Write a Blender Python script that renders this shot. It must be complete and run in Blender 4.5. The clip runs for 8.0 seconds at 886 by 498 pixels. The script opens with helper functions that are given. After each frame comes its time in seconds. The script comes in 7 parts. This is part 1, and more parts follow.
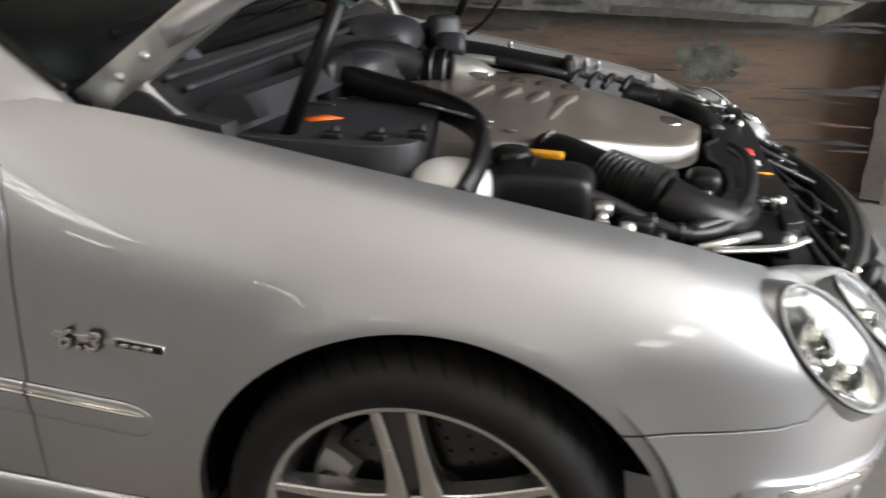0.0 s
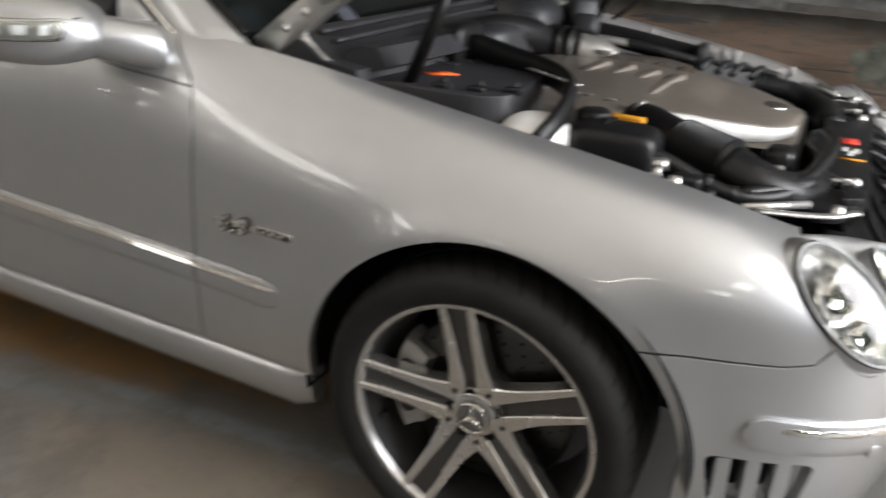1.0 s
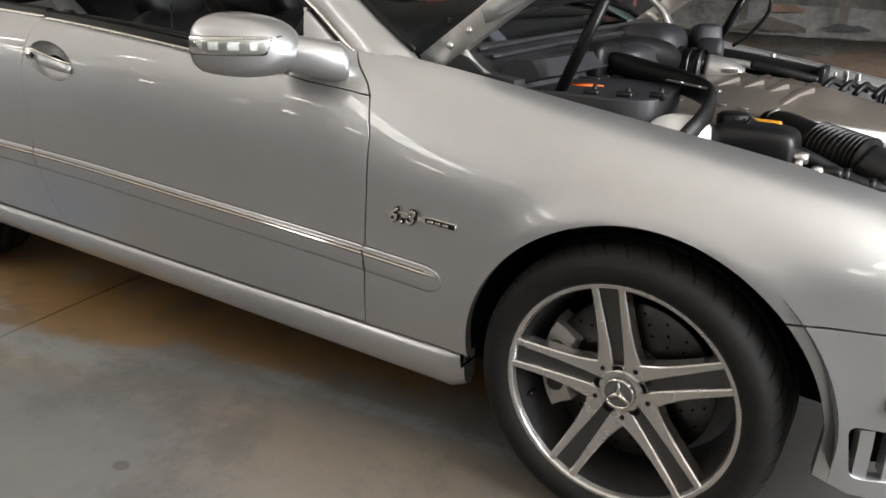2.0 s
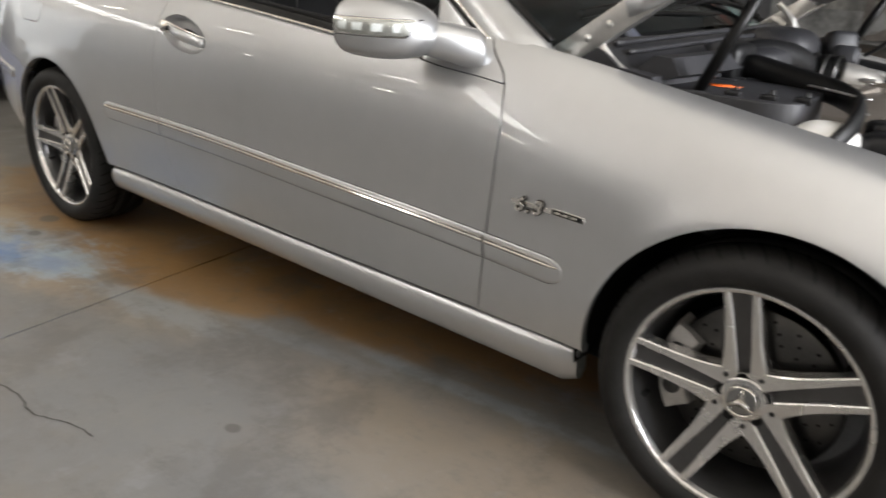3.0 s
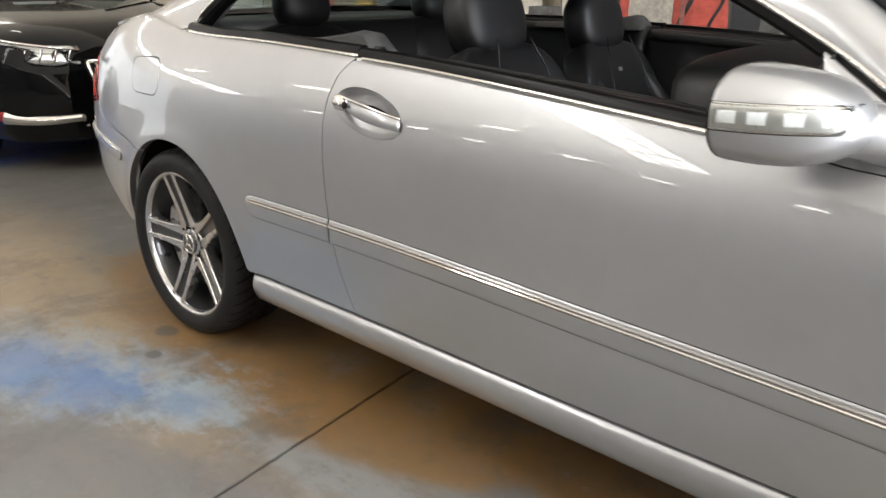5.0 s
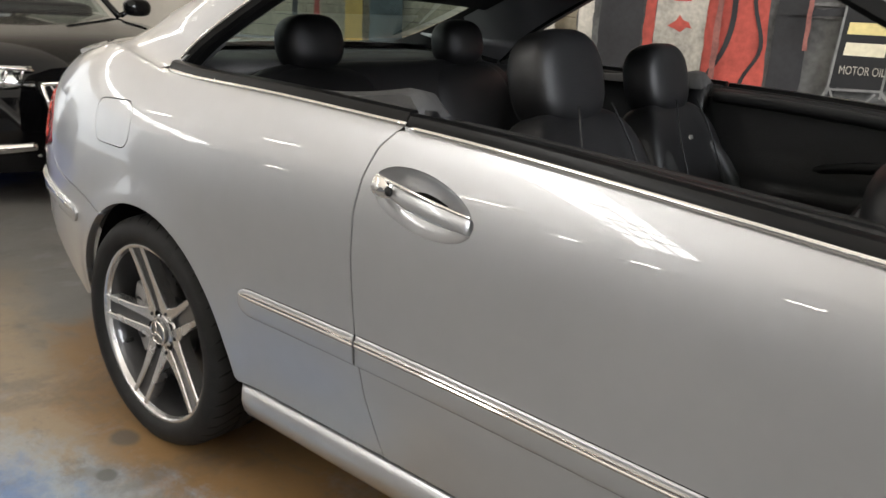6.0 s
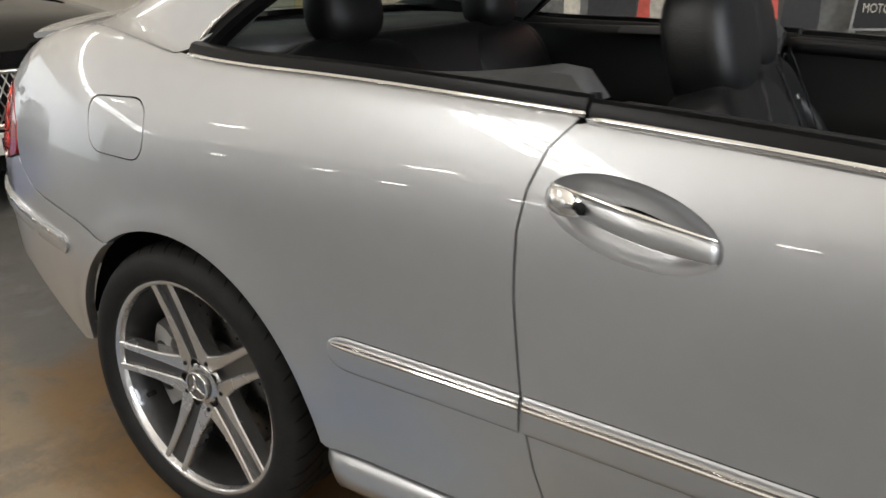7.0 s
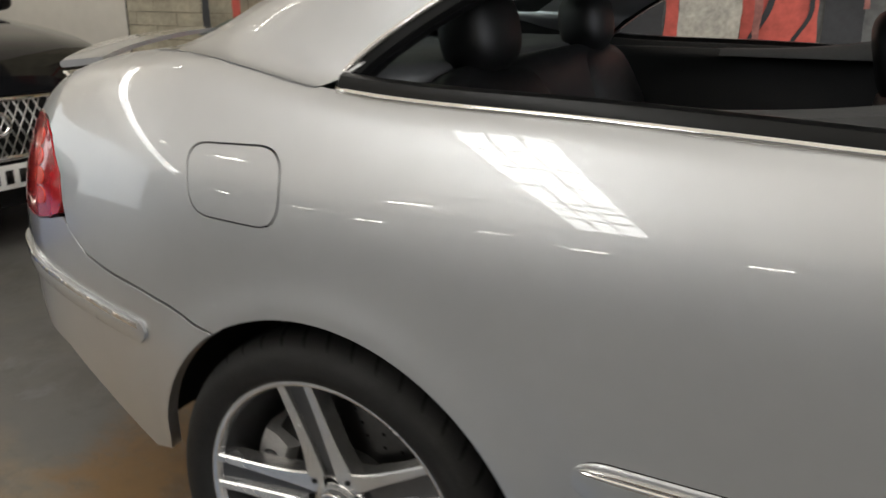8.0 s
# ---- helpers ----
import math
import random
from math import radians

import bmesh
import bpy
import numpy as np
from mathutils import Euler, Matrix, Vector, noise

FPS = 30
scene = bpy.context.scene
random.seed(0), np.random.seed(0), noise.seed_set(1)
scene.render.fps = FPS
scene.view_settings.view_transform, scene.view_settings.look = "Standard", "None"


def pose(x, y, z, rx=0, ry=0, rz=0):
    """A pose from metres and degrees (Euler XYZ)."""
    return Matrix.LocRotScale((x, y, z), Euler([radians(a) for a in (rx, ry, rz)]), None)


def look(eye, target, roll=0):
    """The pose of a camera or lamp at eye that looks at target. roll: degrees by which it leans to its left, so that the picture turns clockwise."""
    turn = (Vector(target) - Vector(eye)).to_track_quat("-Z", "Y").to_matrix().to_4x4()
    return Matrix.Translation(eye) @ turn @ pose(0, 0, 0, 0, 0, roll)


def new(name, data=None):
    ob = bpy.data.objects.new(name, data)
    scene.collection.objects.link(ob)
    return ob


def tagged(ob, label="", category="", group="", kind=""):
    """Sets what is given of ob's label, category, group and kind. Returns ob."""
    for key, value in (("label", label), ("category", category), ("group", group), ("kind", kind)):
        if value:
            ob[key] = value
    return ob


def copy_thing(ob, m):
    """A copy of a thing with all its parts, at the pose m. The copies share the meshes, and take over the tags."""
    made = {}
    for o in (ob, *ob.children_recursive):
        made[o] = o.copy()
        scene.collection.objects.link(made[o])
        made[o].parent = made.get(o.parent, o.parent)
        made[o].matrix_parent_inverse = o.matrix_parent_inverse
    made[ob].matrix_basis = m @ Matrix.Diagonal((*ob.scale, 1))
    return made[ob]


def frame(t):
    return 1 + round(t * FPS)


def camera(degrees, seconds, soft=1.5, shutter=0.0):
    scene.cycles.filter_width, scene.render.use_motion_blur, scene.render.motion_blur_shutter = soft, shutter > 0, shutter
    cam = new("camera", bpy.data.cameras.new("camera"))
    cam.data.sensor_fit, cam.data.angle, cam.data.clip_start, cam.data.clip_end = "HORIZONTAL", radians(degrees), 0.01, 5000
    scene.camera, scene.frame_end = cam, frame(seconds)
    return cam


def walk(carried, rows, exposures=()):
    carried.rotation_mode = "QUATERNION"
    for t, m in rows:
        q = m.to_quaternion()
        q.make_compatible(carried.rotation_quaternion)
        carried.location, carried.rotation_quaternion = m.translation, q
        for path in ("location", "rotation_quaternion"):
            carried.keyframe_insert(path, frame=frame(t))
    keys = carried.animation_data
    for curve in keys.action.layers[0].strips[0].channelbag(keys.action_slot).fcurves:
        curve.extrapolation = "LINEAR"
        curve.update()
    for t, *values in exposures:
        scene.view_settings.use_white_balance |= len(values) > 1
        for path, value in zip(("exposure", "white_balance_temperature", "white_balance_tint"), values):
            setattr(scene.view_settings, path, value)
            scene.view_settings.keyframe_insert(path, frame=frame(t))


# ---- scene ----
cam = camera(59.3, 8.0, shutter=0.4)
PATH = [
    (0, (0.226, -1.732, 1.172), (-0.167, 0.068, 0.392), 0.99),
    (0.4, (0.372, -1.779, 1.183), (0.014, -0.017, 0.455), -0.57),
    (0.5, (0.359, -1.819, 1.180), (0.010, 0.010, 0.450), 1.00),
    (1, (0.476, -1.923, 1.170), (-0.347, -0.288, 0.364), 2.12),
    (1.2, (0.476, -1.966, 1.176), (-0.473, -0.396, 0.380), 2.03),
    (2.3, (0.440, -2.212, 1.101), (-0.599, -0.639, 0.432), 0.78),
    (2.5, (0.430, -2.231, 1.109), (-0.623, -0.666, 0.445), 1.37),
    (3, (0.359, -2.246, 1.097), (-0.806, -0.782, 0.390), 3.04),
    (3.5, (0.182, -2.160, 1.111), (-1.177, -0.862, 0.429), 0.47),
    (4, (0.004, -2.102, 1.103), (-1.455, -0.929, 0.399), 2.58),
    (4.2, (-0.086, -2.104, 1.101), (-1.511, -0.853, 0.465), 2.76),
    (5.3, (-0.648, -1.987, 1.129), (-1.900, -0.568, 0.480), -0.14),
    (5.5, (-0.747, -1.920, 1.148), (-2.049, -0.518, 0.566), 0.76),
    (6, (-0.981, -1.818, 1.145), (-2.181, -0.329, 0.560), 2.98),
    (6.5, (-1.265, -1.827, 1.157), (-2.326, -0.239, 0.564), -0.66),
    (7, (-1.513, -1.749, 1.128), (-2.533, -0.167, 0.451), 0.20),
    (7.5, (-1.761, -1.654, 1.133), (-2.766, -0.071, 0.436), 0.68),
    (8, (-2.077, -1.697, 1.111), (-2.937, -0.004, 0.483), 0.31),
]
walk(cam, [(t, look(eye, target, roll)) for t, eye, target, roll in PATH], exposures=[(0.0, -0.57, 6500, 10), (0.5, -0.58, 6500, 10), (1.0, -0.58, 6500, 10), (2.5, -0.22, 6500, 10), (3.0, -0.14, 6500, 10), (3.5, -0.04, 6450, 10), (4.0, 0.13, 6350, 10), (5.5, 0.24, 6380, 10), (6.5, 0.07, 6330, 10), (7.0, 0.02, 6330, 9), (8.0, -0.11, 6330, 8)])

# ---- light ----
world = bpy.data.worlds.new("world")
scene.world = world
world.use_nodes = True
world.node_tree.nodes["Background"].inputs["Color"].default_value = (0.9, 0.95, 1.0, 1)
world.node_tree.nodes["Background"].inputs["Strength"].default_value = 0.3
ROOF_GLOW, SKYLIGHT_GLOW, TUBE_GLOW, GATE_POWER, WEST_FILL_POWER = 0.50, 9.0, 18.0, 1020.0, 90.0


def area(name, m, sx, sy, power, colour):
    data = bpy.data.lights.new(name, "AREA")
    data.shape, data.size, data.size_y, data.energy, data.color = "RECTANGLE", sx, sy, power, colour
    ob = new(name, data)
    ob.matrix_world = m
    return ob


# ---- materials ----
def mat(name, colour, rough=0.5, metal=0.0, var=0.12, scale=6.0, bump=0.0, bscale=90.0, coat=0.0, coat_rough=0.03, emit=0.0, spec=0.5, rvar=0.0, coat_ior=1.5):
    m = bpy.data.materials.new(name)
    m.use_nodes = True
    nt = m.node_tree
    n, link = nt.nodes, nt.links.new
    b = n["Principled BSDF"]
    tc = n.new("ShaderNodeTexCoord")
    col = (*colour, 1)
    if var:
        t1, t2, mx, ramp = n.new("ShaderNodeTexNoise"), n.new("ShaderNodeTexNoise"), n.new("ShaderNodeMath"), n.new("ShaderNodeValToRGB")
        t1.inputs["Scale"].default_value, t2.inputs["Scale"].default_value = scale, scale * 9
        t1.inputs["Detail"].default_value = t2.inputs["Detail"].default_value = 5
        mx.operation = "ADD"
        link(tc.outputs["Object"], t1.inputs["Vector"]), link(tc.outputs["Object"], t2.inputs["Vector"])
        half = n.new("ShaderNodeMath")
        half.operation, half.inputs[1].default_value = "MULTIPLY", 0.5
        link(t2.outputs["Fac"], half.inputs[0])
        link(t1.outputs["Fac"], mx.inputs[0]), link(half.outputs[0], mx.inputs[1])
        ramp.color_ramp.elements[0].position, ramp.color_ramp.elements[1].position = 0.45, 1.05
        ramp.color_ramp.elements[0].color = (*[c * (1 - var) for c in colour], 1)
        ramp.color_ramp.elements[1].color = (*[min(1, c * (1 + var)) for c in colour], 1)
        link(mx.outputs[0], ramp.inputs["Fac"])
        link(ramp.outputs["Color"], b.inputs["Base Color"])
        if rvar:
            mr = n.new("ShaderNodeMapRange")
            mr.inputs["To Min"].default_value, mr.inputs["To Max"].default_value = rough - rvar, rough + rvar
            link(t1.outputs["Fac"], mr.inputs["Value"]), link(mr.outputs["Result"], b.inputs["Roughness"])
    else:
        b.inputs["Base Color"].default_value = col
    if not rvar or not var:
        b.inputs["Roughness"].default_value = rough
    b.inputs["Metallic"].default_value = metal
    b.inputs["Coat Weight"].default_value, b.inputs["Coat Roughness"].default_value = coat, coat_rough
    b.inputs["Specular IOR Level"].default_value = spec
    b.inputs["Coat IOR"].default_value = coat_ior
    if bump:
        t3, bp = n.new("ShaderNodeTexNoise"), n.new("ShaderNodeBump")
        t3.inputs["Scale"].default_value, t3.inputs["Detail"].default_value = bscale, 4
        bp.inputs["Strength"].default_value, bp.inputs["Distance"].default_value = bump, 0.002
        link(tc.outputs["Object"], t3.inputs["Vector"]), link(t3.outputs["Fac"], bp.inputs["Height"]), link(bp.outputs["Normal"], b.inputs["Normal"])
    if emit:
        b.inputs["Emission Color"].default_value, b.inputs["Emission Strength"].default_value = col, emit
    return m


def glass(name, colour, rough=0.0, thin=True):
    m = bpy.data.materials.new(name)
    m.use_nodes = True
    nt = m.node_tree
    for x in list(nt.nodes):
        if x.type == "BSDF_PRINCIPLED":
            nt.nodes.remove(x)
    out = next(x for x in nt.nodes if x.type == "OUTPUT_MATERIAL")
    tr, gl, mix, fr = nt.nodes.new("ShaderNodeBsdfTransparent"), nt.nodes.new("ShaderNodeBsdfGlossy"), nt.nodes.new("ShaderNodeMixShader"), nt.nodes.new("ShaderNodeFresnel")
    tr.inputs["Color"].default_value = (*colour, 1)
    gl.inputs["Roughness"].default_value = rough
    fr.inputs["IOR"].default_value = 1.5
    nt.links.new(fr.outputs[0], mix.inputs[0]), nt.links.new(tr.outputs[0], mix.inputs[1]), nt.links.new(gl.outputs[0], mix.inputs[2])
    nt.links.new(mix.outputs[0], out.inputs["Surface"])
    return m


PAINT = mat("silver_paint", (0.480, 0.486, 0.496), 0.40, 0.85, 0.035, 2.5, 0.05, 1500.0, coat=1.0, coat_rough=0.012, coat_ior=1.65)
CHROME = mat("chrome", (0.72, 0.70, 0.67), 0.07, 1.0, 0.05)
ALLOY = mat("machined_alloy", (0.60, 0.59, 0.58), 0.26, 0.9, 0.08, 14, rvar=0.05)
ALLOY_GREY = mat("grey_alloy_paint", (0.055, 0.055, 0.056), 0.35, 0.6, 0.15, 14, coat=0.5)
DARK_ALLOY = mat("inner_alloy", (0.05, 0.05, 0.05), 0.4, 0.6, 0.2, 14)
STEEL = mat("brake_steel", (0.085, 0.083, 0.08), 0.34, 1.0, 0.15, 20)
CAP = mat("cap_grey", (0.20, 0.20, 0.20), 0.22, 0.7, 0.2, 20)
CALIPER = mat("caliper_grey", (0.42, 0.41, 0.40), 0.45, 0.5, 0.2, 20)
RUBBER = mat("tyre_rubber", (0.0135, 0.0130, 0.0125), 0.62, 0, 0.3, 25, 0.25, 200, spec=0.2)
SEAL = mat("black_seal", (0.006, 0.006, 0.006), 0.30, 0, 0.2, spec=0.2)
PLASTIC = mat("black_plastic", (0.009, 0.009, 0.010), 0.36, 0, 0.25, 9, 0.15, 300, rvar=0.1, spec=0.32)
GREYPLASTIC = mat("grey_plastic", (0.026, 0.026, 0.029), 0.5, 0, 0.25, 9, 0.2, 300, rvar=0.1)
HOSE = mat("hose_rubber", (0.010, 0.010, 0.0105), 0.40, 0, 0.3, 15, 0.2, 160, spec=0.32)
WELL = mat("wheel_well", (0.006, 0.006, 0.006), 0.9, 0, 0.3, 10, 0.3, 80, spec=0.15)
COVER = mat("engine_cover_paint", (0.27, 0.235, 0.20), 0.34, 0.55, 0.12, 7, 0.04, 400, coat=0.35)
COVER_EDGE = mat("bright_plastic", (0.80, 0.79, 0.77), 0.35, 0.2, 0.08)
RAWALLOY = mat("cast_alloy", (0.45, 0.43, 0.40), 0.45, 0.8, 0.25, 18, 0.3, 120)
ZINC = mat("zinc_metal", (0.60, 0.59, 0.57), 0.33, 0.85, 0.15, 12)
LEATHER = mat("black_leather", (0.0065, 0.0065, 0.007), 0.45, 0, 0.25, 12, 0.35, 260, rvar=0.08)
# paler copy of the black leather, with the light on it put into the colour
LEATHER_LIT = mat("lit_black_leather", (0.020, 0.020, 0.020), 0.5, 0, 0.25, 12, 0.35, 260, rvar=0.08)
LEATHER_GREY = mat("grey_trim", (0.055, 0.055, 0.055), 0.55, 0, 0.2, 12, 0.3, 260)
ORANGE = mat("orange_label", (0.75, 0.14, 0.02), 0.5, 0, 0.15, 20)
YELLOW = mat("yellow_tab", (0.72, 0.33, 0.02), 0.45, 0, 0.15, 20)
REDLABEL = mat("red_label", (0.65, 0.05, 0.03), 0.5, 0, 0.15, 20)
TAILRED = mat("red_lens", (0.42, 0.012, 0.015), 0.12, 0, 0.25, 18, coat=1.0)
TAILINNER = mat("red_reflector", (0.75, 0.07, 0.04), 0.2, 0.3, 0.3, 60, coat=0.5)
REFLECTOR = mat("lamp_reflector", (0.90, 0.90, 0.90), 0.16, 0.85, 0.12, 12, 1.0, 55)
LAMPWHITE = mat("pale_reflector", (0.88, 0.89, 0.90), 0.28, 0.0, 0.06, 40)
LAMPBACK = mat("translucent_plastic", (0.42, 0.42, 0.42), 0.4, 0, 0.25, 30, 0.3, 60)
WHITE = mat("white_card", (0.80, 0.80, 0.79), 0.6, 0, 0.06)
BLACKPAINT = mat("black_paint", (0.003, 0.003, 0.0035), 0.05, 0, 0.1, 3, spec=0.28)
GLASS = glass("clear_glass", (0.93, 0.95, 0.94))
TINT = glass("tinted_glass", (0.50, 0.63, 0.64))

# ---- mesh helpers ----
def part(name, bm, material, parent=None, label="", smooth=True, normals=None):
    me = bpy.data.meshes.new(name)
    if isinstance(bm, tuple):
        me.from_pydata(bm[0], [], bm[1])
    else:
        bm.to_mesh(me)
        bm.free()
    me.materials.append(material)
    if smooth:
        me.shade_smooth()
    if normals is not None:
        me.normals_split_custom_set(normals)
    ob = new(name, me)
    if parent is not None:
        ob.parent = parent
    if label:
        tagged(ob, label)
    return ob


def sharp(ob, degrees=35):
    me = ob.data
    bm = bmesh.new()
    bm.from_mesh(me)
    for e in bm.edges:
        if len(e.link_faces) == 2 and e.calc_face_angle() > radians(degrees):
            e.smooth = False
    bm.to_mesh(me)
    bm.free()
    return ob


def thing(name, label, category, group="", at=(0, 0, 0)):
    ob = new(name)
    ob.location = at
    return tagged(ob, label, category, group)


def lofted(rings, closed=True, caps=True):
    """Verts and faces of a skin over rings of equally many points."""
    n = len(rings[0])
    verts = [tuple(float(c) for c in p) for r in rings for p in r]
    faces = []
    for i in range(len(rings) - 1):
        for j in range(n if closed else n - 1):
            k = (j + 1) % n
            faces.append((i * n + j, i * n + k, (i + 1) * n + k, (i + 1) * n + j))
    if caps and closed:
        faces.append(tuple(range(n))[::-1])
        faces.append(tuple(range((len(rings) - 1) * n, len(rings) * n)))
    return verts, faces


def curve_points(ctrl, n=40):
    """Catmull-Rom through control points."""
    c = np.array(ctrl, float)
    c = np.vstack([2 * c[0] - c[1], c, 2 * c[-1] - c[-2]])
    out = []
    m = len(c) - 3
    for i in range(n + 1):
        s = min(i / n * m, m - 1e-9)
        k, f = int(s), s - int(s)
        a, b, d, e = c[k : k + 4]
        out.append(0.5 * (2 * b + (d - a) * f + (2 * a - 5 * b + 4 * d - e) * f * f + (3 * b - a - 3 * d + e) * f**3))
    return np.array(out)


def tube(ctrl, radius, n=28, sides=12, flat=1.0, ribs=0, rib=0.0, straight=False):
    p = np.array(ctrl, float) if straight else curve_points(ctrl, n)
    rings, up = [], np.array([0.0, 0, 1])
    for i, q in enumerate(p):
        d = p[min(i + 1, len(p) - 1)] - p[max(i - 1, 0)]
        d /= np.linalg.norm(d)
        s = np.cross(d, up)
        if np.linalg.norm(s) < 0.05:
            s = np.array([1.0, 0, 0])
        s /= np.linalg.norm(s)
        v = np.cross(s, d)
        r = radius(i / (len(p) - 1)) if callable(radius) else radius
        if ribs:
            r += rib * (0.5 + 0.5 * math.cos(2 * math.pi * ribs * i / (len(p) - 1)))
        rings.append([q + r * (math.cos(a) * s + flat * math.sin(a) * v) for a in np.linspace(0, 2 * math.pi, sides, endpoint=False)])
    return lofted(rings)


def revolve(profile, n=72, axis="y", centre=(0, 0, 0)):
    """A skin of revolution; profile of (radius, along)."""
    rings = []
    for r, a in profile:
        ring = []
        for k in range(n):
            t = 2 * math.pi * k / n
            c, s = r * math.cos(t), r * math.sin(t)
            ring.append({"y": (c, a, s), "z": (c, s, a), "x": (a, c, s)}[axis])
        rings.append([tuple(np.add(p, centre)) for p in ring])
    return lofted(rings, caps=False)


def box(size, centre=(0, 0, 0), bevel=0.006, seg=2, m=None):
    bm = bmesh.new()
    bmesh.ops.create_cube(bm, size=1)
    bmesh.ops.scale(bm, vec=size, verts=bm.verts)
    if bevel:
        bmesh.ops.bevel(bm, geom=list(bm.edges), offset=min(bevel, min(size) * 0.45), segments=seg, profile=0.5, affect="EDGES")
    if m is not None:
        bmesh.ops.transform(bm, matrix=m, verts=bm.verts)
    bmesh.ops.translate(bm, vec=centre, verts=bm.verts)
    return bm


def blob(size, centre=(0, 0, 0), e1=0.5, e2=0.5, nu=28, nv=16, m=None, warp=None):
    """A superellipsoid of half-sizes size; e near 1 is round, near 0.2 boxy."""
    sp = lambda v, e: math.copysign(abs(v) ** e, v)
    rings = []
    for i in range(nv + 1):
        a = -math.pi / 2 + math.pi * i / nv
        ring = []
        for k in range(nu):
            t = 2 * math.pi * k / nu
            c = sp(math.cos(a), e1)
            q = Vector((size[0] * c * sp(math.cos(t), e2), size[1] * c * sp(math.sin(t), e2), size[2] * sp(math.sin(a), e1)))
            if warp:
                q = Vector(warp(*q))
            if m is not None:
                q = m @ q
            ring.append((q.x + centre[0], q.y + centre[1], q.z + centre[2]))
        rings.append(ring)
    return lofted(rings)


def prism(poly, z0, z1, axis="z", bevel=0.004, seg=2):
    """A bevelled slab over a 2D outline."""
    bm = bmesh.new()
    put = {"z": lambda a, b, c: (a, b, c), "y": lambda a, b, c: (a, c, b), "x": lambda a, b, c: (c, a, b)}[axis]
    lo, hi = [bm.verts.new(put(a, b, z0)) for a, b in poly], [bm.verts.new(put(a, b, z1)) for a, b in poly]
    n = len(poly)
    bm.faces.new(lo[::-1]), bm.faces.new(hi)
    for i in range(n):
        bm.faces.new((lo[i], lo[(i + 1) % n], hi[(i + 1) % n], hi[i]))
    bmesh.ops.recalc_face_normals(bm, faces=bm.faces)
    if bevel:
        bmesh.ops.bevel(bm, geom=list(bm.edges), offset=bevel, segments=seg, profile=0.5, affect="EDGES", clamp_overlap=True)
    return bm


def rounded(poly, r=0.02, n=5):
    """The outline with its corners rounded."""
    out, m = [], len(poly)
    for i in range(m):
        a, b, c = (np.array(poly[(i + k) % m], float) for k in (-1, 0, 1))
        d1, d2 = a - b, c - b
        k = min(r, 0.45 * np.linalg.norm(d1), 0.45 * np.linalg.norm(d2))
        p, q = b + d1 / np.linalg.norm(d1) * k, b + d2 / np.linalg.norm(d2) * k
        for s in np.linspace(0, 1, n):
            out.append(tuple((1 - s) ** 2 * p + 2 * s * (1 - s) * b + s * s * q))
    return out


class Smooth:
    """A natural cubic through (x, y)."""

    def __init__(self, pairs):
        pairs = sorted(pairs)
        self.x, self.y = (np.array(v, float) for v in zip(*pairs))
        h, n = np.diff(self.x), len(self.x)
        a, r = np.eye(n), np.zeros(n)
        for i in range(1, n - 1):
            a[i, i - 1 : i + 2] = h[i - 1], 2 * (h[i - 1] + h[i]), h[i]
            r[i] = 6 * ((self.y[i + 1] - self.y[i]) / h[i] - (self.y[i] - self.y[i - 1]) / h[i - 1])
        self.m, self.h = np.linalg.solve(a, r), h

    def __call__(self, v):
        v = np.clip(v, self.x[0], self.x[-1])
        i = np.clip(np.searchsorted(self.x, v) - 1, 0, len(self.h) - 1)
        h, t = self.h[i], v - self.x[i]
        s = self.x[i + 1] - v
        return (self.m[i] * s**3 + self.m[i + 1] * t**3) / (6 * h) + (self.y[i] / h - self.m[i] * h / 6) * s + (self.y[i + 1] / h - self.m[i + 1] * h / 6) * t



# ---- the silver coupe: body surface ----
# Half outline in plan, from the nose round the side to the tail.
_plan = curve_points([(0.790, 0.0), (0.780, 0.25), (0.748, 0.45), (0.705, 0.57), (0.638, 0.665), (0.542, 0.745), (0.40, 0.808), (0.2, 0.848), (-0.1, 0.867), (-0.5, 0.874), (-1.2, 0.875), (-2.0, 0.868), (-2.6, 0.864),
                      (-2.9, 0.853), (-3.15, 0.825), (-3.4, 0.765), (-3.55, 0.70), (-3.68, 0.60), (-3.76, 0.42), (-3.795, 0.2), (-3.80, 0.0)], 800)
PX, PY = _plan[:, 0], _plan[:, 1]
PU = np.r_[0, np.cumsum(np.hypot(np.diff(PX), np.diff(PY)))]
_tx, _ty = np.gradient(PX, PU), np.gradient(PY, PU)
_tl = np.hypot(_tx, _ty)
PNX, PNY = _ty / _tl, -_tx / _tl
TOP_Z = Smooth([(0.84, 0.60), (0.6, 0.69), (0.43, 0.745), (0.2, 0.79), (-0.09, 0.836), (-0.4, 0.886), (-0.55, 0.913), (-0.72, 0.932), (-1.3, 0.938), (-1.9, 0.946), (-2.4, 0.962), (-2.77, 0.975), (-2.92, 0.995), (-3.05, 1.010), (-3.2, 1.012), (-3.35, 0.997), (-3.5, 0.973), (-3.6, 0.952), (-3.7, 0.924), (-3.8, 0.89)])
TOP_IN = Smooth([(0.84, 0.13), (0.6, 0.15), (0.43, 0.15), (0.2, 0.165), (-0.09, 0.17), (-0.4, 0.165), (-0.55, 0.14), (-0.72, 0.112), (-0.95, 0.102), (-1.3, 0.087), (-1.9, 0.09), (-2.4, 0.11), (-2.77, 0.130), (-2.92, 0.145), (-3.05, 0.160), (-3.2, 0.178), (-3.35, 0.180), (-3.5, 0.165), (-3.6, 0.15), (-3.8, 0.11)])
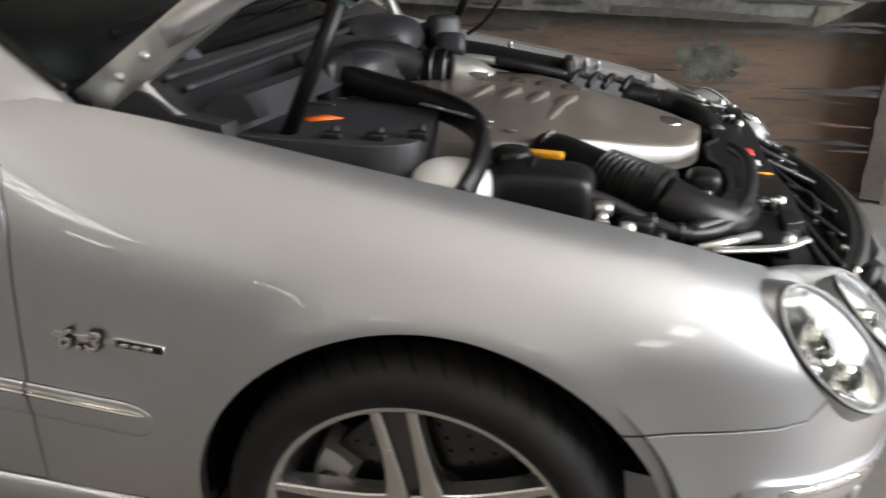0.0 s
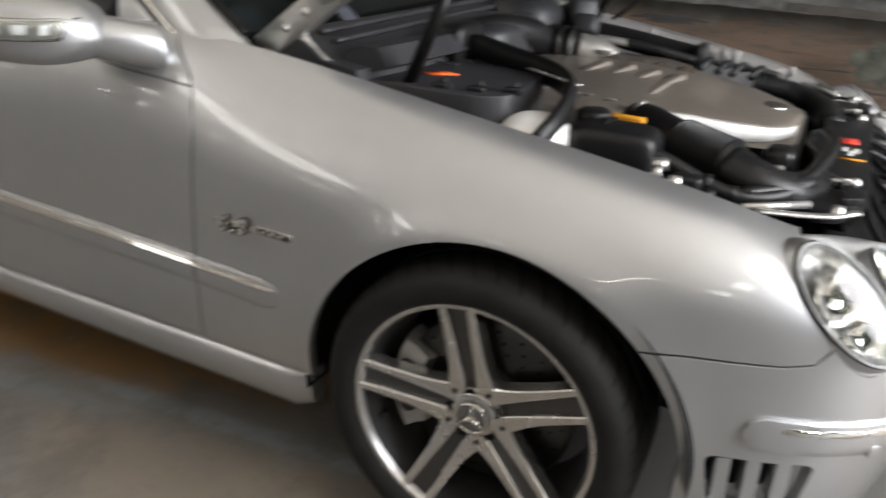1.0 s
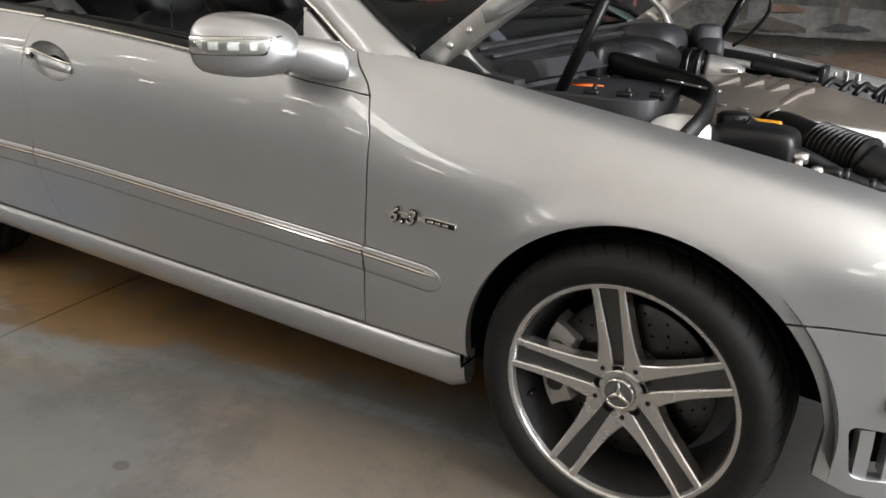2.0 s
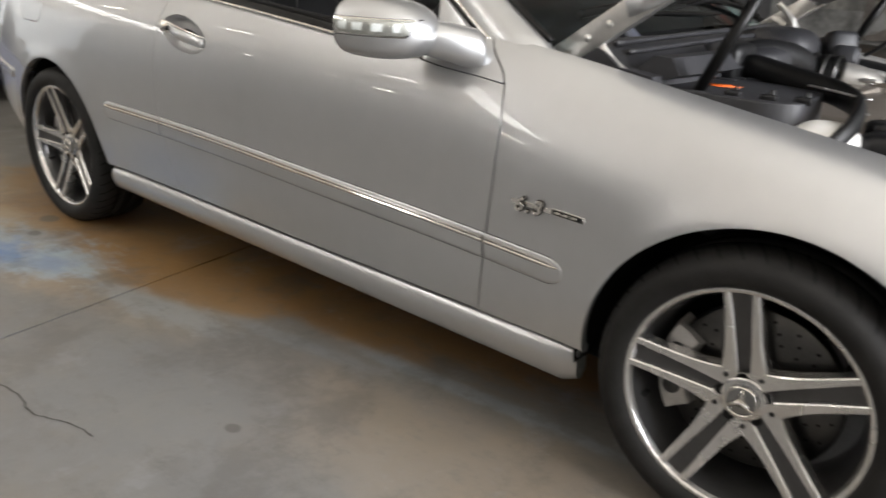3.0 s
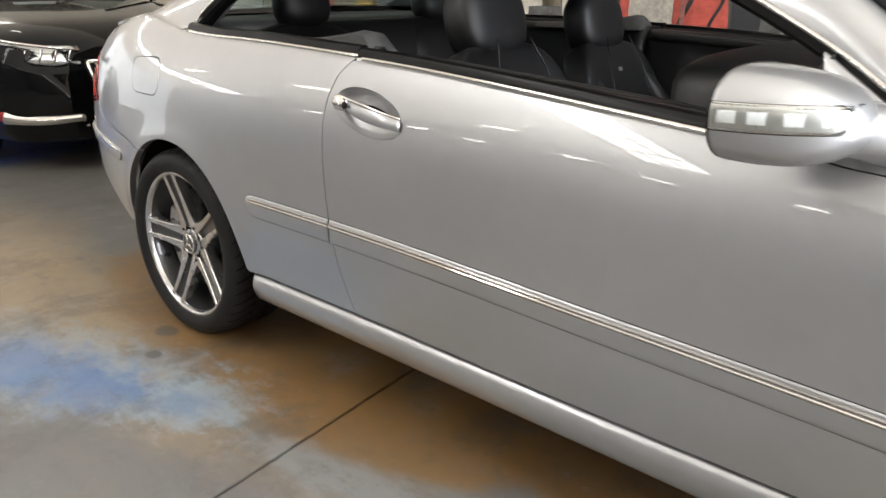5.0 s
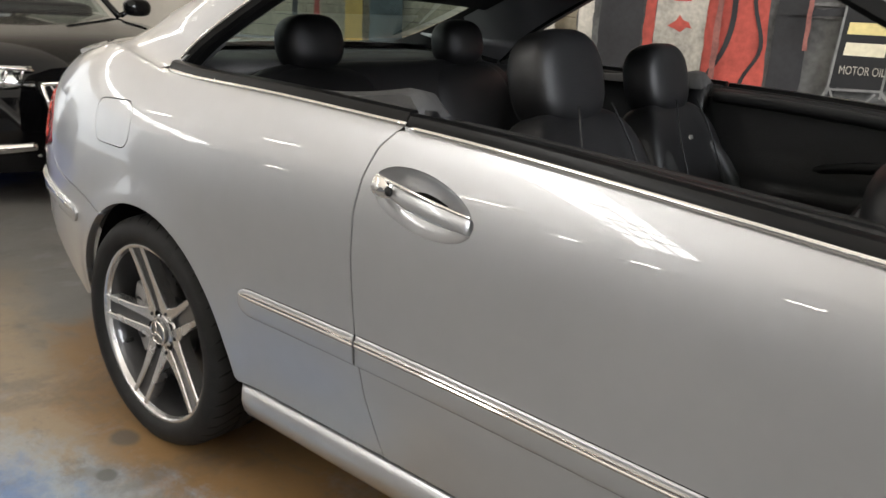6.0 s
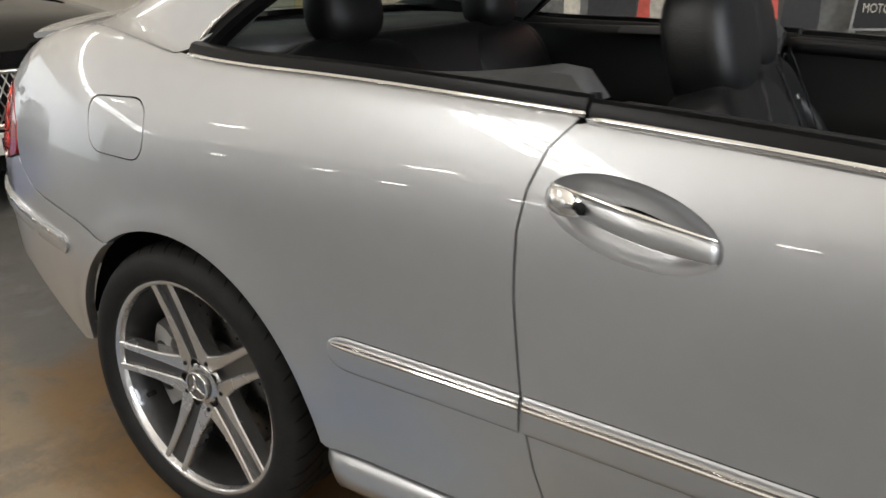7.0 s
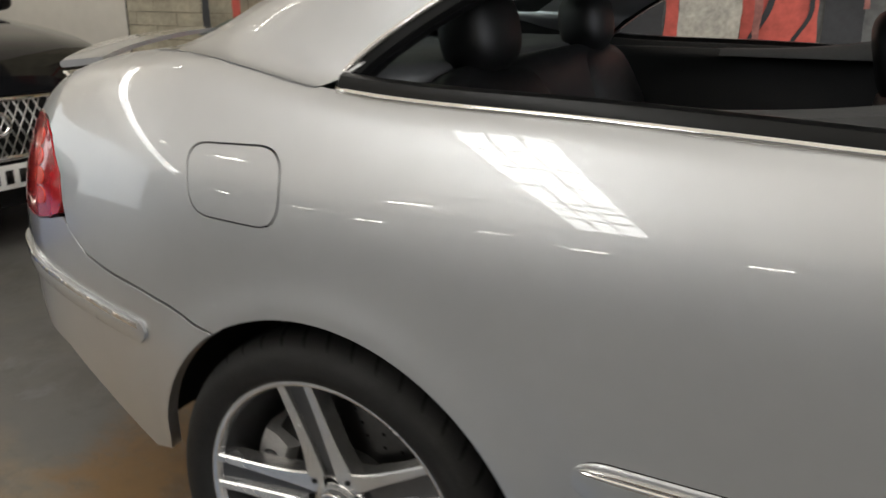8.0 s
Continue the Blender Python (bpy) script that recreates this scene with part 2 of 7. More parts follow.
FRONT_ARCH, REAR_ARCH = (0.011, 0.309, 0.358), (-2.713, 0.297, 0.358)


def surface(u, z):
    """Points of the near half's outer skin, with y counted outwards."""
    u, z = np.asarray(u, float), np.asarray(z, float)
    x, y, nx, ny = (np.interp(u, PU, a) for a in (PX, PY, PNX, PNY))
    zt, top, zw = TOP_Z(x), TOP_IN(x), 0.56
    t = np.clip((z - zw) / (zt - zw), 0, 0.9995)
    inset = top * (1 - (1 - t**2.4) ** 0.6) + 0.36 * np.clip(zw - z, 0, 1) ** 2
    for cx, cz, r in (FRONT_ARCH, REAR_ARCH):
        d = np.hypot(x - cx, z - cz) - r
        inset -= 0.0085 * np.exp(-np.square(d / 0.045)) * np.clip((z - 0.2) / 0.2, 0, 1)
    return np.stack([x - nx * inset, y - ny * inset, z + 0 * x], -1)


def skin_normal(u, z, h=0.002):
    z = np.minimum(z, TOP_Z(np.interp(u, PU, PX)) - 2.2 * h)
    a = surface(u + h, z) - surface(u - h, z)
    b = surface(u, z + h) - surface(u, z - h)
    n = np.cross(b, a)
    n /= np.linalg.norm(n, axis=-1, keepdims=True)
    return n * np.sign((n[..., :1] * np.interp(u, PU, PNX)[..., None] + n[..., 1:2] * np.interp(u, PU, PNY)[..., None]) + 1e-9)


def to_u(x, z):
    """Where along the outline the skin at height z has this x."""
    xs = surface(PU, np.full(len(PU), float(z)))[:, 0]
    return float(np.interp(-x, -np.maximum.accumulate(xs[::-1])[::-1], PU))


def inside(poly, p):
    x, y = p[:, 0], p[:, 1]
    hit = np.zeros(len(p), bool)
    for (x1, y1), (x2, y2) in zip(poly, np.roll(poly, -1, 0)):
        c = ((y1 > y) != (y2 > y)) & (x < (x2 - x1) * (y - y1) / (y2 - y1 + 1e-12) + x1)
        hit ^= c
    return hit


def dense(poly, step):
    out = []
    for a, b in zip(poly, poly[1:] + poly[:1]):
        n = max(1, int(np.hypot(b[0] - a[0], b[1] - a[1]) / step))
        out += [(a[0] + (b[0] - a[0]) * k / n, a[1] + (b[1] - a[1]) * k / n) for k in range(n)]
    return out


def uz(poly):
    return [(to_u(x, z), z) for x, z in poly]


from mathutils.geometry import delaunay_2d_cdt


def panel(name, poly, material, parent, holes=(), lift=0.0, hem=0.02, step=0.024, side=-1, label="", crown=0.0, in_uz=False, edge=0.0025):
    """A piece of the outer skin over an outline in (x, z), with folded edges and true surface normals."""
    loops = [np.array(dense(list(p) if in_uz else dense(uz(p), 9), 0.012)) for p in (poly, *holes)]
    loops = [np.array([q for i, q in enumerate(l) if np.hypot(*(q - l[i - 1])) > 1e-4]) for l in loops]
    lo, hi = loops[0].min(0), loops[0].max(0)
    gu, gz = np.meshgrid(np.arange(lo[0], hi[0], step), np.arange(lo[1], hi[1], step * 0.8))
    grid = np.stack([gu.ravel(), gz.ravel()], -1)
    ztop = TOP_Z(np.interp(grid[:, 0], PU, PX))
    extra = []
    for f in (0.006, 0.014, 0.024, 0.04):
        us = np.arange(lo[0], hi[0], 0.03)
        extra.append(np.stack([us, TOP_Z(np.interp(us, PU, PX)) - f], -1))
    for cx, cz, r in (FRONT_ARCH, REAR_ARCH):
        for k, d in enumerate((0.008, 0.014, 0.018, 0.021, 0.024, 0.027, 0.030, 0.036)):
            a = np.radians(np.arange(-5, 190, 2.0) + (k % 2))
            x, z = cx + (r + d) * np.cos(a), cz + (r + d) * np.sin(a)
            extra.append(np.stack([np.interp(-x, -PX, PU), z], -1))
    grid = np.vstack([grid, *extra])
    keep = inside(loops[0], grid)
    for l in loops[1:]:
        keep &= ~inside(l, grid)
    grid = grid[keep]
    rim = np.vstack(loops)
    far = np.array([np.min(np.hypot(*(rim - g).T)) for g in grid]) if len(grid) else np.zeros(0)
    grid = grid[far > 0.0045]
    pts = np.vstack([rim, grid]) if len(grid) else rim
    edges, start = [], 0
    for l in loops:
        edges += [(start + i, start + (i + 1) % len(l)) for i in range(len(l))]
        start += len(l)
    vs, _, fs, _, _, _ = delaunay_2d_cdt([Vector(p) for p in pts], edges, [], 0, 1e-6)
    v2 = np.array([tuple(v) for v in vs])
    mid = np.array([v2[list(f)].mean(0) for f in fs])
    ok = inside(loops[0], mid)
    for l in loops[1:]:
        ok &= ~inside(l, mid)
    fs = [list(f) for f, k in zip(fs, ok) if k]
    p3, n3 = surface(v2[:, 0], v2[:, 1]), skin_normal(v2[:, 0], v2[:, 1])
    if crown:
        d = np.array([np.min(np.hypot(*(rim - g).T)) for g in v2])
        w = d.max()
        p3 = p3 + n3 * (crown * np.sqrt(np.clip(1 - (1 - d / w) ** 2, 0, 1)))[:, None]
    p3 = p3 + n3 * lift
    flip = np.array([1, side, 1])
    p3, n3 = p3 * flip, n3 * flip
    count = {}
    for f in fs:
        for a, b in zip(f, f[1:] + f[:1]):
            count[(a, b)] = count.get((a, b), 0) + 1
    border = [(a, b) for a, b in count if (b, a) not in count]
    verts, faces, normals = [tuple(p) for p in p3], [], []
    facing = sum(float(np.dot(np.cross(p3[f[1]] - p3[f[0]], p3[f[2]] - p3[f[0]]), n3[f[0]])) for f in fs)
    turned = facing < 0
    for f in fs:
        f = f[::-1] if turned else f
        faces.append(f)
        normals += [n3[i] for i in f] if not crown else [(0, 0, 0)] * len(f)
    ids = {}
    cen = v2.mean(0)
    for a, b in border:
        for i in (a, b):
            if i not in ids:
                ids[i] = len(verts)
                verts.append(tuple(p3[i] - n3[i] * edge))
                verts.append(tuple(p3[i] - n3[i] * (edge + hem)))
    for a, b in border:
        q1, q2 = [b, a, ids[a], ids[b]], [ids[b], ids[a], ids[a] + 1, ids[b] + 1]
        for q in (q1, q2):
            faces.append(q if not turned else q[::-1])
            normals += [(0, 0, 0)] * 4
    ob = part(name, (verts, faces), material, parent, label, normals=[tuple(float(c) for c in n) for n in normals])
    if crown:
        sharp(ob, 40)
    return ob


def arch(which, a0, a1, n=36, grow=0.0):
    cx, cz, r = which
    return [(cx + (r + grow) * math.cos(radians(a)), cz + (r + grow) * math.sin(radians(a))) for a in np.linspace(a0, a1, n)]


car = thing("car", "silver two-door coupe with its bonnet open and windows down", "car")


def topline(x0, x1, n, drop=0.0):
    us = [(x, None) for x in np.linspace(x0, x1, n)]
    out = []
    for x, _ in us:
        # the top edge, by station along the outline
        u = float(np.interp(-x, -PX, PU))
        z = float(TOP_Z(np.interp(u, PU, PX))) - drop
        out.append((u, z))
    return out


FRONT_GAP = [(-0.634, 0.296), (-0.622, 0.40), (-0.611, 0.50), (-0.603, 0.63), (-0.604, 0.755), (-0.6215, 0.838)]
SAIL_GAP = [(-0.636, 0.863), (-0.655, 0.882), (-0.674, 0.899)]
REAR_GAP = [(-1.884, 0.314), (-1.900, 0.36), (-1.925, 0.435), (-1.945, 0.53), (-1.957, 0.62), (-1.968, 0.70), (-1.974, 0.79), (-1.967, 0.85), (-1.948, 0.905), (-1.922, 0.936)]
shift = lambda poly, d: [(x + d, z) for x, z in poly]
LAMP_EDGE = [(0.462, 0.716), (0.4625, 0.696), (0.481, 0.656), (0.504, 0.627), (0.548, 0.579)]
SEAM = [(0.527, 0.551), (0.49, 0.546), (0.42, 0.547), (0.34, 0.548), (0.2815, 0.546)]
SILL_TOP = Smooth([(-0.3, 0.296), (-0.8, 0.300), (-1.3, 0.303), (-1.8, 0.309), (-2.36, 0.312)])

# Front wing
for side in (-1, 1):
    wing = (uz([(-0.343, 0.2965)] + [(x, float(SILL_TOP(x))) for x in (-0.42, -0.53, -0.6325)] + shift(FRONT_GAP + SAIL_GAP, 0.0025)[1:])
            + topline(-0.700, 0.44, 60) + uz(LAMP_EDGE + SEAM + arch(FRONT_ARCH, 41.4, 182.5, 40)))
    fender = panel("front_wing", wing, PAINT, car, side=side, in_uz=True, label="silver metallic front wing")
    if side < 0:
        near_fender = fender

# The door's belt line falls towards the mirror, under the shoulder's crest
BELT_Z = Smooth([(-0.86, 0.868), (-1.05, 0.884), (-1.3, 0.905), (-1.6, 0.927), (-1.8, 0.938), (-1.925, 0.943)])
belt_drop = lambda x: max(0.003, float(TOP_Z(x)) - float(BELT_Z(x))) if x > -1.91 else 0.0
# Door with a hole for the handle's dish
HANDLE = (-1.820, 0.829)
handle_ring = [(HANDLE[0] + 0.119 * math.cos(a), HANDLE[1] + 0.051 * math.sin(a) - 0.0185 * math.cos(a)) for a in np.linspace(0, 2 * math.pi, 40, endpoint=False)]
doors = {}
for side in (-1, 1):
    outline = (uz([(x, float(SILL_TOP(x)) + 0.003) for x in np.linspace(-1.880, -0.6355, 20)] + shift(FRONT_GAP, -0.0025)[1:] + [(-0.70, 0.847), (-0.80, 0.855), (-0.862, 0.863)])
               + [(float(np.interp(-x, -PX, PU)), float(TOP_Z(x)) - belt_drop(x) - 0.002) for x in np.linspace(-0.874, -1.895, 50)] + uz(shift(REAR_GAP, 0.002)[::-1]))
    doors[side] = panel("door", outline, PAINT, car, holes=[uz(handle_ring)] if side < 0 else [], side=side, in_uz=True, label="silver door with chrome-lined side moulding")
door = doors[-1]

# mirror sail panel at the front corner of each door
for side in (-1, 1):
    sail = uz([(-0.6265, 0.8415), (-0.70, 0.8495), (-0.80, 0.8575), (-0.857, 0.8665), (-0.866, 0.885), (-0.868, 0.91)]) + topline(-0.872, -0.703, 12, 0.0) + uz(shift(SAIL_GAP, -0.0025)[::-1])
    panel("mirror_panel", sail, PAINT, car, side=side, in_uz=True)

# Rear quarter with the fuel flap's opening
FUEL = rounded([(-2.988, 0.888), (-2.790, 0.897), (-2.780, 0.777), (-2.965, 0.779)], 0.045, 7)
for side in (-1, 1):
    outline = (uz([(-2.345, float(SILL_TOP(-2.34)))] + arch(REAR_ARCH, 3.5, 123, 44) + [(-2.95, 0.603), (-3.02, 0.620), (-3.10, 0.634), (-3.19, 0.645), (-3.26, 0.660), (-3.32, 0.690), (-3.343, 0.735), (-3.358, 0.785), (-3.42, 0.847), (-3.47, 0.873), (-3.53, 0.877)]) + [(PU[-1] - 0.55, 0.865), (PU[-1] - 0.43, 0.850)]
               + topline(-3.755, -1.917, 76) + uz(shift(REAR_GAP, -0.002)[::-1] + [(x, float(SILL_TOP(x)) + 0.003) for x in (-1.95, -2.1, -2.25)]))
    quarter = panel("rear_quarter", outline, PAINT, car, holes=[uz(dense(FUEL, 9))] if side < 0 else [], side=side, in_uz=True, label="silver rear quarter panel")
    if side < 0:
        flap_outline = [((x + 2.880) * 0.962 - 2.880, (z - 0.831) * 0.950 + 0.831) for x, z in FUEL]
        panel("fuel_flap", flap_outline, PAINT, quarter, step=0.02)
        near_quarter = quarter

# Black sheets added behind the gaps, in place of the shade inside them
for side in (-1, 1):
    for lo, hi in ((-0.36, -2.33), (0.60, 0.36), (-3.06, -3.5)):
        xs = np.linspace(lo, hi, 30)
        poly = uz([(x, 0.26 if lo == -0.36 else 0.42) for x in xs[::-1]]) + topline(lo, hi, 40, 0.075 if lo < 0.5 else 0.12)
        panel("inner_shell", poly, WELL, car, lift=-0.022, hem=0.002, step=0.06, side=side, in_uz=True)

# Sill
for side in (-1, 1):
    rings = []
    for x in np.linspace(-0.366, -2.356, 60):
        top = float(SILL_TOP(x)) - 0.004
        low = 0.190 + 0.028 * np.clip((-x - 0.4) / 1.9, 0, 1)
        f = np.clip(min(-0.366 - x, x + 2.356) / 0.03, 0, 1) ** 0.5
        sec = [(0.832, top), (0.844, top - 0.0015), (0.8495, top - 0.006), (0.8535, top - 0.014), (0.8562, top - 0.024), (0.8568, top - 0.034), (0.8545, top - 0.046), (0.849, low + 0.028), (0.840, low + 0.013), (0.826, low + 0.003), (0.80, low - 0.002), (0.77, low + 0.02), (0.77, top)]
        mid = (top + low) / 2
        rings.append([(x, side * (0.80 + (y - 0.80) * (0.55 + 0.45 * f)), mid + (z - mid) * (0.8 + 0.2 * f)) for y, z in sec])
    sharp(part("sill", lofted(rings), PAINT, car, "flared silver side sill"), 50)

# Side moulding: a pill-shaped strip with a chrome upper edge, cut at the door gaps
MT = Smooth([(-0.40, 0.493), (-0.60, 0.506), (-1.2, 0.532), (-1.7, 0.550), (-2.31, 0.557)])


def pill(x0, x1, dz0, dz1, r0, r1, n=24):
    """An outline between two offsets under the moulding's top line; ends with a positive radius are rounded."""
    xs = np.linspace(x0, x1, n)
    top = [(x, float(MT(x)) + dz1) for x in xs]
    low = [(x, float(MT(x)) + dz0) for x in xs[::-1]]
    h, out = (dz1 - dz0) / 2, []
    ends = []
    for x, r in ((x1, r1), (x0, r0)):
        sgn = -1 if x == x1 else 1
        zc = float(MT(x)) + (dz0 + dz1) / 2
        ends.append([(x + sgn * r * math.cos(a), zc + (-sgn) * h * math.sin(a) * -1 * -1) for a in np.linspace(-math.pi / 2, math.pi / 2, 9)][1:-1] if r else [])
    e1 = sorted(ends[0], key=lambda p: -p[1])
    e0 = sorted(ends[1], key=lambda p: p[1])
    return top + e1 + low + e0


RIDGES = (0.0, 0.0010, 0.0016, 0.0026, 0.0038, 0.0048, 0.0052, 0.0032, 0.0030, 0.0040, 0.0050, 0.0058, 0.0)


def strip(x0, x1, dz0, dz1, base, proud, end0, end1, n=70, m=13, ridges=None):
    """A moulding lying on the skin between two offsets under the top line; end0 and end1 are the lengths of rounded ends."""
    rings = []
    for x in np.linspace(x0, x1, n):
        g = 1.0
        for xe, e in ((x0, end0), (x1, end1)):
            if e:
                g = min(g, math.sqrt(max(0.0, 1 - max(0.0, 1 - abs(x - xe) / e) ** 2)))
        g = max(g, 0.03)
        mid, half = (dz0 + dz1) / 2, (dz1 - dz0) / 2 * g
        ring = []
        for k in range(m):
            a = math.pi * k / (m - 1)
            z = float(MT(x)) + mid - half * (math.cos(a) if ridges is None else 1 - 2 * k / (m - 1))
            u = to_u_fast(x, z)
            p, nn = surface(u, z), skin_normal(np.array([u]), np.array([z]))[0]
            q = p + nn * (base + (proud * g * math.sin(a) ** 0.45 if ridges is None else ridges[k] * g))
            ring.append((q[0], -q[1], q[2]))
        for z in (ring[-1][2], ring[0][2]):
            ring.append((ring[0][0], ring[m // 2][1] + 0.02, z))
        rings.append(ring)
    return lofted(rings)


def to_u_fast(x, z):
    # along the side the skin's x hardly differs from the outline's
    return float(np.interp(-x, -PX, PU))


for x0, x1, e0, e1, host in ((-0.402, -0.611, 0.05, 0, near_fender), (-0.617, -1.942, 0, 0, door), (-1.949, -2.318, 0, 0.05, near_quarter)):
    # a slightly wider black strip draws the moulding's dark outline
    part("moulding_gasket", strip(x0 + (0.0022 if e0 else 0), x1 - (0.0022 if e1 else 0), -0.0643, 0.0035, -0.002, 0.0036, e0, e1), SEAL, host)
    sharp(part("moulding", strip(x0, x1, -0.062, 0.001, -0.002, 0.0075, e0, e1), PAINT, host), 60)
    sharp(part("chrome_strip", strip(x0 - (0.016 if e0 else 0), x1 + (0.014 if e1 else 0), -0.0265, -0.0065, 0.0035, 0.006, e0 * 1.2, e1 * 1.2, ridges=RIDGES), CHROME, host, "chrome moulding strip"), 40)

# Badge on the wing: chrome bars
panel("badge_bar", [(-0.548, 0.5985), (-0.447, 0.5945), (-0.366, 0.590), (-0.366, 0.604), (-0.445, 0.608), (-0.452, 0.6045), (-0.548, 0.608)], CHROME, near_fender, lift=0.003, hem=0.003, step=0.01, label="chrome model badge")
panel("badge_inlay", [(-0.441, 0.5955), (-0.369, 0.592), (-0.369, 0.602), (-0.441, 0.6055)], SEAL, near_fender, lift=0.0045, hem=0.002, step=0.01)
for k in range(3):
    x = -0.436 + 0.019 * k
    panel("badge_letter_bar", [(x, 0.5975 - 0.0008 * k), (x + 0.014, 0.597 - 0.0008 * k), (x + 0.015, 0.602 - 0.0008 * k), (x + 0.001, 0.6025 - 0.0008 * k)], CHROME, near_fender, lift=0.0055, hem=0.002, step=0.01)
for body, x in (("6", -0.525), (".", -0.501), ("3", -0.479)):
    # a wider black copy behind each figure imitates its shadow
    for name, grow, thick, material, out in (("figure_backing", 0.0026, 0.0012, SEAL, 0.0050), ("badge_figure", 0.0006, 0.0030, CHROME, 0.0080)):
        txt = bpy.data.curves.new(name, "FONT")
        txt.body, txt.size, txt.shear, txt.extrude, txt.bevel_depth, txt.offset, txt.align_x = body, 0.045, 0.25, thick, 0.0006, grow, "CENTER"
        tmp = bpy.data.objects.new(name, txt)
        me = bpy.data.meshes.new_from_object(tmp)
        bpy.data.objects.remove(tmp)
        u = to_u(x, 0.586)
        p, n = surface(u, 0.586) * np.array([1, -1, 1]), Vector(tuple(skin_normal(np.array([u]), np.array([0.605]))[0] * np.array([1, -1, 1])))
        right = Vector((1, 0, -0.045))
        right = (right - n * right.dot(n)).normalized()
        m = Matrix((right, n.cross(right), n)).transposed().to_4x4()
        m.translation = Vector(tuple(p)) + n * out
        me.transform(m)
        me.materials.clear()
        me.materials.append(material)
        fig = new(name, me)
        fig.parent = near_fender

# Door handle in its dish


def handle_at(du, dz, out):
    u, z = to_u(HANDLE[0] + du, HANDLE[1] + dz), HANDLE[1] + dz
    p, n = surface(u, z), skin_normal(np.array([u]), np.array([z]))[0]
    return np.array([p[0] + n[0] * out, -(p[1] + n[1] * out), p[2] + n[2] * out])


rings = []
for f, out in ((1.0, -0.001), (0.985, -0.004), (0.95, -0.010), (0.86, -0.016), (0.7, -0.020), (0.45, -0.022), (0.02, -0.023)):
    rings.append([handle_at(0.119 * f * math.cos(a), 0.051 * f * math.sin(a) - 0.0185 * f * math.cos(a), out) for a in np.linspace(0, 2 * math.pi, 48, endpoint=False)])
part("handle_dish", lofted(rings[::-1], caps=False), PAINT, door)


def grip(du0, du1, width, rise, n=24, dz=0.0, thick=0.009):
    rings = []
    for i in range(n + 1):
        s = i / n
        du = du0 + (du1 - du0) * s
        w = width * (0.55 + 0.45 * math.sin(math.pi * min(max(s, 0.08), 0.92)) ** 0.5)
        out = rise[0] + (rise[1] - rise[0]) * math.sin(math.pi * s) ** 0.7
        ring = []
        for a in np.linspace(0, 2 * math.pi, 14, endpoint=False):
            ring.append(handle_at(du, dz - 0.155 * du + w * math.copysign(abs(math.sin(a)) ** 0.7, math.sin(a)), out + thick * math.cos(a)))
        rings.append(ring)
    return lofted(rings)


part("handle_grip", grip(-0.070, 0.112, 0.0165, (0.000, 0.017)), PAINT, door, "silver door handle grip")
part("handle_edge", grip(-0.112, 0.110, 0.0035, (0.002, 0.0245), dz=0.015, thick=0.003), CHROME, door, "chrome strip along the handle")
part("lock_cover", grip(-0.112, -0.062, 0.017, (0.002, 0.017), n=10), CHROME, door, "chrome lock cover")
part("lock_sensor", grip(-0.064, -0.050, 0.008, (0.022, 0.024), n=6, thick=0.003), SEAL, door)
lockp = handle_at(-0.088, 0.012, 0.026)
part("lock_barrel", revolve([(0.0, -0.004), (0.006, -0.004), (0.0075, -0.002), (0.0075, 0.004)], 20, "y", tuple(lockp)), ZINC, door)

# Door mirror: a bowl open to the rear, a short neck and a foot on the corner panel
def egg(centre, du, dv, hu, hv, n=36, e=2.7):
    """A ring like a rounded oblong about a centre, in the plane of du and dv."""
    out = []
    for t in np.linspace(0, 2 * math.pi, n, endpoint=False):
        c, d = math.cos(t), math.sin(t)
        r = (abs(c) ** e + abs(d) ** e) ** (-1 / e)
        out.append(tuple(np.array(centre) + hu * r * c * np.array(du) + hv * r * d * np.array(dv)))
    return out


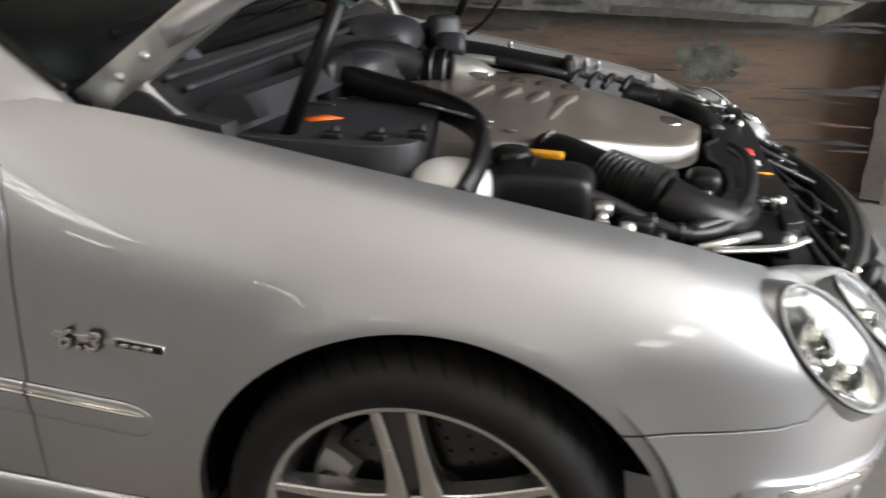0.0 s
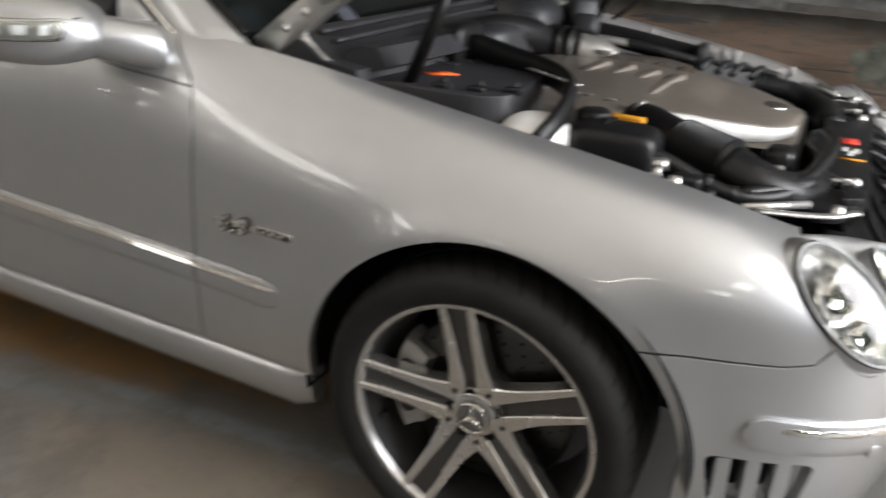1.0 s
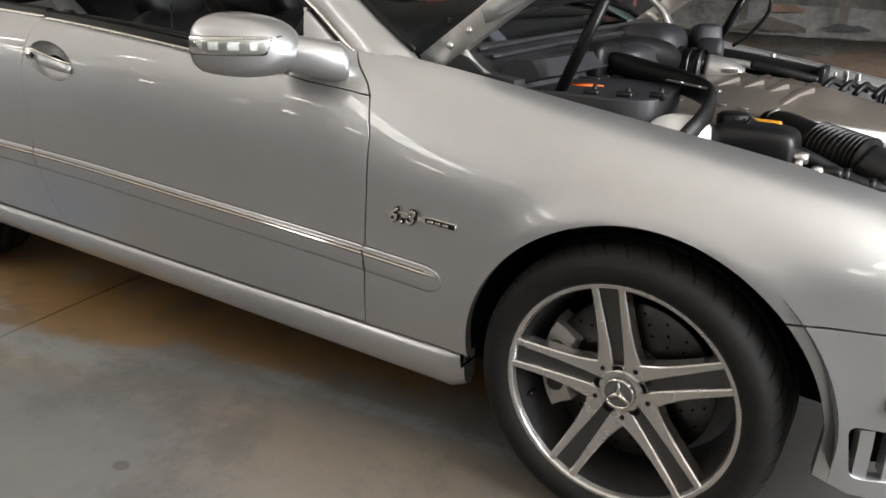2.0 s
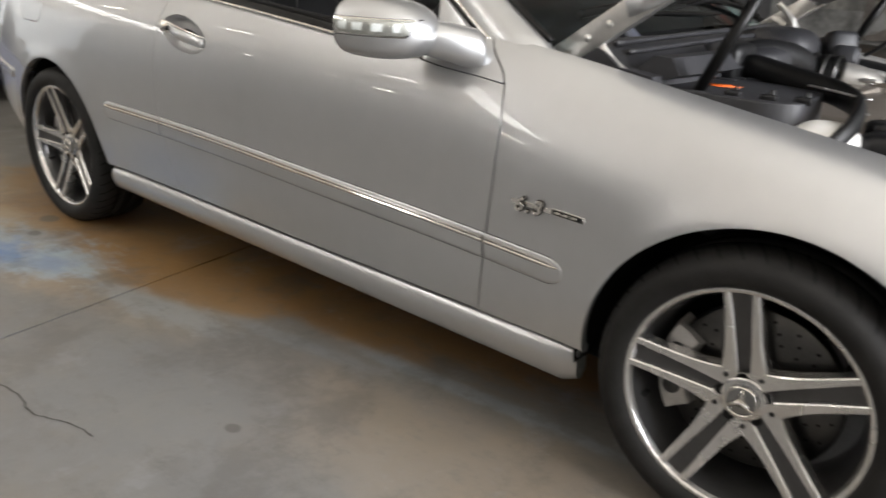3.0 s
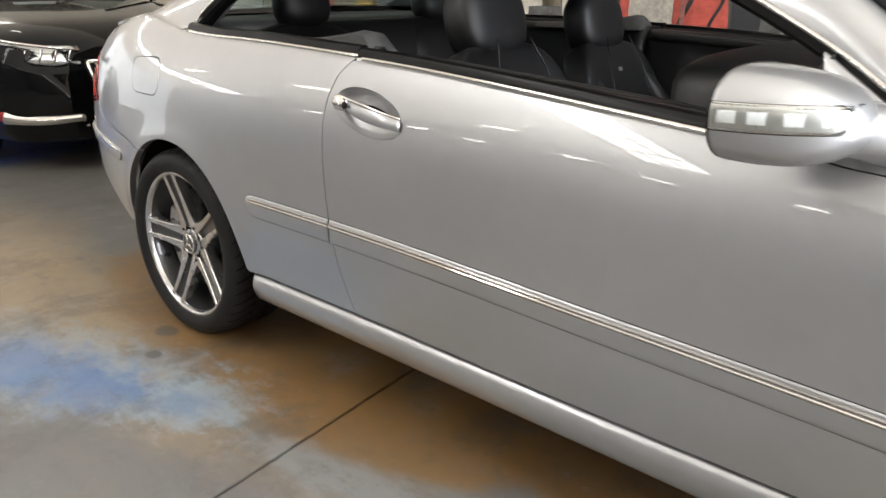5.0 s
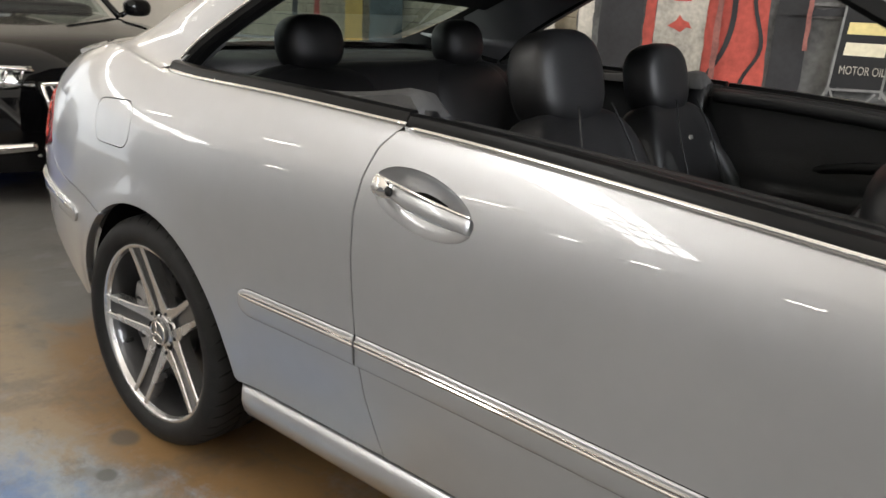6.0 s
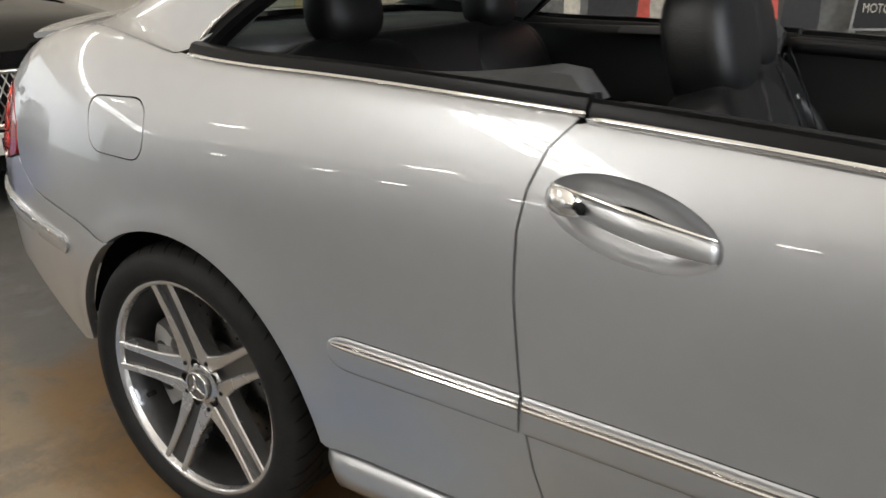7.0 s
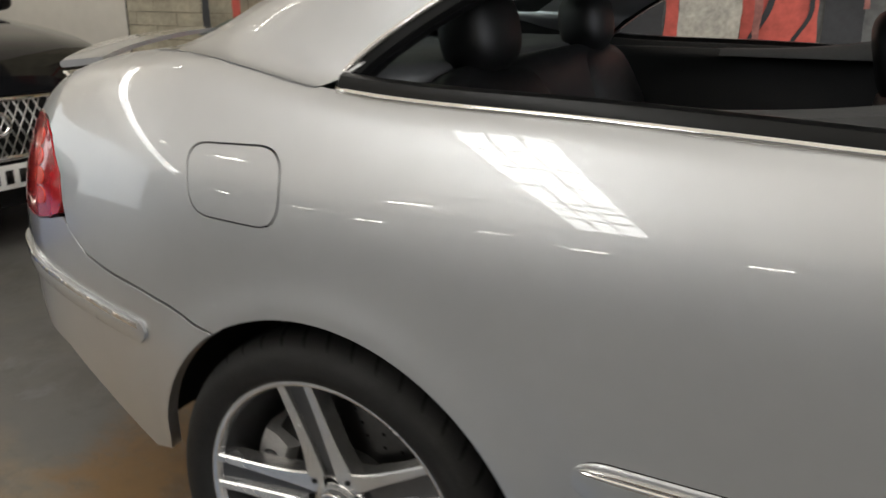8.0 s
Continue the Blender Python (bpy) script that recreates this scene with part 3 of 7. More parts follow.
for side in (-1, 1):
    def bowl(f, grow=0.0):
        f = min(max(f, 0.0), 1.0)
        k = (1 - f**2.5) ** 0.5
        du = np.array([-0.22, side, 0]) / math.hypot(1, 0.22)
        return (-0.905 + 0.150 * f, side * (0.954 - 0.016 * f), 0.943 - 0.010 * f), du, (0, 0, 1), 0.100 * k + grow, 0.067 * (1 - f**3.0) ** 0.5 + grow
    rings = [egg(*bowl(0, -0.012)), egg(*bowl(0, -0.003))] + [egg(*bowl(f)) for f in np.r_[np.linspace(0, 0.85, 18), 0.9, 0.94, 0.97, 0.99, 0.999]]
    shell = part("mirror_shell", lofted(rings), PAINT, doors[side], "silver door mirror housing")
    rim = [egg(*bowl(0.0, 0.0004)), egg(*bowl(0.016, 0.0006))]
    part("mirror_rim", lofted(rim, caps=False), SEAL, shell)
    part("mirror_glass", lofted([[(x - 0.003, y, z) for x, y, z in egg(*bowl(0, g))] for g in (-0.01, -0.05, -0.09)]), CHROME, shell)
    neck = []
    path = curve_points([(-0.845, 0.915, 0.925), (-0.808, 0.893, 0.924), (-0.780, 0.866, 0.918), (-0.756, 0.834, 0.909), (-0.735, 0.795, 0.898)], 16)
    for i, p in enumerate(path):
        q = i / 16
        d = path[min(i + 1, 16)] - path[max(i - 1, 0)]
        d /= np.linalg.norm(d)
        du = np.array([-d[1], d[0], 0]) / math.hypot(d[0], d[1])
        neck.append(egg((p[0], side * p[1], p[2]), (du[0], side * du[1], 0), (0, 0, 1), 0.044 + 0.016 * q, 0.036 + 0.012 * q, e=2.3))
    foot = part("mirror_foot", lofted(neck), PAINT, doors[side])
    part("neck_joint", lofted([[tuple(np.array(neck[k]).mean(0) + (np.array(v) - np.array(neck[k]).mean(0)) * 1.012) for v in neck[k]] for k in (5, 6)][0:1] + [[tuple(np.array(neck[5]).mean(0) * 0.85 + np.array(neck[6]).mean(0) * 0.15 + (np.array(v) - np.array(neck[5]).mean(0)) * 1.016) for v in neck[5]]], caps=False), SEAL, foot)
    # indicator lamp let into the front face
    def lamp_skin(s, h, out):
        """A point of the bowl by the share s along the lamp and the height h, standing out by out."""
        f = 0.02 + 0.925 * math.sin(s * 1.40) / math.sin(1.40)
        c, du, dv, hu, hv = bowl(f, out)
        e = 2.7
        z = (0.946 + h - c[2]) / hv
        r = (max(0, 1 - abs(z) ** e)) ** (1 / e)
        return tuple(np.array(c) + hu * r * np.array(du) + np.array([0, 0, z * hv]))
    def lamp(s0, s1, h, out, round_end):
        rows = []
        for s in np.linspace(s0, s1, 22):
            g = 1.0 if not round_end else math.sqrt(max(0.0, 1 - (max(0, (s - s0) / (s1 - s0) - 0.86) / 0.14) ** 2)) * 0.97 + 0.03
            rows.append([lamp_skin(s, k * h * g, -0.012 if abs(k) == 1 else out * (1 - k * k)) for k in (-1, -0.98, -0.7, 0, 0.7, 0.98, 1)])
        return lofted(rows, closed=False)
    part("indicator_rim", lamp(-0.012, 1.022, 0.0200, 0.0006, True), SEAL, shell)
    ind = part("indicator_reflector", lamp(0, 1, 0.0175, 0.0012, True), ZINC, shell, "clear indicator lamp in the mirror")
    part("indicator_lens", lamp(0, 1, 0.019, 0.003, True), GLASS, ind)
    for s0, s1 in ((0.20, 0.212), (0.425, 0.435), (0.68, 0.69)):
        part("indicator_divider", lamp(s0, s1, 0.0135, 0.0020, False), ZINC, ind)
    for s0, s1 in ((0.05, 0.17), (0.24, 0.36), (0.47, 0.60), (0.73, 0.82)):
        part("indicator_cell", lamp(s0, s1, 0.010, 0.0022, False), LAMPWHITE, ind)
    for s0, s1 in ((0.03, 0.035), (0.30, 0.304), (0.55, 0.554), (0.80, 0.804)):
        part("indicator_ridge", lamp(s0, s1, 0.015, 0.0018, False), STEEL, ind)
    # upright silver triangle between the mirror and the pillar
    tri = [(-0.752, 0.925), (-0.884, 1.012), (-0.878, 0.985), (-0.866, 0.915), (-0.74, 0.905)]
    b = prism([(x, z) for x, z in tri], side * 0.765 - 0.006, side * 0.765 + 0.006, "y", bevel=0.002)
    for v in b.verts:
        v.co.y -= side * 0.28 * (v.co.z - 0.92)
    sharp(part("corner_triangle", b, PAINT, doors[side]), 30)
    b = prism([(-0.868, 0.935), (-0.868, 1.01), (-0.93, 0.94)], side * 0.742 - 0.006, side * 0.742 + 0.006, "y", bevel=0.002)
    part("inner_corner", b, LEATHER, doors[side])

# Front bumper
for side in (-1, 1):
    low = [(x, 0.20) for x in (0.80, 0.74, 0.66, 0.58, 0.5)]
    outline = uz([(0.360, 0.235)] + arch(FRONT_ARCH, 2, 40.0, 14)[1:] + [(x, z - 0.0045) for x, z in SEAM[::-1]]) + uz([(0.553, 0.575)]) + uz([(0.598, 0.549), (0.634, 0.552), (0.646, 0.592), (0.660, 0.602)]) + [(0.35, 0.62), (0.2, 0.60), (0.0, 0.59), (0.0, 0.21), (0.3, 0.20), (0.6, 0.19)] + uz([(0.60, 0.185), (0.5, 0.19), (0.42, 0.20)])
    vent = uz(rounded([(0.402, 0.362), (0.57, 0.343), (0.555, 0.235), (0.418, 0.240)], 0.02, 4))
    mid = [(0.02, 0.36), (0.42, 0.36), (0.46, 0.32), (0.42, 0.23), (0.02, 0.23)]
    bumper = panel("front_bumper", outline, PAINT, car, holes=[vent, mid], side=side, in_uz=True, step=0.022, label="silver front bumper with a chrome strip")
    panel("intake_mesh", [(u, z) for u, z in mid], WELL, bumper, lift=-0.04, hem=0.002, side=side, in_uz=True)
    panel("vent_back", vent, WELL, bumper, lift=-0.05, hem=0.002, side=side, in_uz=True)
    for x in (0.424, 0.470, 0.516):
        panel("vent_slat", [(x, 0.350), (x + 0.022, 0.349), (x + 0.022, 0.238), (x, 0.238)], PAINT, bumper, lift=-0.006, hem=0.03, side=side)
    u0, u1 = to_u(0.452, 0.42), 0.20
    def along(dz0, dz1, a, b, r):
        us = np.linspace(a, b, 30)
        zc = lambda u: 0.438 - 0.034 * np.clip((u0 - u) / 0.28, 0, 1)
        mid_z, h = (dz0 + dz1) / 2, (dz1 - dz0) / 2
        return [(u, zc(u) + dz1) for u in us] + [(b - r * math.cos(t), zc(b) + mid_z + h * math.sin(t)) for t in np.linspace(math.pi / 2, -math.pi / 2, 9)][1:-1] * 0 + [(u, zc(u) + dz0) for u in us[::-1]] + [(a + r * math.cos(t), zc(a) + mid_z + h * math.sin(t)) for t in np.linspace(-math.pi / 2, math.pi / 2, 11)][1:-1]
    panel("bumper_strip", along(-0.052, 0.012, u0 - 0.03, u1, 0.035), PAINT, bumper, lift=0.006, hem=0.006, step=0.015, side=side, crown=0.003, in_uz=True)
    panel("chrome_strip", along(-0.009, 0.004, u0 - 0.07, u1, 0.012), CHROME, bumper, lift=0.009, hem=0.004, step=0.008, side=side, crown=0.003, in_uz=True, label="chrome strip in the bumper")
    us = to_u(0.645, 0.360)
    ring = [(us + 0.016 * math.cos(t), 0.360 + 0.013 * math.sin(t)) for t in np.linspace(0, 2 * math.pi, 18, endpoint=False)]
    panel("parking_sensor", ring, PAINT, bumper, lift=0.011, hem=0.004, step=0.006, side=side, crown=0.001, in_uz=True)
    # headlights: a large outer and a smaller inner oval
    # each an oval dish under a domed lens: centre, half long axis, outward direction, half width, depth
    for centre, along, out, wide, deep, bulbs in (((0.549, -0.700, 0.634), (0.081, 0.004, -0.080), (0.573, -0.649, 0.498), 0.057, 0.034, ((-0.15, 0.1, 0.034), (0.45, -0.1, 0.022))),
                                                  ((0.615, -0.592, 0.641), (0.036, -0.056, -0.036), (0.70, -0.44, 0.56), 0.040, 0.028, ((0, 0, 0.020),))):
        flip = np.array([1, -side, 1])
        lon, nor = np.array(along), np.array(out) / np.linalg.norm(out)
        cen = np.array(centre) + nor * 0.010
        nor = nor - lon * (nor @ lon) / (lon @ lon)
        nor /= np.linalg.norm(nor)
        sho = np.cross(nor, lon) / np.linalg.norm(lon) * wide
        oval = lambda f, d, n=56: [tuple((cen + f * (lon * math.cos(t) + sho * math.sin(t)) + nor * d) * flip) for t in np.linspace(0, 2 * math.pi, n, endpoint=False)]
        head = part("headlight", lofted([oval(f, -0.006 - deep * (1 - f**2.4) - 0.0010 * (k % 2)) for k, f in enumerate(np.linspace(0.985, 0.05, 24))], caps=False), REFLECTOR, car, "clear oval headlight with bright reflector")
        part("lamp_bezel", lofted([oval(0.955, -0.006), oval(0.965, 0.002), oval(1.0, 0.0035), oval(1.012, -0.001), oval(1.015, -0.010)], caps=False), LAMPBACK, head)
        # black ring drawn in as the dark gap around the lamp
        part("lamp_gasket", lofted([oval(1.010, 0.0), oval(1.020, -0.003), oval(1.035, -0.02), oval(1.035, -0.035)], caps=False), SEAL, head)
        part("lamp_surround", lofted([oval(1.02, -0.006), oval(1.09, -0.018), oval(1.18, -0.050)], caps=False), PAINT, head)
        part("lamp_lens", lofted([oval(math.sin(q), 0.004 + 0.020 * math.cos(q)) for q in np.linspace(math.pi / 2, 0.02, 14)], caps=False), GLASS, head).visible_shadow = False
        front = Vector((0.78 , 0.60 * side, 0.18)).normalized()
        turn = front.to_track_quat("Z", "Y").to_matrix().to_4x4()
        for da, db, r in bulbs:
            turn.translation = Vector(tuple((cen + lon * da + sho * db - nor * deep * 0.8) * flip))
            v, f = revolve([(0.001, 0.004), (r * 0.6, 0.006), (r * 0.9, 0.014), (r, 0.022), (r * 1.1, 0.023), (r * 1.1, 0.0)], 28, "z")
            part("projector", ([tuple(turn @ Vector(q)) for q in v], f), CHROME, head)
            v, f = blob((r * 0.8, r * 0.8, r * 0.5), (0, 0, 0.016), 1, 1, 24, 14)
            part("bulb_glass", ([tuple(turn @ Vector(q)) for q in v], f), GLASS, head)
    hs = []
    for s in np.linspace(0, 1, 12):
        x, y, z = 0.475 + 0.165 * s, 0.640 - 0.13 * s - 0.02 * math.sin(math.pi * s), 0.688 - 0.030 * s
        hs.append([(x, side * (y + 0.012), z - 0.012), (x - 0.01, side * (y - 0.015), z + 0.004 + 0.008 * math.sin(3 * math.pi * s)), (x - 0.03, side * (y - 0.05), z + 0.002), (x - 0.035, side * (y - 0.055), z - 0.06), (x, side * y, z - 0.06)])
    part("lamp_housing", lofted(hs), LAMPBACK, car, "pale translucent lamp housing")
part("number_plate_holder", box((0.02, 0.5, 0.11), (0.797, 0, 0.42), 0.005), PLASTIC, car)

# Rear bumper, lamps and boot lid
for side in (-1, 1):
    n_end = PU[-1]
    outline = uz([(-3.075, 0.318)] + arch(REAR_ARCH, 172, 124, 18) + [(-2.955, 0.598), (-3.02, 0.614), (-3.10, 0.628), (-3.19, 0.639), (-3.26, 0.654), (-3.32, 0.690), (-3.345, 0.708), (-3.40, 0.694), (-3.46, 0.682), (-3.56, 0.676)]) + [(n_end - 0.4, 0.672), (n_end - 0.2, 0.65), (n_end, 0.65), (n_end, 0.45), (n_end - 0.3, 0.455), (n_end - 0.6, 0.465)] + uz([(-3.40, 0.430), (-3.27, 0.372), (-3.18, 0.326), (-3.13, 0.300)])
    rb = panel("rear_bumper", outline, PAINT, car, side=side, in_uz=True, label="silver rear bumper")
    a, b = to_u(-3.10, 0.55), n_end - 0.45
    us = np.linspace(a, b, 24)
    zc = lambda u: 0.560 + 0.032 * np.clip((u - a) / 0.45, 0, 1)
    panel("bumper_strip", [(u, zc(u) + 0.012) for u in us] + [(u, zc(u) - 0.030) for u in us[::-1]] + [(a - 0.012, zc(a) - 0.02), (a - 0.016, zc(a) - 0.008), (a - 0.012, zc(a) + 0.004)], PAINT, rb, lift=0.006, hem=0.006, step=0.015, side=side, crown=0.003, in_uz=True)
    panel("chrome_strip", [(u, zc(u) + 0.008) for u in us] + [(u, zc(u) - 0.002) for u in us[::-1]], CHROME, rb, lift=0.009, hem=0.004, step=0.008, side=side, crown=0.002, in_uz=True)
    lens = uz([(-3.350, 0.735), (-3.364, 0.785), (-3.425, 0.842), (-3.475, 0.868), (-3.53, 0.872)]) + [(n_end - 0.55, 0.860), (n_end - 0.42, 0.845), (n_end - 0.42, 0.70)] + uz([(-3.56, 0.680), (-3.46, 0.686), (-3.40, 0.698), (-3.362, 0.712)])
    tail = panel("tail_light", lens, TAILRED, car, side=side, in_uz=True, lift=0.001, label="red wrap-around tail light")
    for k, zz in enumerate((0.73, 0.765, 0.80, 0.835)):
        c = to_u(-3.45 - 0.012 * k, zz)
        panel("lamp_segment", [(c + 0.032 * math.cos(t), zz + 0.017 * math.sin(t)) for t in np.linspace(0, 2 * math.pi, 16, endpoint=False)], TAILINNER, tail, side=side, in_uz=True, lift=0.0025, hem=0.002, step=0.01)

# Rear deck and boot lid
def shoulder(x, drop=0.0):
    u = float(np.interp(-x, -PX, PU))
    return surface(u, float(TOP_Z(x)) - drop)


def deck_z(x, f):
    """Height of the rear deck, f from 0 in the middle to 1 at the shoulder."""
    e = shoulder(x)
    return e[2] + (0.016 + 0.030 * float(np.clip((-x - 3.3) / 0.4, 0, 1))) * (1 - f**2)


rings = []
for x in np.linspace(-3.06, -3.757, 32):
    e = shoulder(x)
    half = [(e[0], e[1] * f + (0.004 if f == 1 else 0), deck_z(x, f) - (0.006 if f == 1 else 0)) for f in (1.0, 0.985, 0.95, 0.88, 0.75, 0.6, 0.4, 0.2, 0.0)]
    rings.append([(px, -y, z) for px, y, z in half] + [(px, y, z) for px, y, z in half[-2::-1]])
sharp(part("boot_lid", lofted(rings, closed=False), PAINT, car, "silver boot lid"))
spo = []
for y in np.linspace(-0.535, 0.535, 49):
    q = abs(y / 0.535)
    f = (1 - q**10) ** 0.5
    xb = -3.700 + 0.105 * q**2.2
    zb = deck_z(xb + 0.02, q) + 0.003 - 0.012 * q**3 + 0.012 * (1 - q**2)
    spo.append([(xb + 0.13, y, zb + 0.030), (xb + 0.07, y, zb + 0.024 + 0.004 * f), (xb + 0.01, y, zb + 0.018 + 0.008 * f), (xb - 0.004, y, zb + 0.014 + 0.006 * f), (xb - 0.006, y, zb + 0.006), (xb + 0.002, y, zb + 0.002), (xb + 0.06, y, zb + 0.008), (xb + 0.13, y, zb + 0.020)])
sharp(part("boot_spoiler", lofted(spo), PAINT, car, "slim silver lip spoiler"), 50)
rings = []
for u in np.linspace(PU[-1] - 0.41, PU[-1], 16):
    rings.append([surface(u, z) * np.array([1, -1, 1]) for z in np.linspace(0.655, 0.90, 10)])
back = rings + [[(x, -y, z) for x, y, z in r] for r in rings[-2::-1]]
part("boot_back", lofted(back, closed=False), PAINT, car)

# Roof, pillars and glass frames
# Edge of the side window opening, from the front pillar's foot over the roof to the rear corner: (x, half-width, z)
WIN = curve_points([(-0.712, 0.768, 0.922), (-0.775, 0.748, 0.955), (-0.86, 0.728, 1.008), (-0.99, 0.700, 1.074), (-1.15, 0.675, 1.150), (-1.34, 0.635, 1.245), (-1.5, 0.59, 1.335), (-1.75, 0.58, 1.352), (-2.0, 0.585, 1.33), (-2.25, 0.607, 1.27), (-2.45, 0.64, 1.182), (-2.595, 0.662, 1.105), (-2.68, 0.682, 1.05), (-2.735, 0.694, 1.006), (-2.760, 0.70, 0.975)], 90)
# Edge of the wind- and rear screens over the same run
SCR = curve_points([(-0.585, 0.715, 0.925), (-0.73, 0.685, 1.01), (-0.88, 0.655, 1.11), (-1.06, 0.60, 1.22), (-1.24, 0.555, 1.315), (-1.45, 0.52, 1.375), (-1.75, 0.51, 1.40), (-2.1, 0.52, 1.385), (-2.45, 0.535, 1.31), (-2.72, 0.555, 1.205), (-2.90, 0.575, 1.132), (-3.03, 0.580, 1.082), (-3.12, 0.575, 1.050), (-3.18, 0.568, 1.030)], 90)
for side in (-1, 1):
    rings = []
    for a, b in zip(WIN, SCR):
        ring = []
        for s in np.linspace(0, 1, 9):
            p = a + (b - a) * s
            bow = 0.018 * math.sin(math.pi * s)
            ring.append((p[0], side * (p[1] + bow), p[2] + bow * 0.6))
        ring.append((b[0], side * (b[1] - 0.03), b[2] - 0.03))
        ring.append((a[0], side * (a[1] - 0.05), a[2] - 0.02))
        rings.append(ring)
    rings.insert(0, [(x + 0.02, y + side * 0.004, z - 0.018) for x, y, z in rings[0]])
    head_ring = rings[:77]
    foot = rings[76]
    for t in np.linspace(0.12, 1.0, 9):
        ring = []
        for i, s in enumerate(np.linspace(0, 1, 9)):
            q, crest = shoulder(-2.785 - 0.44 * s, 0.0015), shoulder(-2.785 - 0.44 * s, 0.0)
            p0 = np.array(foot[i])
            p2 = np.array([q[0], side * (q[1] + 0.003), q[2] + 0.0004])
            p1 = np.array([0.3 * p0[0] + 0.7 * crest[0], side * (crest[1] - 0.030), crest[2] + 0.003])
            ring.append(tuple((1 - t) ** 2 * p0 + 2 * t * (1 - t) * p1 + t * t * p2))
        ring += [(ring[8][0], ring[8][1] - side * 0.05, ring[8][2] - 0.012), (ring[0][0], ring[0][1] - side * 0.06, ring[0][2] - 0.012)]
        head_ring.append(ring)
    rings = head_ring
    sharp(part("roof_pillar", lofted(rings), PAINT, car, "silver roof rail and pillars"), 70)
    seal = []
    for i, a in enumerate(WIN):
        d = WIN[min(i + 1, len(WIN) - 1)] - WIN[max(i - 1, 0)]
        d /= np.linalg.norm(d)
        o = np.array([-d[2], 0, d[0]])
        o = o if np.dot(o, np.array([-1.7, 0, 1.0]) - a) > 0 else -o
        seal.append([(a + o * k + np.array([0, out, 0])) * np.array([1, side, 1]) for k, out in ((-0.004, 0.006), (0.016, 0.006), (0.024, -0.004), (0.024, -0.035), (-0.004, -0.035))])
    sharp(part("window_seal", lofted(seal), SEAL, car))
    trim = []
    for i, a in enumerate(WIN):
        d = WIN[min(i + 1, len(WIN) - 1)] - WIN[max(i - 1, 0)]
        d /= np.linalg.norm(d)
        o = np.array([-d[2], 0, d[0]])
        o = o if np.dot(o, np.array([-1.7, 0, 1.0]) - a) > 0 else -o
        trim.append([(a + o * k + np.array([0, out, 0])) * np.array([1, side, 1]) for k, out in ((-0.007, 0.004), (-0.005, 0.009), (0.001, 0.010), (0.004, 0.006))])
    part("window_trim", lofted(trim[:26]), CHROME, car, "chrome trim along the pillar")
    part("window_trim", lofted(trim[60:]), CHROME, car, "chrome trim along the pillar")
# roof skin and screens between the two screen edges
def bridge(i0, i1, lift, inner=0.0, outward=True):
    rings = []
    for b in SCR[i0:i1]:
        ring = []
        for f in np.linspace(-1, 1, 17):
            w = b[1] - inner
            ring.append((b[0] + lift[0] * (1 - f * f), w * f, b[2] + lift[1] * (1 - f * f)))
        rings.append(ring)
    v, f = lofted(rings, closed=False)
    a, b, c = (np.array(v[i]) for i in f[len(f) // 2][:3])
    return (v, f) if (np.cross(b - a, c - a)[2] > 0) == outward else (v, [q[::-1] for q in f])
part("roof", bridge(37, 66, (0, 0.02)), PAINT, car, "silver roof skin")
part("windscreen", bridge(0, 38, (0.05, 0.015), 0.004), TINT, car, "tinted windscreen").visible_shadow = False
part("rear_screen", bridge(63, 91, (-0.015, -0.004), 0.012, False), TINT, car, "tinted rear screen").visible_shadow = False
for side in (-1, 1):
    for i0, i1 in ((0, 38),):
        part("screen_seal", tube([(b[0], side * (b[1] - 0.004), b[2] + 0.002 - (0.006 if i0 else 0)) for b in SCR[i0:i1:4]], 0.009 if i0 == 0 else 0.004, 30, 8), SEAL, car)

# Belt line: chrome strip, black rail and weatherstrip
for side in (-1, 1):
    for x0, x1, host in ((-0.875, -1.905, doors[side]), (-1.913, -2.742, car)):
        chrome, black, strip = [], [], []
        for x in np.linspace(x0, x1, 40):
            p = shoulder(x, belt_drop(x))
            y, z = p[1], p[2]
            chrome.append([(p[0], side * (y + a), z + b) for a, b in ((0.007, -0.004), (0.0085, -0.001), (0.0085, 0.003), (0.006, 0.006), (0.001, 0.0065), (-0.004, -0.004))])
            black.append([(p[0], side * (y + a), z + b) for a, b in ((0.003, 0.0), (0.0025, 0.012), (-0.004, 0.022), (-0.014, 0.0255), (-0.026, 0.0245), (-0.030, 0.0))])
            strip.append([(p[0], side * (y + a), z + b) for a, b in ((-0.034, 0.0), (-0.036, 0.008), (-0.050, 0.014), (-0.070, 0.010), (-0.10, -0.02))])
        part("belt_chrome", lofted(chrome), CHROME, host, "chrome belt strip")
        sharp(part("belt_rail", lofted(black), SEAL, host))
        sharp(part("belt_seal", lofted(strip), RUBBER, host))

# Bonnet, lifted at both ends on its hinge arms
hood_turn = Matrix.Translation((-0.43, 0, 1.025)) @ Matrix.Rotation(radians(-23), 4, "Y")
rings = []
for s in np.linspace(0, 1, 24):
    w = 0.69 - 0.10 * s**2 - 0.18 * max(0, s - 0.85) / 0.15
    top = [tuple(hood_turn @ Vector((1.22 * s + 0.06 * (1 - f * f) * (1 - s), w * f, 0.040 * (1 - f * f) + 0.03 * math.sin(math.pi * s)))) for f in np.linspace(-1, 1, 21)]
    low = [tuple(Vector(p) - hood_turn.to_3x3() @ Vector((0, 0, 0.035))) for p in top]
    rings.append(top + low[::-1])
hood = part("bonnet", lofted(rings), PAINT, car, "silver bonnet propped open")
rings = []
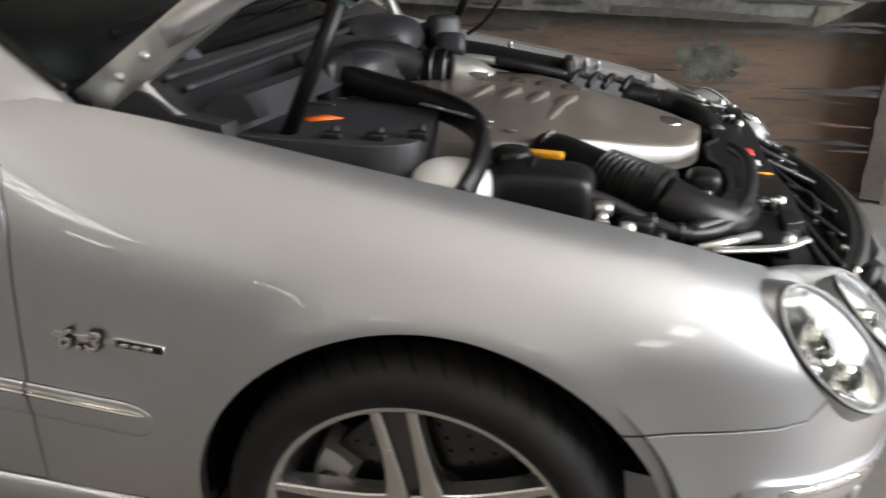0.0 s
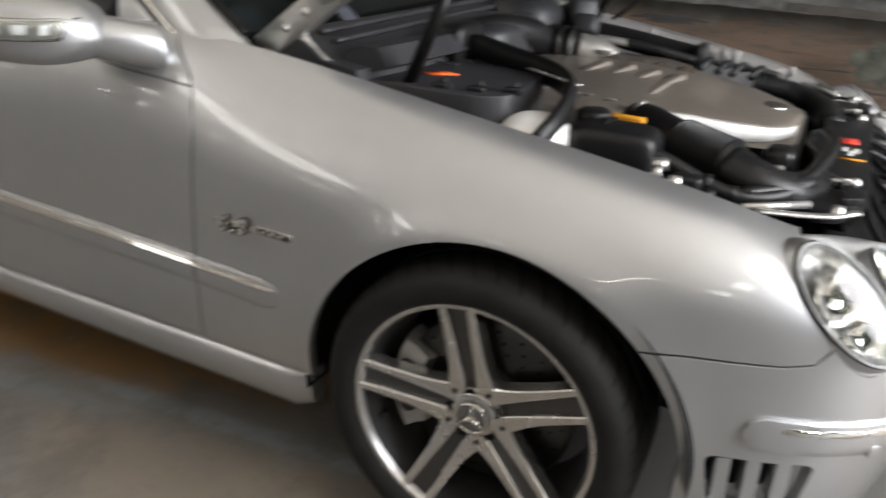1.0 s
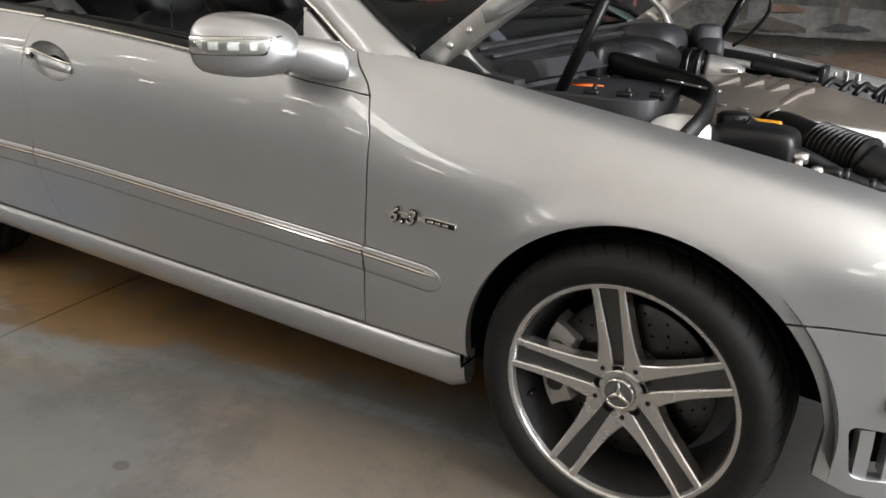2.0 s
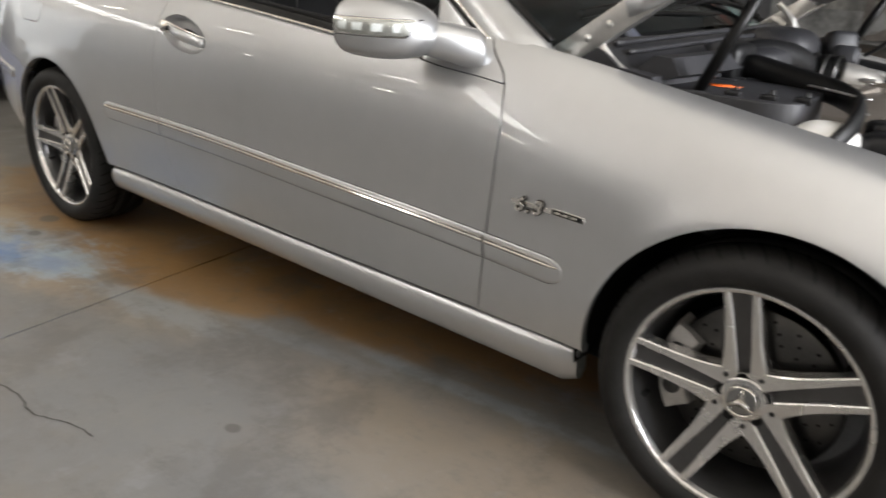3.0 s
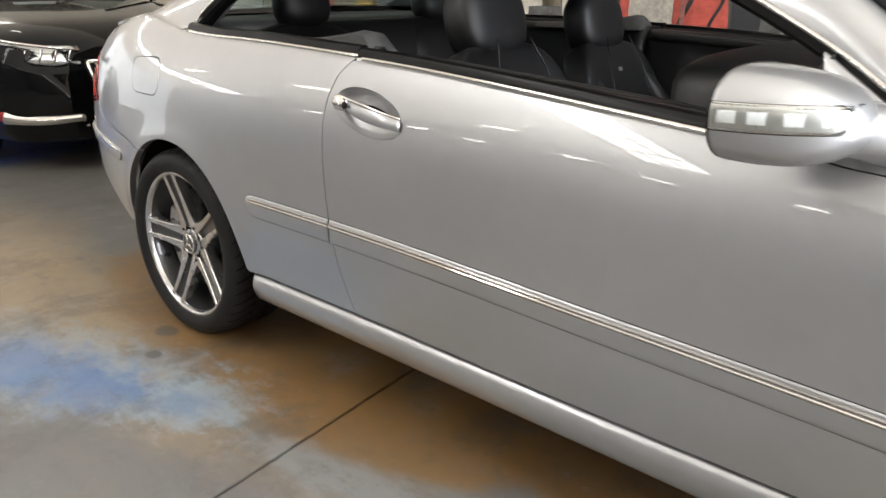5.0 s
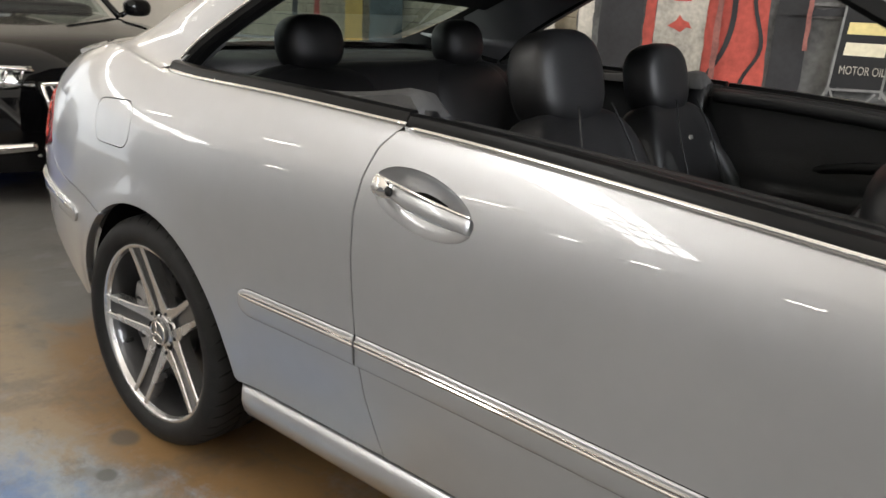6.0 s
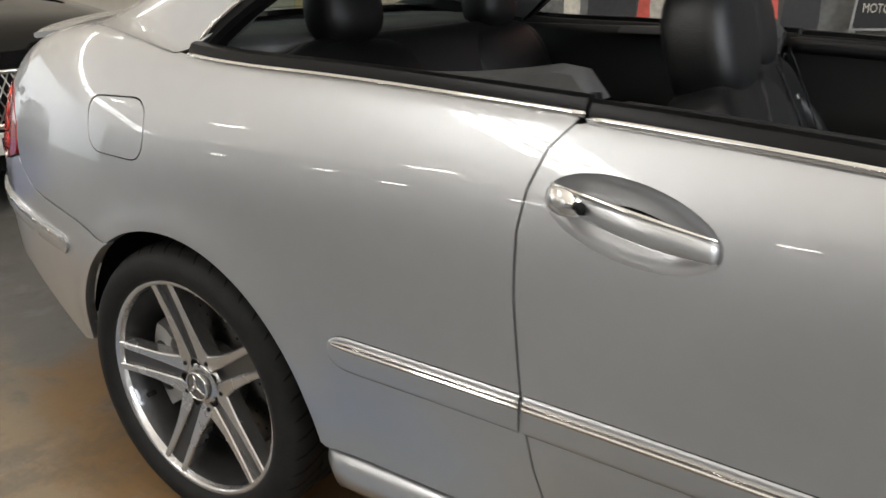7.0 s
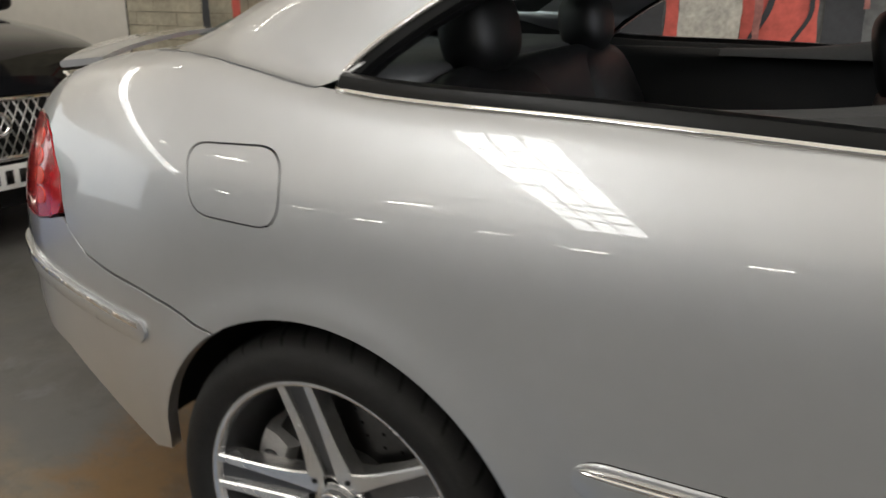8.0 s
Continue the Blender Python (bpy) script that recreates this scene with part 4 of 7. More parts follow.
for s in np.linspace(0.04, 0.93, 16):
    rings.append([tuple(hood_turn @ Vector((1.22 * s, 0.60 * f * (1 - 0.12 * s), -0.040 + 0.030 * (1 - f * f)))) for f in np.linspace(-1, 1, 13)])
part("bonnet_lining", lofted(rings, closed=False), GREYPLASTIC, hood, "dark insulation under the bonnet")
arm_turn = Matrix.Translation((-0.60, 0, 0.918)) @ Matrix.Rotation(radians(-35.5), 4, "Y")
for side in (-1, 1):
    b = box((0.42, 0.006, 0.056), (0, 0, 0), 0.002)
    bmesh.ops.transform(b, matrix=arm_turn @ Matrix.Translation((0.20, side * 0.658, -0.028)), verts=b.verts)
    arm = part("hinge_arm", b, ZINC, car, "zinc-grey bonnet hinge arm with bolts")
    b = box((0.40, 0.03, 0.005), (0, 0, 0), 0.002)
    bmesh.ops.transform(b, matrix=arm_turn @ Matrix.Translation((0.21, side * 0.645, -0.053)), verts=b.verts)
    part("arm_flange", b, ZINC, arm)
    for s in (0.075, 0.135, 0.21, 0.30):
        v, f = revolve([(0.0, -0.008), (0.006, -0.007), (0.0085, -0.002), (0.0085, 0.004)], 16, "y")
        if side > 0:
            v = [(x, -y, z) for x, y, z in v]
        m = arm_turn @ Matrix.Translation((s, side * 0.661, -0.027))
        part("hinge_bolt", ([tuple(m @ Vector(q)) for q in v], f), ZINC, arm)
    part("bonnet_hinge", tube([(-0.545, side * 0.648, 0.945), (-0.515, side * 0.645, 0.935), (-0.47, side * 0.645, 0.892), (-0.43, side * 0.645, 0.868), (-0.40, side * 0.645, 0.86)], 0.009, 20, 8, 1.8), ZINC, car, "curved metal bonnet hinge")
    y = side * 0.60
    top, bot = Vector((-0.160, y, 1.115)), Vector((-0.285, y, 0.835))
    part("gas_strut", tube([tuple(bot), tuple(bot.lerp(top, 0.8))], 0.013, straight=True, sides=16), SEAL, car, "black gas strut holding the bonnet")
    part("strut_rod", tube([tuple(bot.lerp(top, 0.78)), tuple(bot.lerp(top, 1.0))], 0.006, straight=True, sides=12), ZINC, car)
part("washer_hose", tube([(-0.20, 0.60, 1.07), (-0.14, 0.60, 1.06), (-0.12, 0.60, 0.98), (-0.17, 0.60, 0.90), (-0.22, 0.60, 0.86)], 0.006, 24, 8), HOSE, car)

# Wheels: the outer face looks to -y
def make_wheel(base_angle):
    w = new("wheel")
    w.parent = car
    tyre = revolve([(0.236, 0.010), (0.2395, -0.004), (0.246, -0.013), (0.262, -0.0185), (0.278, -0.017), (0.290, -0.010), (0.299, 0.001), (0.3055, 0.013), (0.3085, 0.030), (0.3092, 0.06), (0.3092, 0.075), (0.302, 0.076), (0.302, 0.084), (0.3092, 0.085),
                    (0.3092, 0.13), (0.302, 0.131), (0.302, 0.139), (0.3092, 0.14), (0.3085, 0.185), (0.299, 0.214), (0.27, 0.232), (0.236, 0.21)], 96)
    part("tyre", tyre, RUBBER, w, "low-profile black tyre")
    bm = bmesh.new()
    for k in range(44):
        a = 2 * math.pi * k / 44
        p = [(0.2955, -0.0040), (0.3000, 0.0020), (0.3060, 0.0125), (0.3091, 0.030), (0.3097, 0.074)]
        for i, ((r0, y0), (r1, y1)) in enumerate(zip(p, p[1:])):
            w0, w1 = (0.005, 0.016) if i == 0 else (0.016, 0.020)
            q = [bm.verts.new((r * math.cos(t), y, r * math.sin(t))) for r, y, t in ((r0, y0, a + 1.6 * y0), (r0, y0, a + w0 + 1.6 * y0), (r1, y1, a + w1 + 1.6 * y1), (r1, y1, a + 1.6 * y1))]
            bm.faces.new(q)
    tagged(part("tread_pattern", bm, WELL, w), kind="stuff")
    rim = part("rim", revolve([(0.2435, 0.006), (0.2425, 0.000), (0.238, -0.003), (0.231, -0.002), (0.228, 0.003), (0.2265, 0.010), (0.2245, 0.014)], 96), ALLOY, w, "five-spoke alloy rim with machined face")
    part("rim_barrel", revolve([(0.2245, 0.012), (0.217, 0.035), (0.210, 0.075), (0.206, 0.12), (0.212, 0.18), (0.225, 0.20)], 96), ALLOY_GREY, w)

    def spoke_part(w0, w1, y_off, depth, r0=0.052, r1=0.232, flare=0.0):
        """A bar along +x between tangential offsets; offsets are functions of the radius."""
        rings = []
        for r in np.linspace(r0, r1, 14):
            s = (r - r0) / (r1 - r0)
            face = 0.030 - 0.030 * s**1.3 + y_off
            a, b = w0(s), w1(s)
            c = 0.0025
            rings.append([(r, face + c, a), (r, face, a + c * np.sign(b - a)), (r, face, b - c * np.sign(b - a)), (r, face + c, b), (r, face + depth, b), (r, face + depth, a)])
        return lofted(rings)

    for k in range(5):
        m = Matrix.Rotation(-radians(base_angle + 72 * k), 4, "Y")
        put = lambda vf: ([tuple(m @ Vector(v)) for v in vf[0]], vf[1])
        for sg in (-1, 1):
            sharp(part("spoke", put(spoke_part(lambda s: sg * (0.010 + 0.0095 * s), lambda s: sg * (0.0335 + 0.022 * (1 - s) ** 4 + 0.001 * s), 0.0, 0.034, r0=0.036)), ALLOY, rim))
        sharp(part("spoke_channel", put(spoke_part(lambda s: -0.012 - 0.0095 * s, lambda s: 0.012 + 0.0095 * s, 0.010, 0.02, r0=0.040)), ALLOY_GREY, rim))
        a = radians(base_angle + 72 * k)
        part("bolt_recess", revolve([(0.0, 0.0295), (0.0105, 0.0295), (0.0118, 0.0262)], 14, "y", (0.0455 * math.cos(a), 0, 0.0455 * math.sin(a))), WELL, rim)
        a += radians(36)
        part("wheel_bolt", revolve([(0.0, 0.0265), (0.004, 0.0265), (0.0055, 0.029)], 12, "y", (0.058 * math.cos(a), 0, 0.058 * math.sin(a))), SEAL, rim)
    part("hub", revolve([(0.001, 0.026), (0.040, 0.0265), (0.047, 0.030), (0.056, 0.042), (0.058, 0.07)], 48), ALLOY, rim)
    cap = part("hub_cap", revolve([(0.001, 0.014), (0.024, 0.0155), (0.030, 0.018), (0.0335, 0.022), (0.0335, 0.03)], 36), CAP, rim, "grey hub cap with a raised emblem")
    for k in range(3):
        m = Matrix.Rotation(-radians(90 + 120 * k), 4, "Y")
        vf = lofted([[(r, y, z) for y, z in ((0.0145, -h), (0.0115, 0), (0.0145, h))] for r, h in ((0.0, 0.009), (0.012, 0.0065), (0.028, 0.0016))])
        part("cap_emblem", ([tuple(m @ Vector(v)) for v in vf[0]], vf[1]), CHROME, cap)
    part("cap_ring", revolve([(0.0285, 0.0165), (0.030, 0.0135), (0.0325, 0.0165), (0.033, 0.02)], 36), CHROME, cap)
    # valve
    a = radians(200)
    part("valve", revolve([(0.0, 0.028), (0.006, 0.030), (0.007, 0.05)], 10, "y", (0.212 * math.cos(a), 0, 0.212 * math.sin(a))), SEAL, rim)
    disc = part("brake_disc", revolve([(0.07, 0.085), (0.172, 0.085), (0.174, 0.087), (0.174, 0.112), (0.07, 0.112)], 64), STEEL, w, "drilled steel brake disc")
    bm = bmesh.new()
    for ring, r in enumerate((0.115, 0.135, 0.155)):
        for k in range(20):
            t = 2 * math.pi * (k + ring / 3) / 20
            c = [bm.verts.new((r * math.cos(t) + 0.0035 * math.cos(b), 0.0845, r * math.sin(t) + 0.0035 * math.sin(b))) for b in np.linspace(0, 2 * math.pi, 8, endpoint=False)]
            bm.faces.new(c)
    tagged(part("disc_drilling", bm, WELL, disc), kind="stuff")
    part("disc_bell", revolve([(0.001, 0.06), (0.07, 0.062), (0.078, 0.07), (0.080, 0.11)], 36), DARK_ALLOY, disc)
    rings = []
    for a in np.linspace(radians(148), radians(212), 14):
        f = min(1, 4 * min(a - radians(147), radians(213) - a))
        rings.append([(r * math.cos(a), y, r * math.sin(a)) for r, y in ((0.125, 0.075), (0.135, 0.060), (0.165, 0.056 + 0.01 * (1 - f)), (0.188, 0.062), (0.194, 0.085), (0.194, 0.13), (0.125, 0.13))])
    sharp(part("brake_caliper", lofted(rings), CALIPER, w, "silver-grey brake caliper"))
    for a in (165, 195):
        t = radians(a)
        part("caliper_piston", revolve([(0.0, 0.053), (0.016, 0.053), (0.019, 0.058), (0.019, 0.07)], 18, "y", (0.160 * math.cos(t), 0, 0.160 * math.sin(t))), DARK_ALLOY, w)
    return w


WHEEL_Z = 0.3092
front_wheel = make_wheel(99)
front_wheel.matrix_basis = pose(0, -0.853, WHEEL_Z, 0, 0, 1.4)
rear_wheel = copy_thing(front_wheel, pose(-2.715, -0.845, WHEEL_Z, 0, -5, 0))
copy_thing(front_wheel, pose(0, 0.853, WHEEL_Z, 0, 0, 181.4))
copy_thing(front_wheel, pose(-2.715, 0.845, WHEEL_Z, 0, 20, 180))

# Wheel housings
for side in (-1, 1):
    for cx, cz, r in (FRONT_ARCH, REAR_ARCH):
        rings = []
        for y in (0.862, 0.845 if cx > -1 else 0.80, 0.70, 0.55):
            rr = r + (0.001 if y > 0.85 else 0.022)
            rings.append([(cx + rr * math.cos(a), side * y, max(0.25, cz + rr * math.sin(a))) for a in np.linspace(radians(-8), radians(188 if cx > -1 else 168), 48)])
        rings.append([(cx + 0.3 * r * math.cos(a), side * 0.53, cz + 0.3 * r * math.sin(a)) for a in np.linspace(radians(-22), radians(202), 48)])
        part("wheel_housing", lofted(rings[1:], closed=False), WELL, car)
        part("axle_stub", revolve([(0.0, side * 0.5), (0.06, side * 0.5), (0.06, side * 0.74)], 20, "y", (cx, 0, WHEEL_Z)), DARK_ALLOY, car)
# Underbody
part("underbody", box((2.0, 1.40, 0.12), (-1.35, 0, 0.26), 0.02), WELL, car)
part("underbody", box((0.34, 0.8, 0.12), (0.40, 0, 0.28), 0.02), WELL, car)
part("underbody", box((0.62, 1.0, 0.22), (-3.38, 0, 0.40), 0.05), WELL, car)

# ---- cabin ----
part("cabin_floor", box((2.4, 1.4, 0.04), (-1.75, 0, 0.34), 0.01), LEATHER, car)
part("dashboard", blob((0.24, 0.66, 0.13), (-0.98, 0, 0.86), 0.4, 0.25, 40, 16), LEATHER, car, "black padded dashboard")
part("bulkhead", box((0.05, 1.36, 0.55), (-0.72, 0, 0.62), 0.01), WELL, car)
part("parcel_shelf", blob((0.30, 0.60, 0.035), (-3.00, 0, 0.965), 0.4, 0.3, 40, 8), LEATHER_GREY, car, "dark parcel shelf under the rear screen")
part("centre_console", blob((0.45, 0.11, 0.16), (-1.55, 0, 0.50), 0.35, 0.3), LEATHER, car)
for side in (-1, 1):
    rings = []
    for x in np.linspace(-0.78, -1.92, 26):
        y = shoulder(x)[1] - 0.06
        b = float(BELT_Z(x))
        rings.append([(x, side * (y - a), z) for a, z in ((0.0, b + 0.010), (0.05, b + 0.006), (0.075, b - 0.03), (0.080, 0.80), (0.10, 0.70), (0.135, 0.67), (0.10, 0.62), (0.09, 0.40), (0.0, 0.40))])
    part("door_trim", lofted(rings), LEATHER, car, "black leather door lining")
    # the roll's highlight is put in by its paler leather
    part("door_roll", tube([(x, side * (shoulder(x)[1] - 0.128), float(BELT_Z(x)) - 0.012) for x in np.linspace(-0.95, -1.905, 12)], 0.019, 30, 10), LEATHER_LIT, car, "padded roll along the door top")
    rings = []
    for x in np.linspace(-1.935, -2.85, 26):
        y = shoulder(x)[1] - 0.075
        rings.append([(x, side * (y - a), z) for a, z in ((0.0, 0.965), (0.03, 0.962), (0.06, 0.935), (0.075, 0.86), (0.10, 0.68), (0.09, 0.42), (0.0, 0.42))])
    part("rear_trim", lofted(rings), LEATHER, car)
    part("door_pull", tube([(-1.05, side * 0.655, 0.76), (-1.2, side * 0.63, 0.79), (-1.45, side * 0.635, 0.775), (-1.6, side * 0.66, 0.74)], 0.016, 20, 10), LEATHER, car)
    # raised grey cover where the belt guide folds
    rings = []
    for s in np.linspace(0, 1, 20):
        x = -2.40 + 0.46 * s
        h = 0.018 + 0.045 * s**2.2 * (1 if s < 0.92 else max(0, (1 - s) / 0.08) ** 0.5)
        y = shoulder(x)[1] - 0.055
        rings.append([(x, side * (y + a), 0.948 + b) for a, b in ((0.0, 0.0), (-0.004, h * 0.8), (-0.03, h), (-0.075, h * 0.85), (-0.10, 0.0))])
    sharp(part("guide_cover", lofted(rings), LEATHER_GREY, car, "grey plastic window guide cover"), 60)


def seat(y, x, group, passenger=True):
    st = new("seat")
    st.parent = car
    lean = Matrix.Rotation(radians(-22), 4, "Y")
    part("seat_cushion", blob((0.27, 0.25, 0.09), (x + 0.28, y, 0.50), 0.4, 0.35, 32, 14), LEATHER, st)
    def bolster(px, py, pz):
        return (px + 0.35 * (abs(py) / 0.25) ** 3 * 0.10, py * (1 - 0.22 * max(0, pz / 0.33) ** 2), pz)
    part("backrest", blob((0.075, 0.245, 0.320), (x - 0.02, y, 0.650), 0.42, 0.45, 40, 24, lean, bolster), LEATHER, st, "black leather backrest with bolsters")
    for dy in (-0.07, 0.07):
        part("headrest_post", tube([(x - 0.12, y + dy, 0.93), (x - 0.135, y + dy, 1.01)], 0.006, straight=True), CHROME, st)
    part("headrest", blob((0.060, 0.134, 0.106), (x - 0.142, y, 1.014), 0.6, 0.55, 36, 20, Matrix.Rotation(radians(-14), 4, "Y"), lambda a, b, c: (a + 0.15 * c * 0, b * (1 - 0.15 * (c / 0.1) ** 2), c)), LEATHER, st, "padded black headrest")
    if y > 0:
        part("seat_badge", box((0.004, 0.02, 0.012), (x + 0.012, y - 0.07, 0.878), 0.001, m=lean), ZINC, st)
    for sg in (-1, 1):
        part("side_bolster", blob((0.075, 0.045, 0.24), (x + 0.030, y + sg * 0.205, 0.640), 0.6, 0.7, 24, 18, lean, lambda a, b, c: (a - 0.10 * max(0, c) ** 2 / 0.24, b - sg * 0.06 * max(0, c / 0.24) ** 2, c)), LEATHER_LIT, st, "black leather side bolster in a paler, lit-looking tone")
    for dy in (-0.115, 0.115):
        part("seat_seam", tube([(x + 0.10, y + dy, 0.52), (x + 0.075, y + dy * 1.05, 0.68), (x + 0.005, y + dy * 0.95, 0.86), (x - 0.045, y + dy * 0.6, 0.975)], 0.0025, 20, 6), LEATHER, st)
    return st


seat(-0.36, -1.725, "front")
seat(0.36, -1.83, "front").location.z = -0.034
# Rear bench
part("rear_bench", blob((0.10, 0.60, 0.27), (-2.64, 0, 0.72), 0.35, 0.22, 48, 18, Matrix.Rotation(radians(-24), 4, "Y")), LEATHER, car, "black leather rear bench")
part("rear_cushion", blob((0.25, 0.58, 0.09), (-2.34, 0, 0.48), 0.4, 0.25, 40, 12), LEATHER, car)
for y in (-0.33, 0.33):
    part("rear_headrest", blob((0.060, 0.104, 0.078), (-2.695, y, 1.040), 0.75, 0.7, 32, 18, Matrix.Rotation(radians(-10), 4, "Y")), LEATHER, car, "black rear headrest")
    part("rear_backrest", blob((0.075, 0.23, 0.26), (-2.60, y, 0.73), 0.5, 0.5, 36, 18, Matrix.Rotation(radians(-24), 4, "Y")), LEATHER, car)
# Steering wheel, on the near side
sw = Matrix.Translation((-1.25, -0.36, 0.80)) @ Matrix.Rotation(radians(-65), 4, "Y")
v, f = revolve([(0.175, -0.014), (0.187, -0.008), (0.19, 0.0), (0.187, 0.008), (0.175, 0.014), (0.165, 0.006), (0.163, 0), (0.165, -0.006), (0.175, -0.014)], 48, "z")
steer = part("steering_wheel", ([tuple(sw @ Vector(q)) for q in v], f), LEATHER, car, "black leather steering wheel")
part("steering_boss", ([tuple(sw @ Vector(q)) for q in blob((0.07, 0.09, 0.03), (0, 0, -0.02), 0.6, 0.6)[0]], blob((0.07, 0.09, 0.03), (0, 0, -0.02), 0.6, 0.6)[1]), LEATHER, steer)
# Roof lining
rings = []
for b in SCR[30:64]:
    rings.append([(b[0], (b[1] + 0.02) * f, b[2] - 0.045 + 0.02 * (1 - f * f)) for f in np.linspace(-1, 1, 13)])
part("roof_lining", lofted(rings, closed=False), LEATHER, car, "black roof lining")
for side in (-1, 1):
    rings = []
    for a, b in zip(WIN[58:], SCR[58:]):
        rings.append([(p[0] - 0.0, side * (p[1] - 0.045), p[2] - 0.012) for p in (a, a + (b - a) * 0.5, b)])
    part("pillar_lining", lofted(rings, closed=False), LEATHER, car, "black pillar lining")

# ---- engine bay ----
for side in (-1, 1):
    rings = []
    for x in np.linspace(-0.62, 0.46, 30):
        p = shoulder(x)
        rings.append([(p[0], side * (p[1] + a), p[2] + b) for a, b in ((0.003, -0.003), (-0.010, -0.014), (-0.035, -0.018), (-0.045, -0.045), (-0.06, -0.05), (-0.075, -0.30))])
    part("inner_wing", lofted(rings, closed=False), PAINT if side > 0 else GREYPLASTIC, car, "inner wing flange")
part("bay_floor", box((1.25, 1.26, 0.04), (0.02, 0, 0.42), 0.01), WELL, car)
part("firewall", box((0.05, 1.34, 0.50), (-0.60, 0, 0.65), 0.01), WELL, car)
# Engine cover: wide at the back, narrowing and dropping to the front
cover_w = lambda x: float(np.interp(x, (-0.36, -0.31, 0.02, 0.085, 0.125, 0.28, 0.36, 0.395, 0.41), (0.30, 0.345, 0.352, 0.325, 0.262, 0.205, 0.150, 0.095, 0.04)))
cover_z = lambda x: float(np.interp(x, (-0.36, 0.0, 0.2, 0.41), (0.802, 0.802, 0.786, 0.756)))
rings = []
for x in np.linspace(-0.36, 0.41, 60):
    w, z = cover_w(x), cover_z(x)
    h = 0.022 * float(np.interp(x, (-0.36, -0.2, 0.17, 0.24), (0.3, 1, 1, 0.25)))
    half = [(w, z - 0.05), (w, z - 0.014), (w - 0.003, z - 0.005), (w - 0.012, z), (0.72 * w, z + 0.004), (0.56 * w, z + 0.006 + 0.25 * h), (0.40 * w, z + 0.008 + 0.85 * h), (0.2 * w, z + 0.008 + h), (0.0, z + 0.008 + h)]
    rings.append([(x, -y, c) for y, c in half] + [(x, y, c) for y, c in half[-2::-1]])
engine = sharp(part("engine_cover", lofted(rings), COVER, car, "brown-grey metallic engine cover"), 50)
for x in (-0.035, 0.025, 0.085, 0.145):
    for sg in (-1, 1):
        rib = []
        for q in np.linspace(0, 1, 12):
            y, dx = 0.045 + 0.165 * q, -0.055 * q
            z, h = cover_z(x) + 0.028 - 0.030 * q**1.4, 0.013 * (1 - q**4) + 0.002
            rib.append([(x + dx - 0.042, sg * y, z - 0.004), (x + dx - 0.030, sg * y, z + 0.002 + 0.5 * h), (x + dx - 0.006, sg * y, z + h), (x + dx + 0.001, sg * y, z + 0.85 * h), (x + dx + 0.005, sg * y, z - 0.006)])
        sharp(part("cover_rib", lofted(rib), COVER, engine), 45)
rings = []
for x in np.linspace(0.10, 0.404, 30):
    q = (x - 0.10) / 0.304
    y, z, h = -cover_w(x), cover_z(x), 0.008 + 0.028 * math.sin(math.pi * min(1, 0.12 + 0.8 * q)) ** 0.8
    rings.append([(x, y + 0.004, z - 0.003), (x, y - 0.004, z - 0.006), (x, y - 0.005, z - 0.006 - h), (x, y + 0.012, z - 0.008 - h)])
for sg in (1, -1):
    part("cover_edge", lofted([[(x, sg * y, z) for x, y, z in r] for r in rings]), COVER_EDGE, engine, "bright edge of the engine cover")
for x, y, w in ((-0.17, -0.275, 0.035), (-0.12, -0.278, 0.03), (-0.04, -0.282, 0.02), (-0.01, -0.284, 0.018), (0.04, -0.286, 0.02)):
    part("cover_lettering", box((w, 0.012, 0.003), (x, y, cover_z(x) + 0.006), 0.001), ZINC, engine)
part("cover_emblem", blob((0.040, 0.040, 0.006), (0.335, 0.0, 0.776), 0.6, 1), CHROME, engine)

# plenum and throttle pipe
part("throttle_pipe", tube([(-0.42, 0.06, 0.80), (-0.34, 0.05, 0.83), (-0.24, 0.06, 0.845), (-0.17, 0.075, 0.845)], 0.050, 20, 20), HOSE, car, "black intake pipe with steel clamps")
for x in (-0.225, -0.195, -0.165):
    part("pipe_clamp", revolve([(0.050, -0.005), (0.055, -0.005), (0.055, 0.005), (0.050, 0.005)], 28, "x", (x, 0.064, 0.845)), STEEL, car)
part("throttle_body", tube([(-0.16, 0.066, 0.845), (-0.11, 0.085, 0.835), (-0.08, 0.10, 0.815)], 0.040, 12, 18), RAWALLOY, car, "cast alloy throttle body")
part("throttle_lug", box((0.05, 0.012, 0.010), (-0.085, 0.05, 0.845), 0.003), ZINC, car)
part("coolant_pipe", tube([(-0.27, 0.22, 0.81), (-0.22, 0.27, 0.842), (-0.14, 0.29, 0.842), (-0.07, 0.31, 0.832)], 0.011, 24, 12), ZINC, car, "bright metal pipe")
part("coolant_hose", tube([(-0.09, 0.305, 0.836), (-0.02, 0.32, 0.826), (0.05, 0.345, 0.81), (0.09, 0.36, 0.80)], 0.012, 24, 12), HOSE, car)
part("far_duct", tube([(-0.38, 0.46, 0.84), (-0.2, 0.47, 0.83), (0.0, 0.46, 0.805), (0.08, 0.45, 0.795)], 0.040, 28, 16, 0.8), HOSE, car)
part("duct_flange", box((0.025, 0.09, 0.07), (0.09, 0.45, 0.797), 0.006), PLASTIC, car)
part("far_bellows", tube([(0.25, 0.43, 0.742), (0.30, 0.44, 0.735), (0.35, 0.44, 0.725)], 0.030, 60, 18, ribs=9, rib=0.006), HOSE, car)
part("far_intake", tube([(0.34, 0.44, 0.728), (0.40, 0.42, 0.715), (0.45, 0.34, 0.705), (0.47, 0.24, 0.69)], 0.034, 20, 16), HOSE, car)
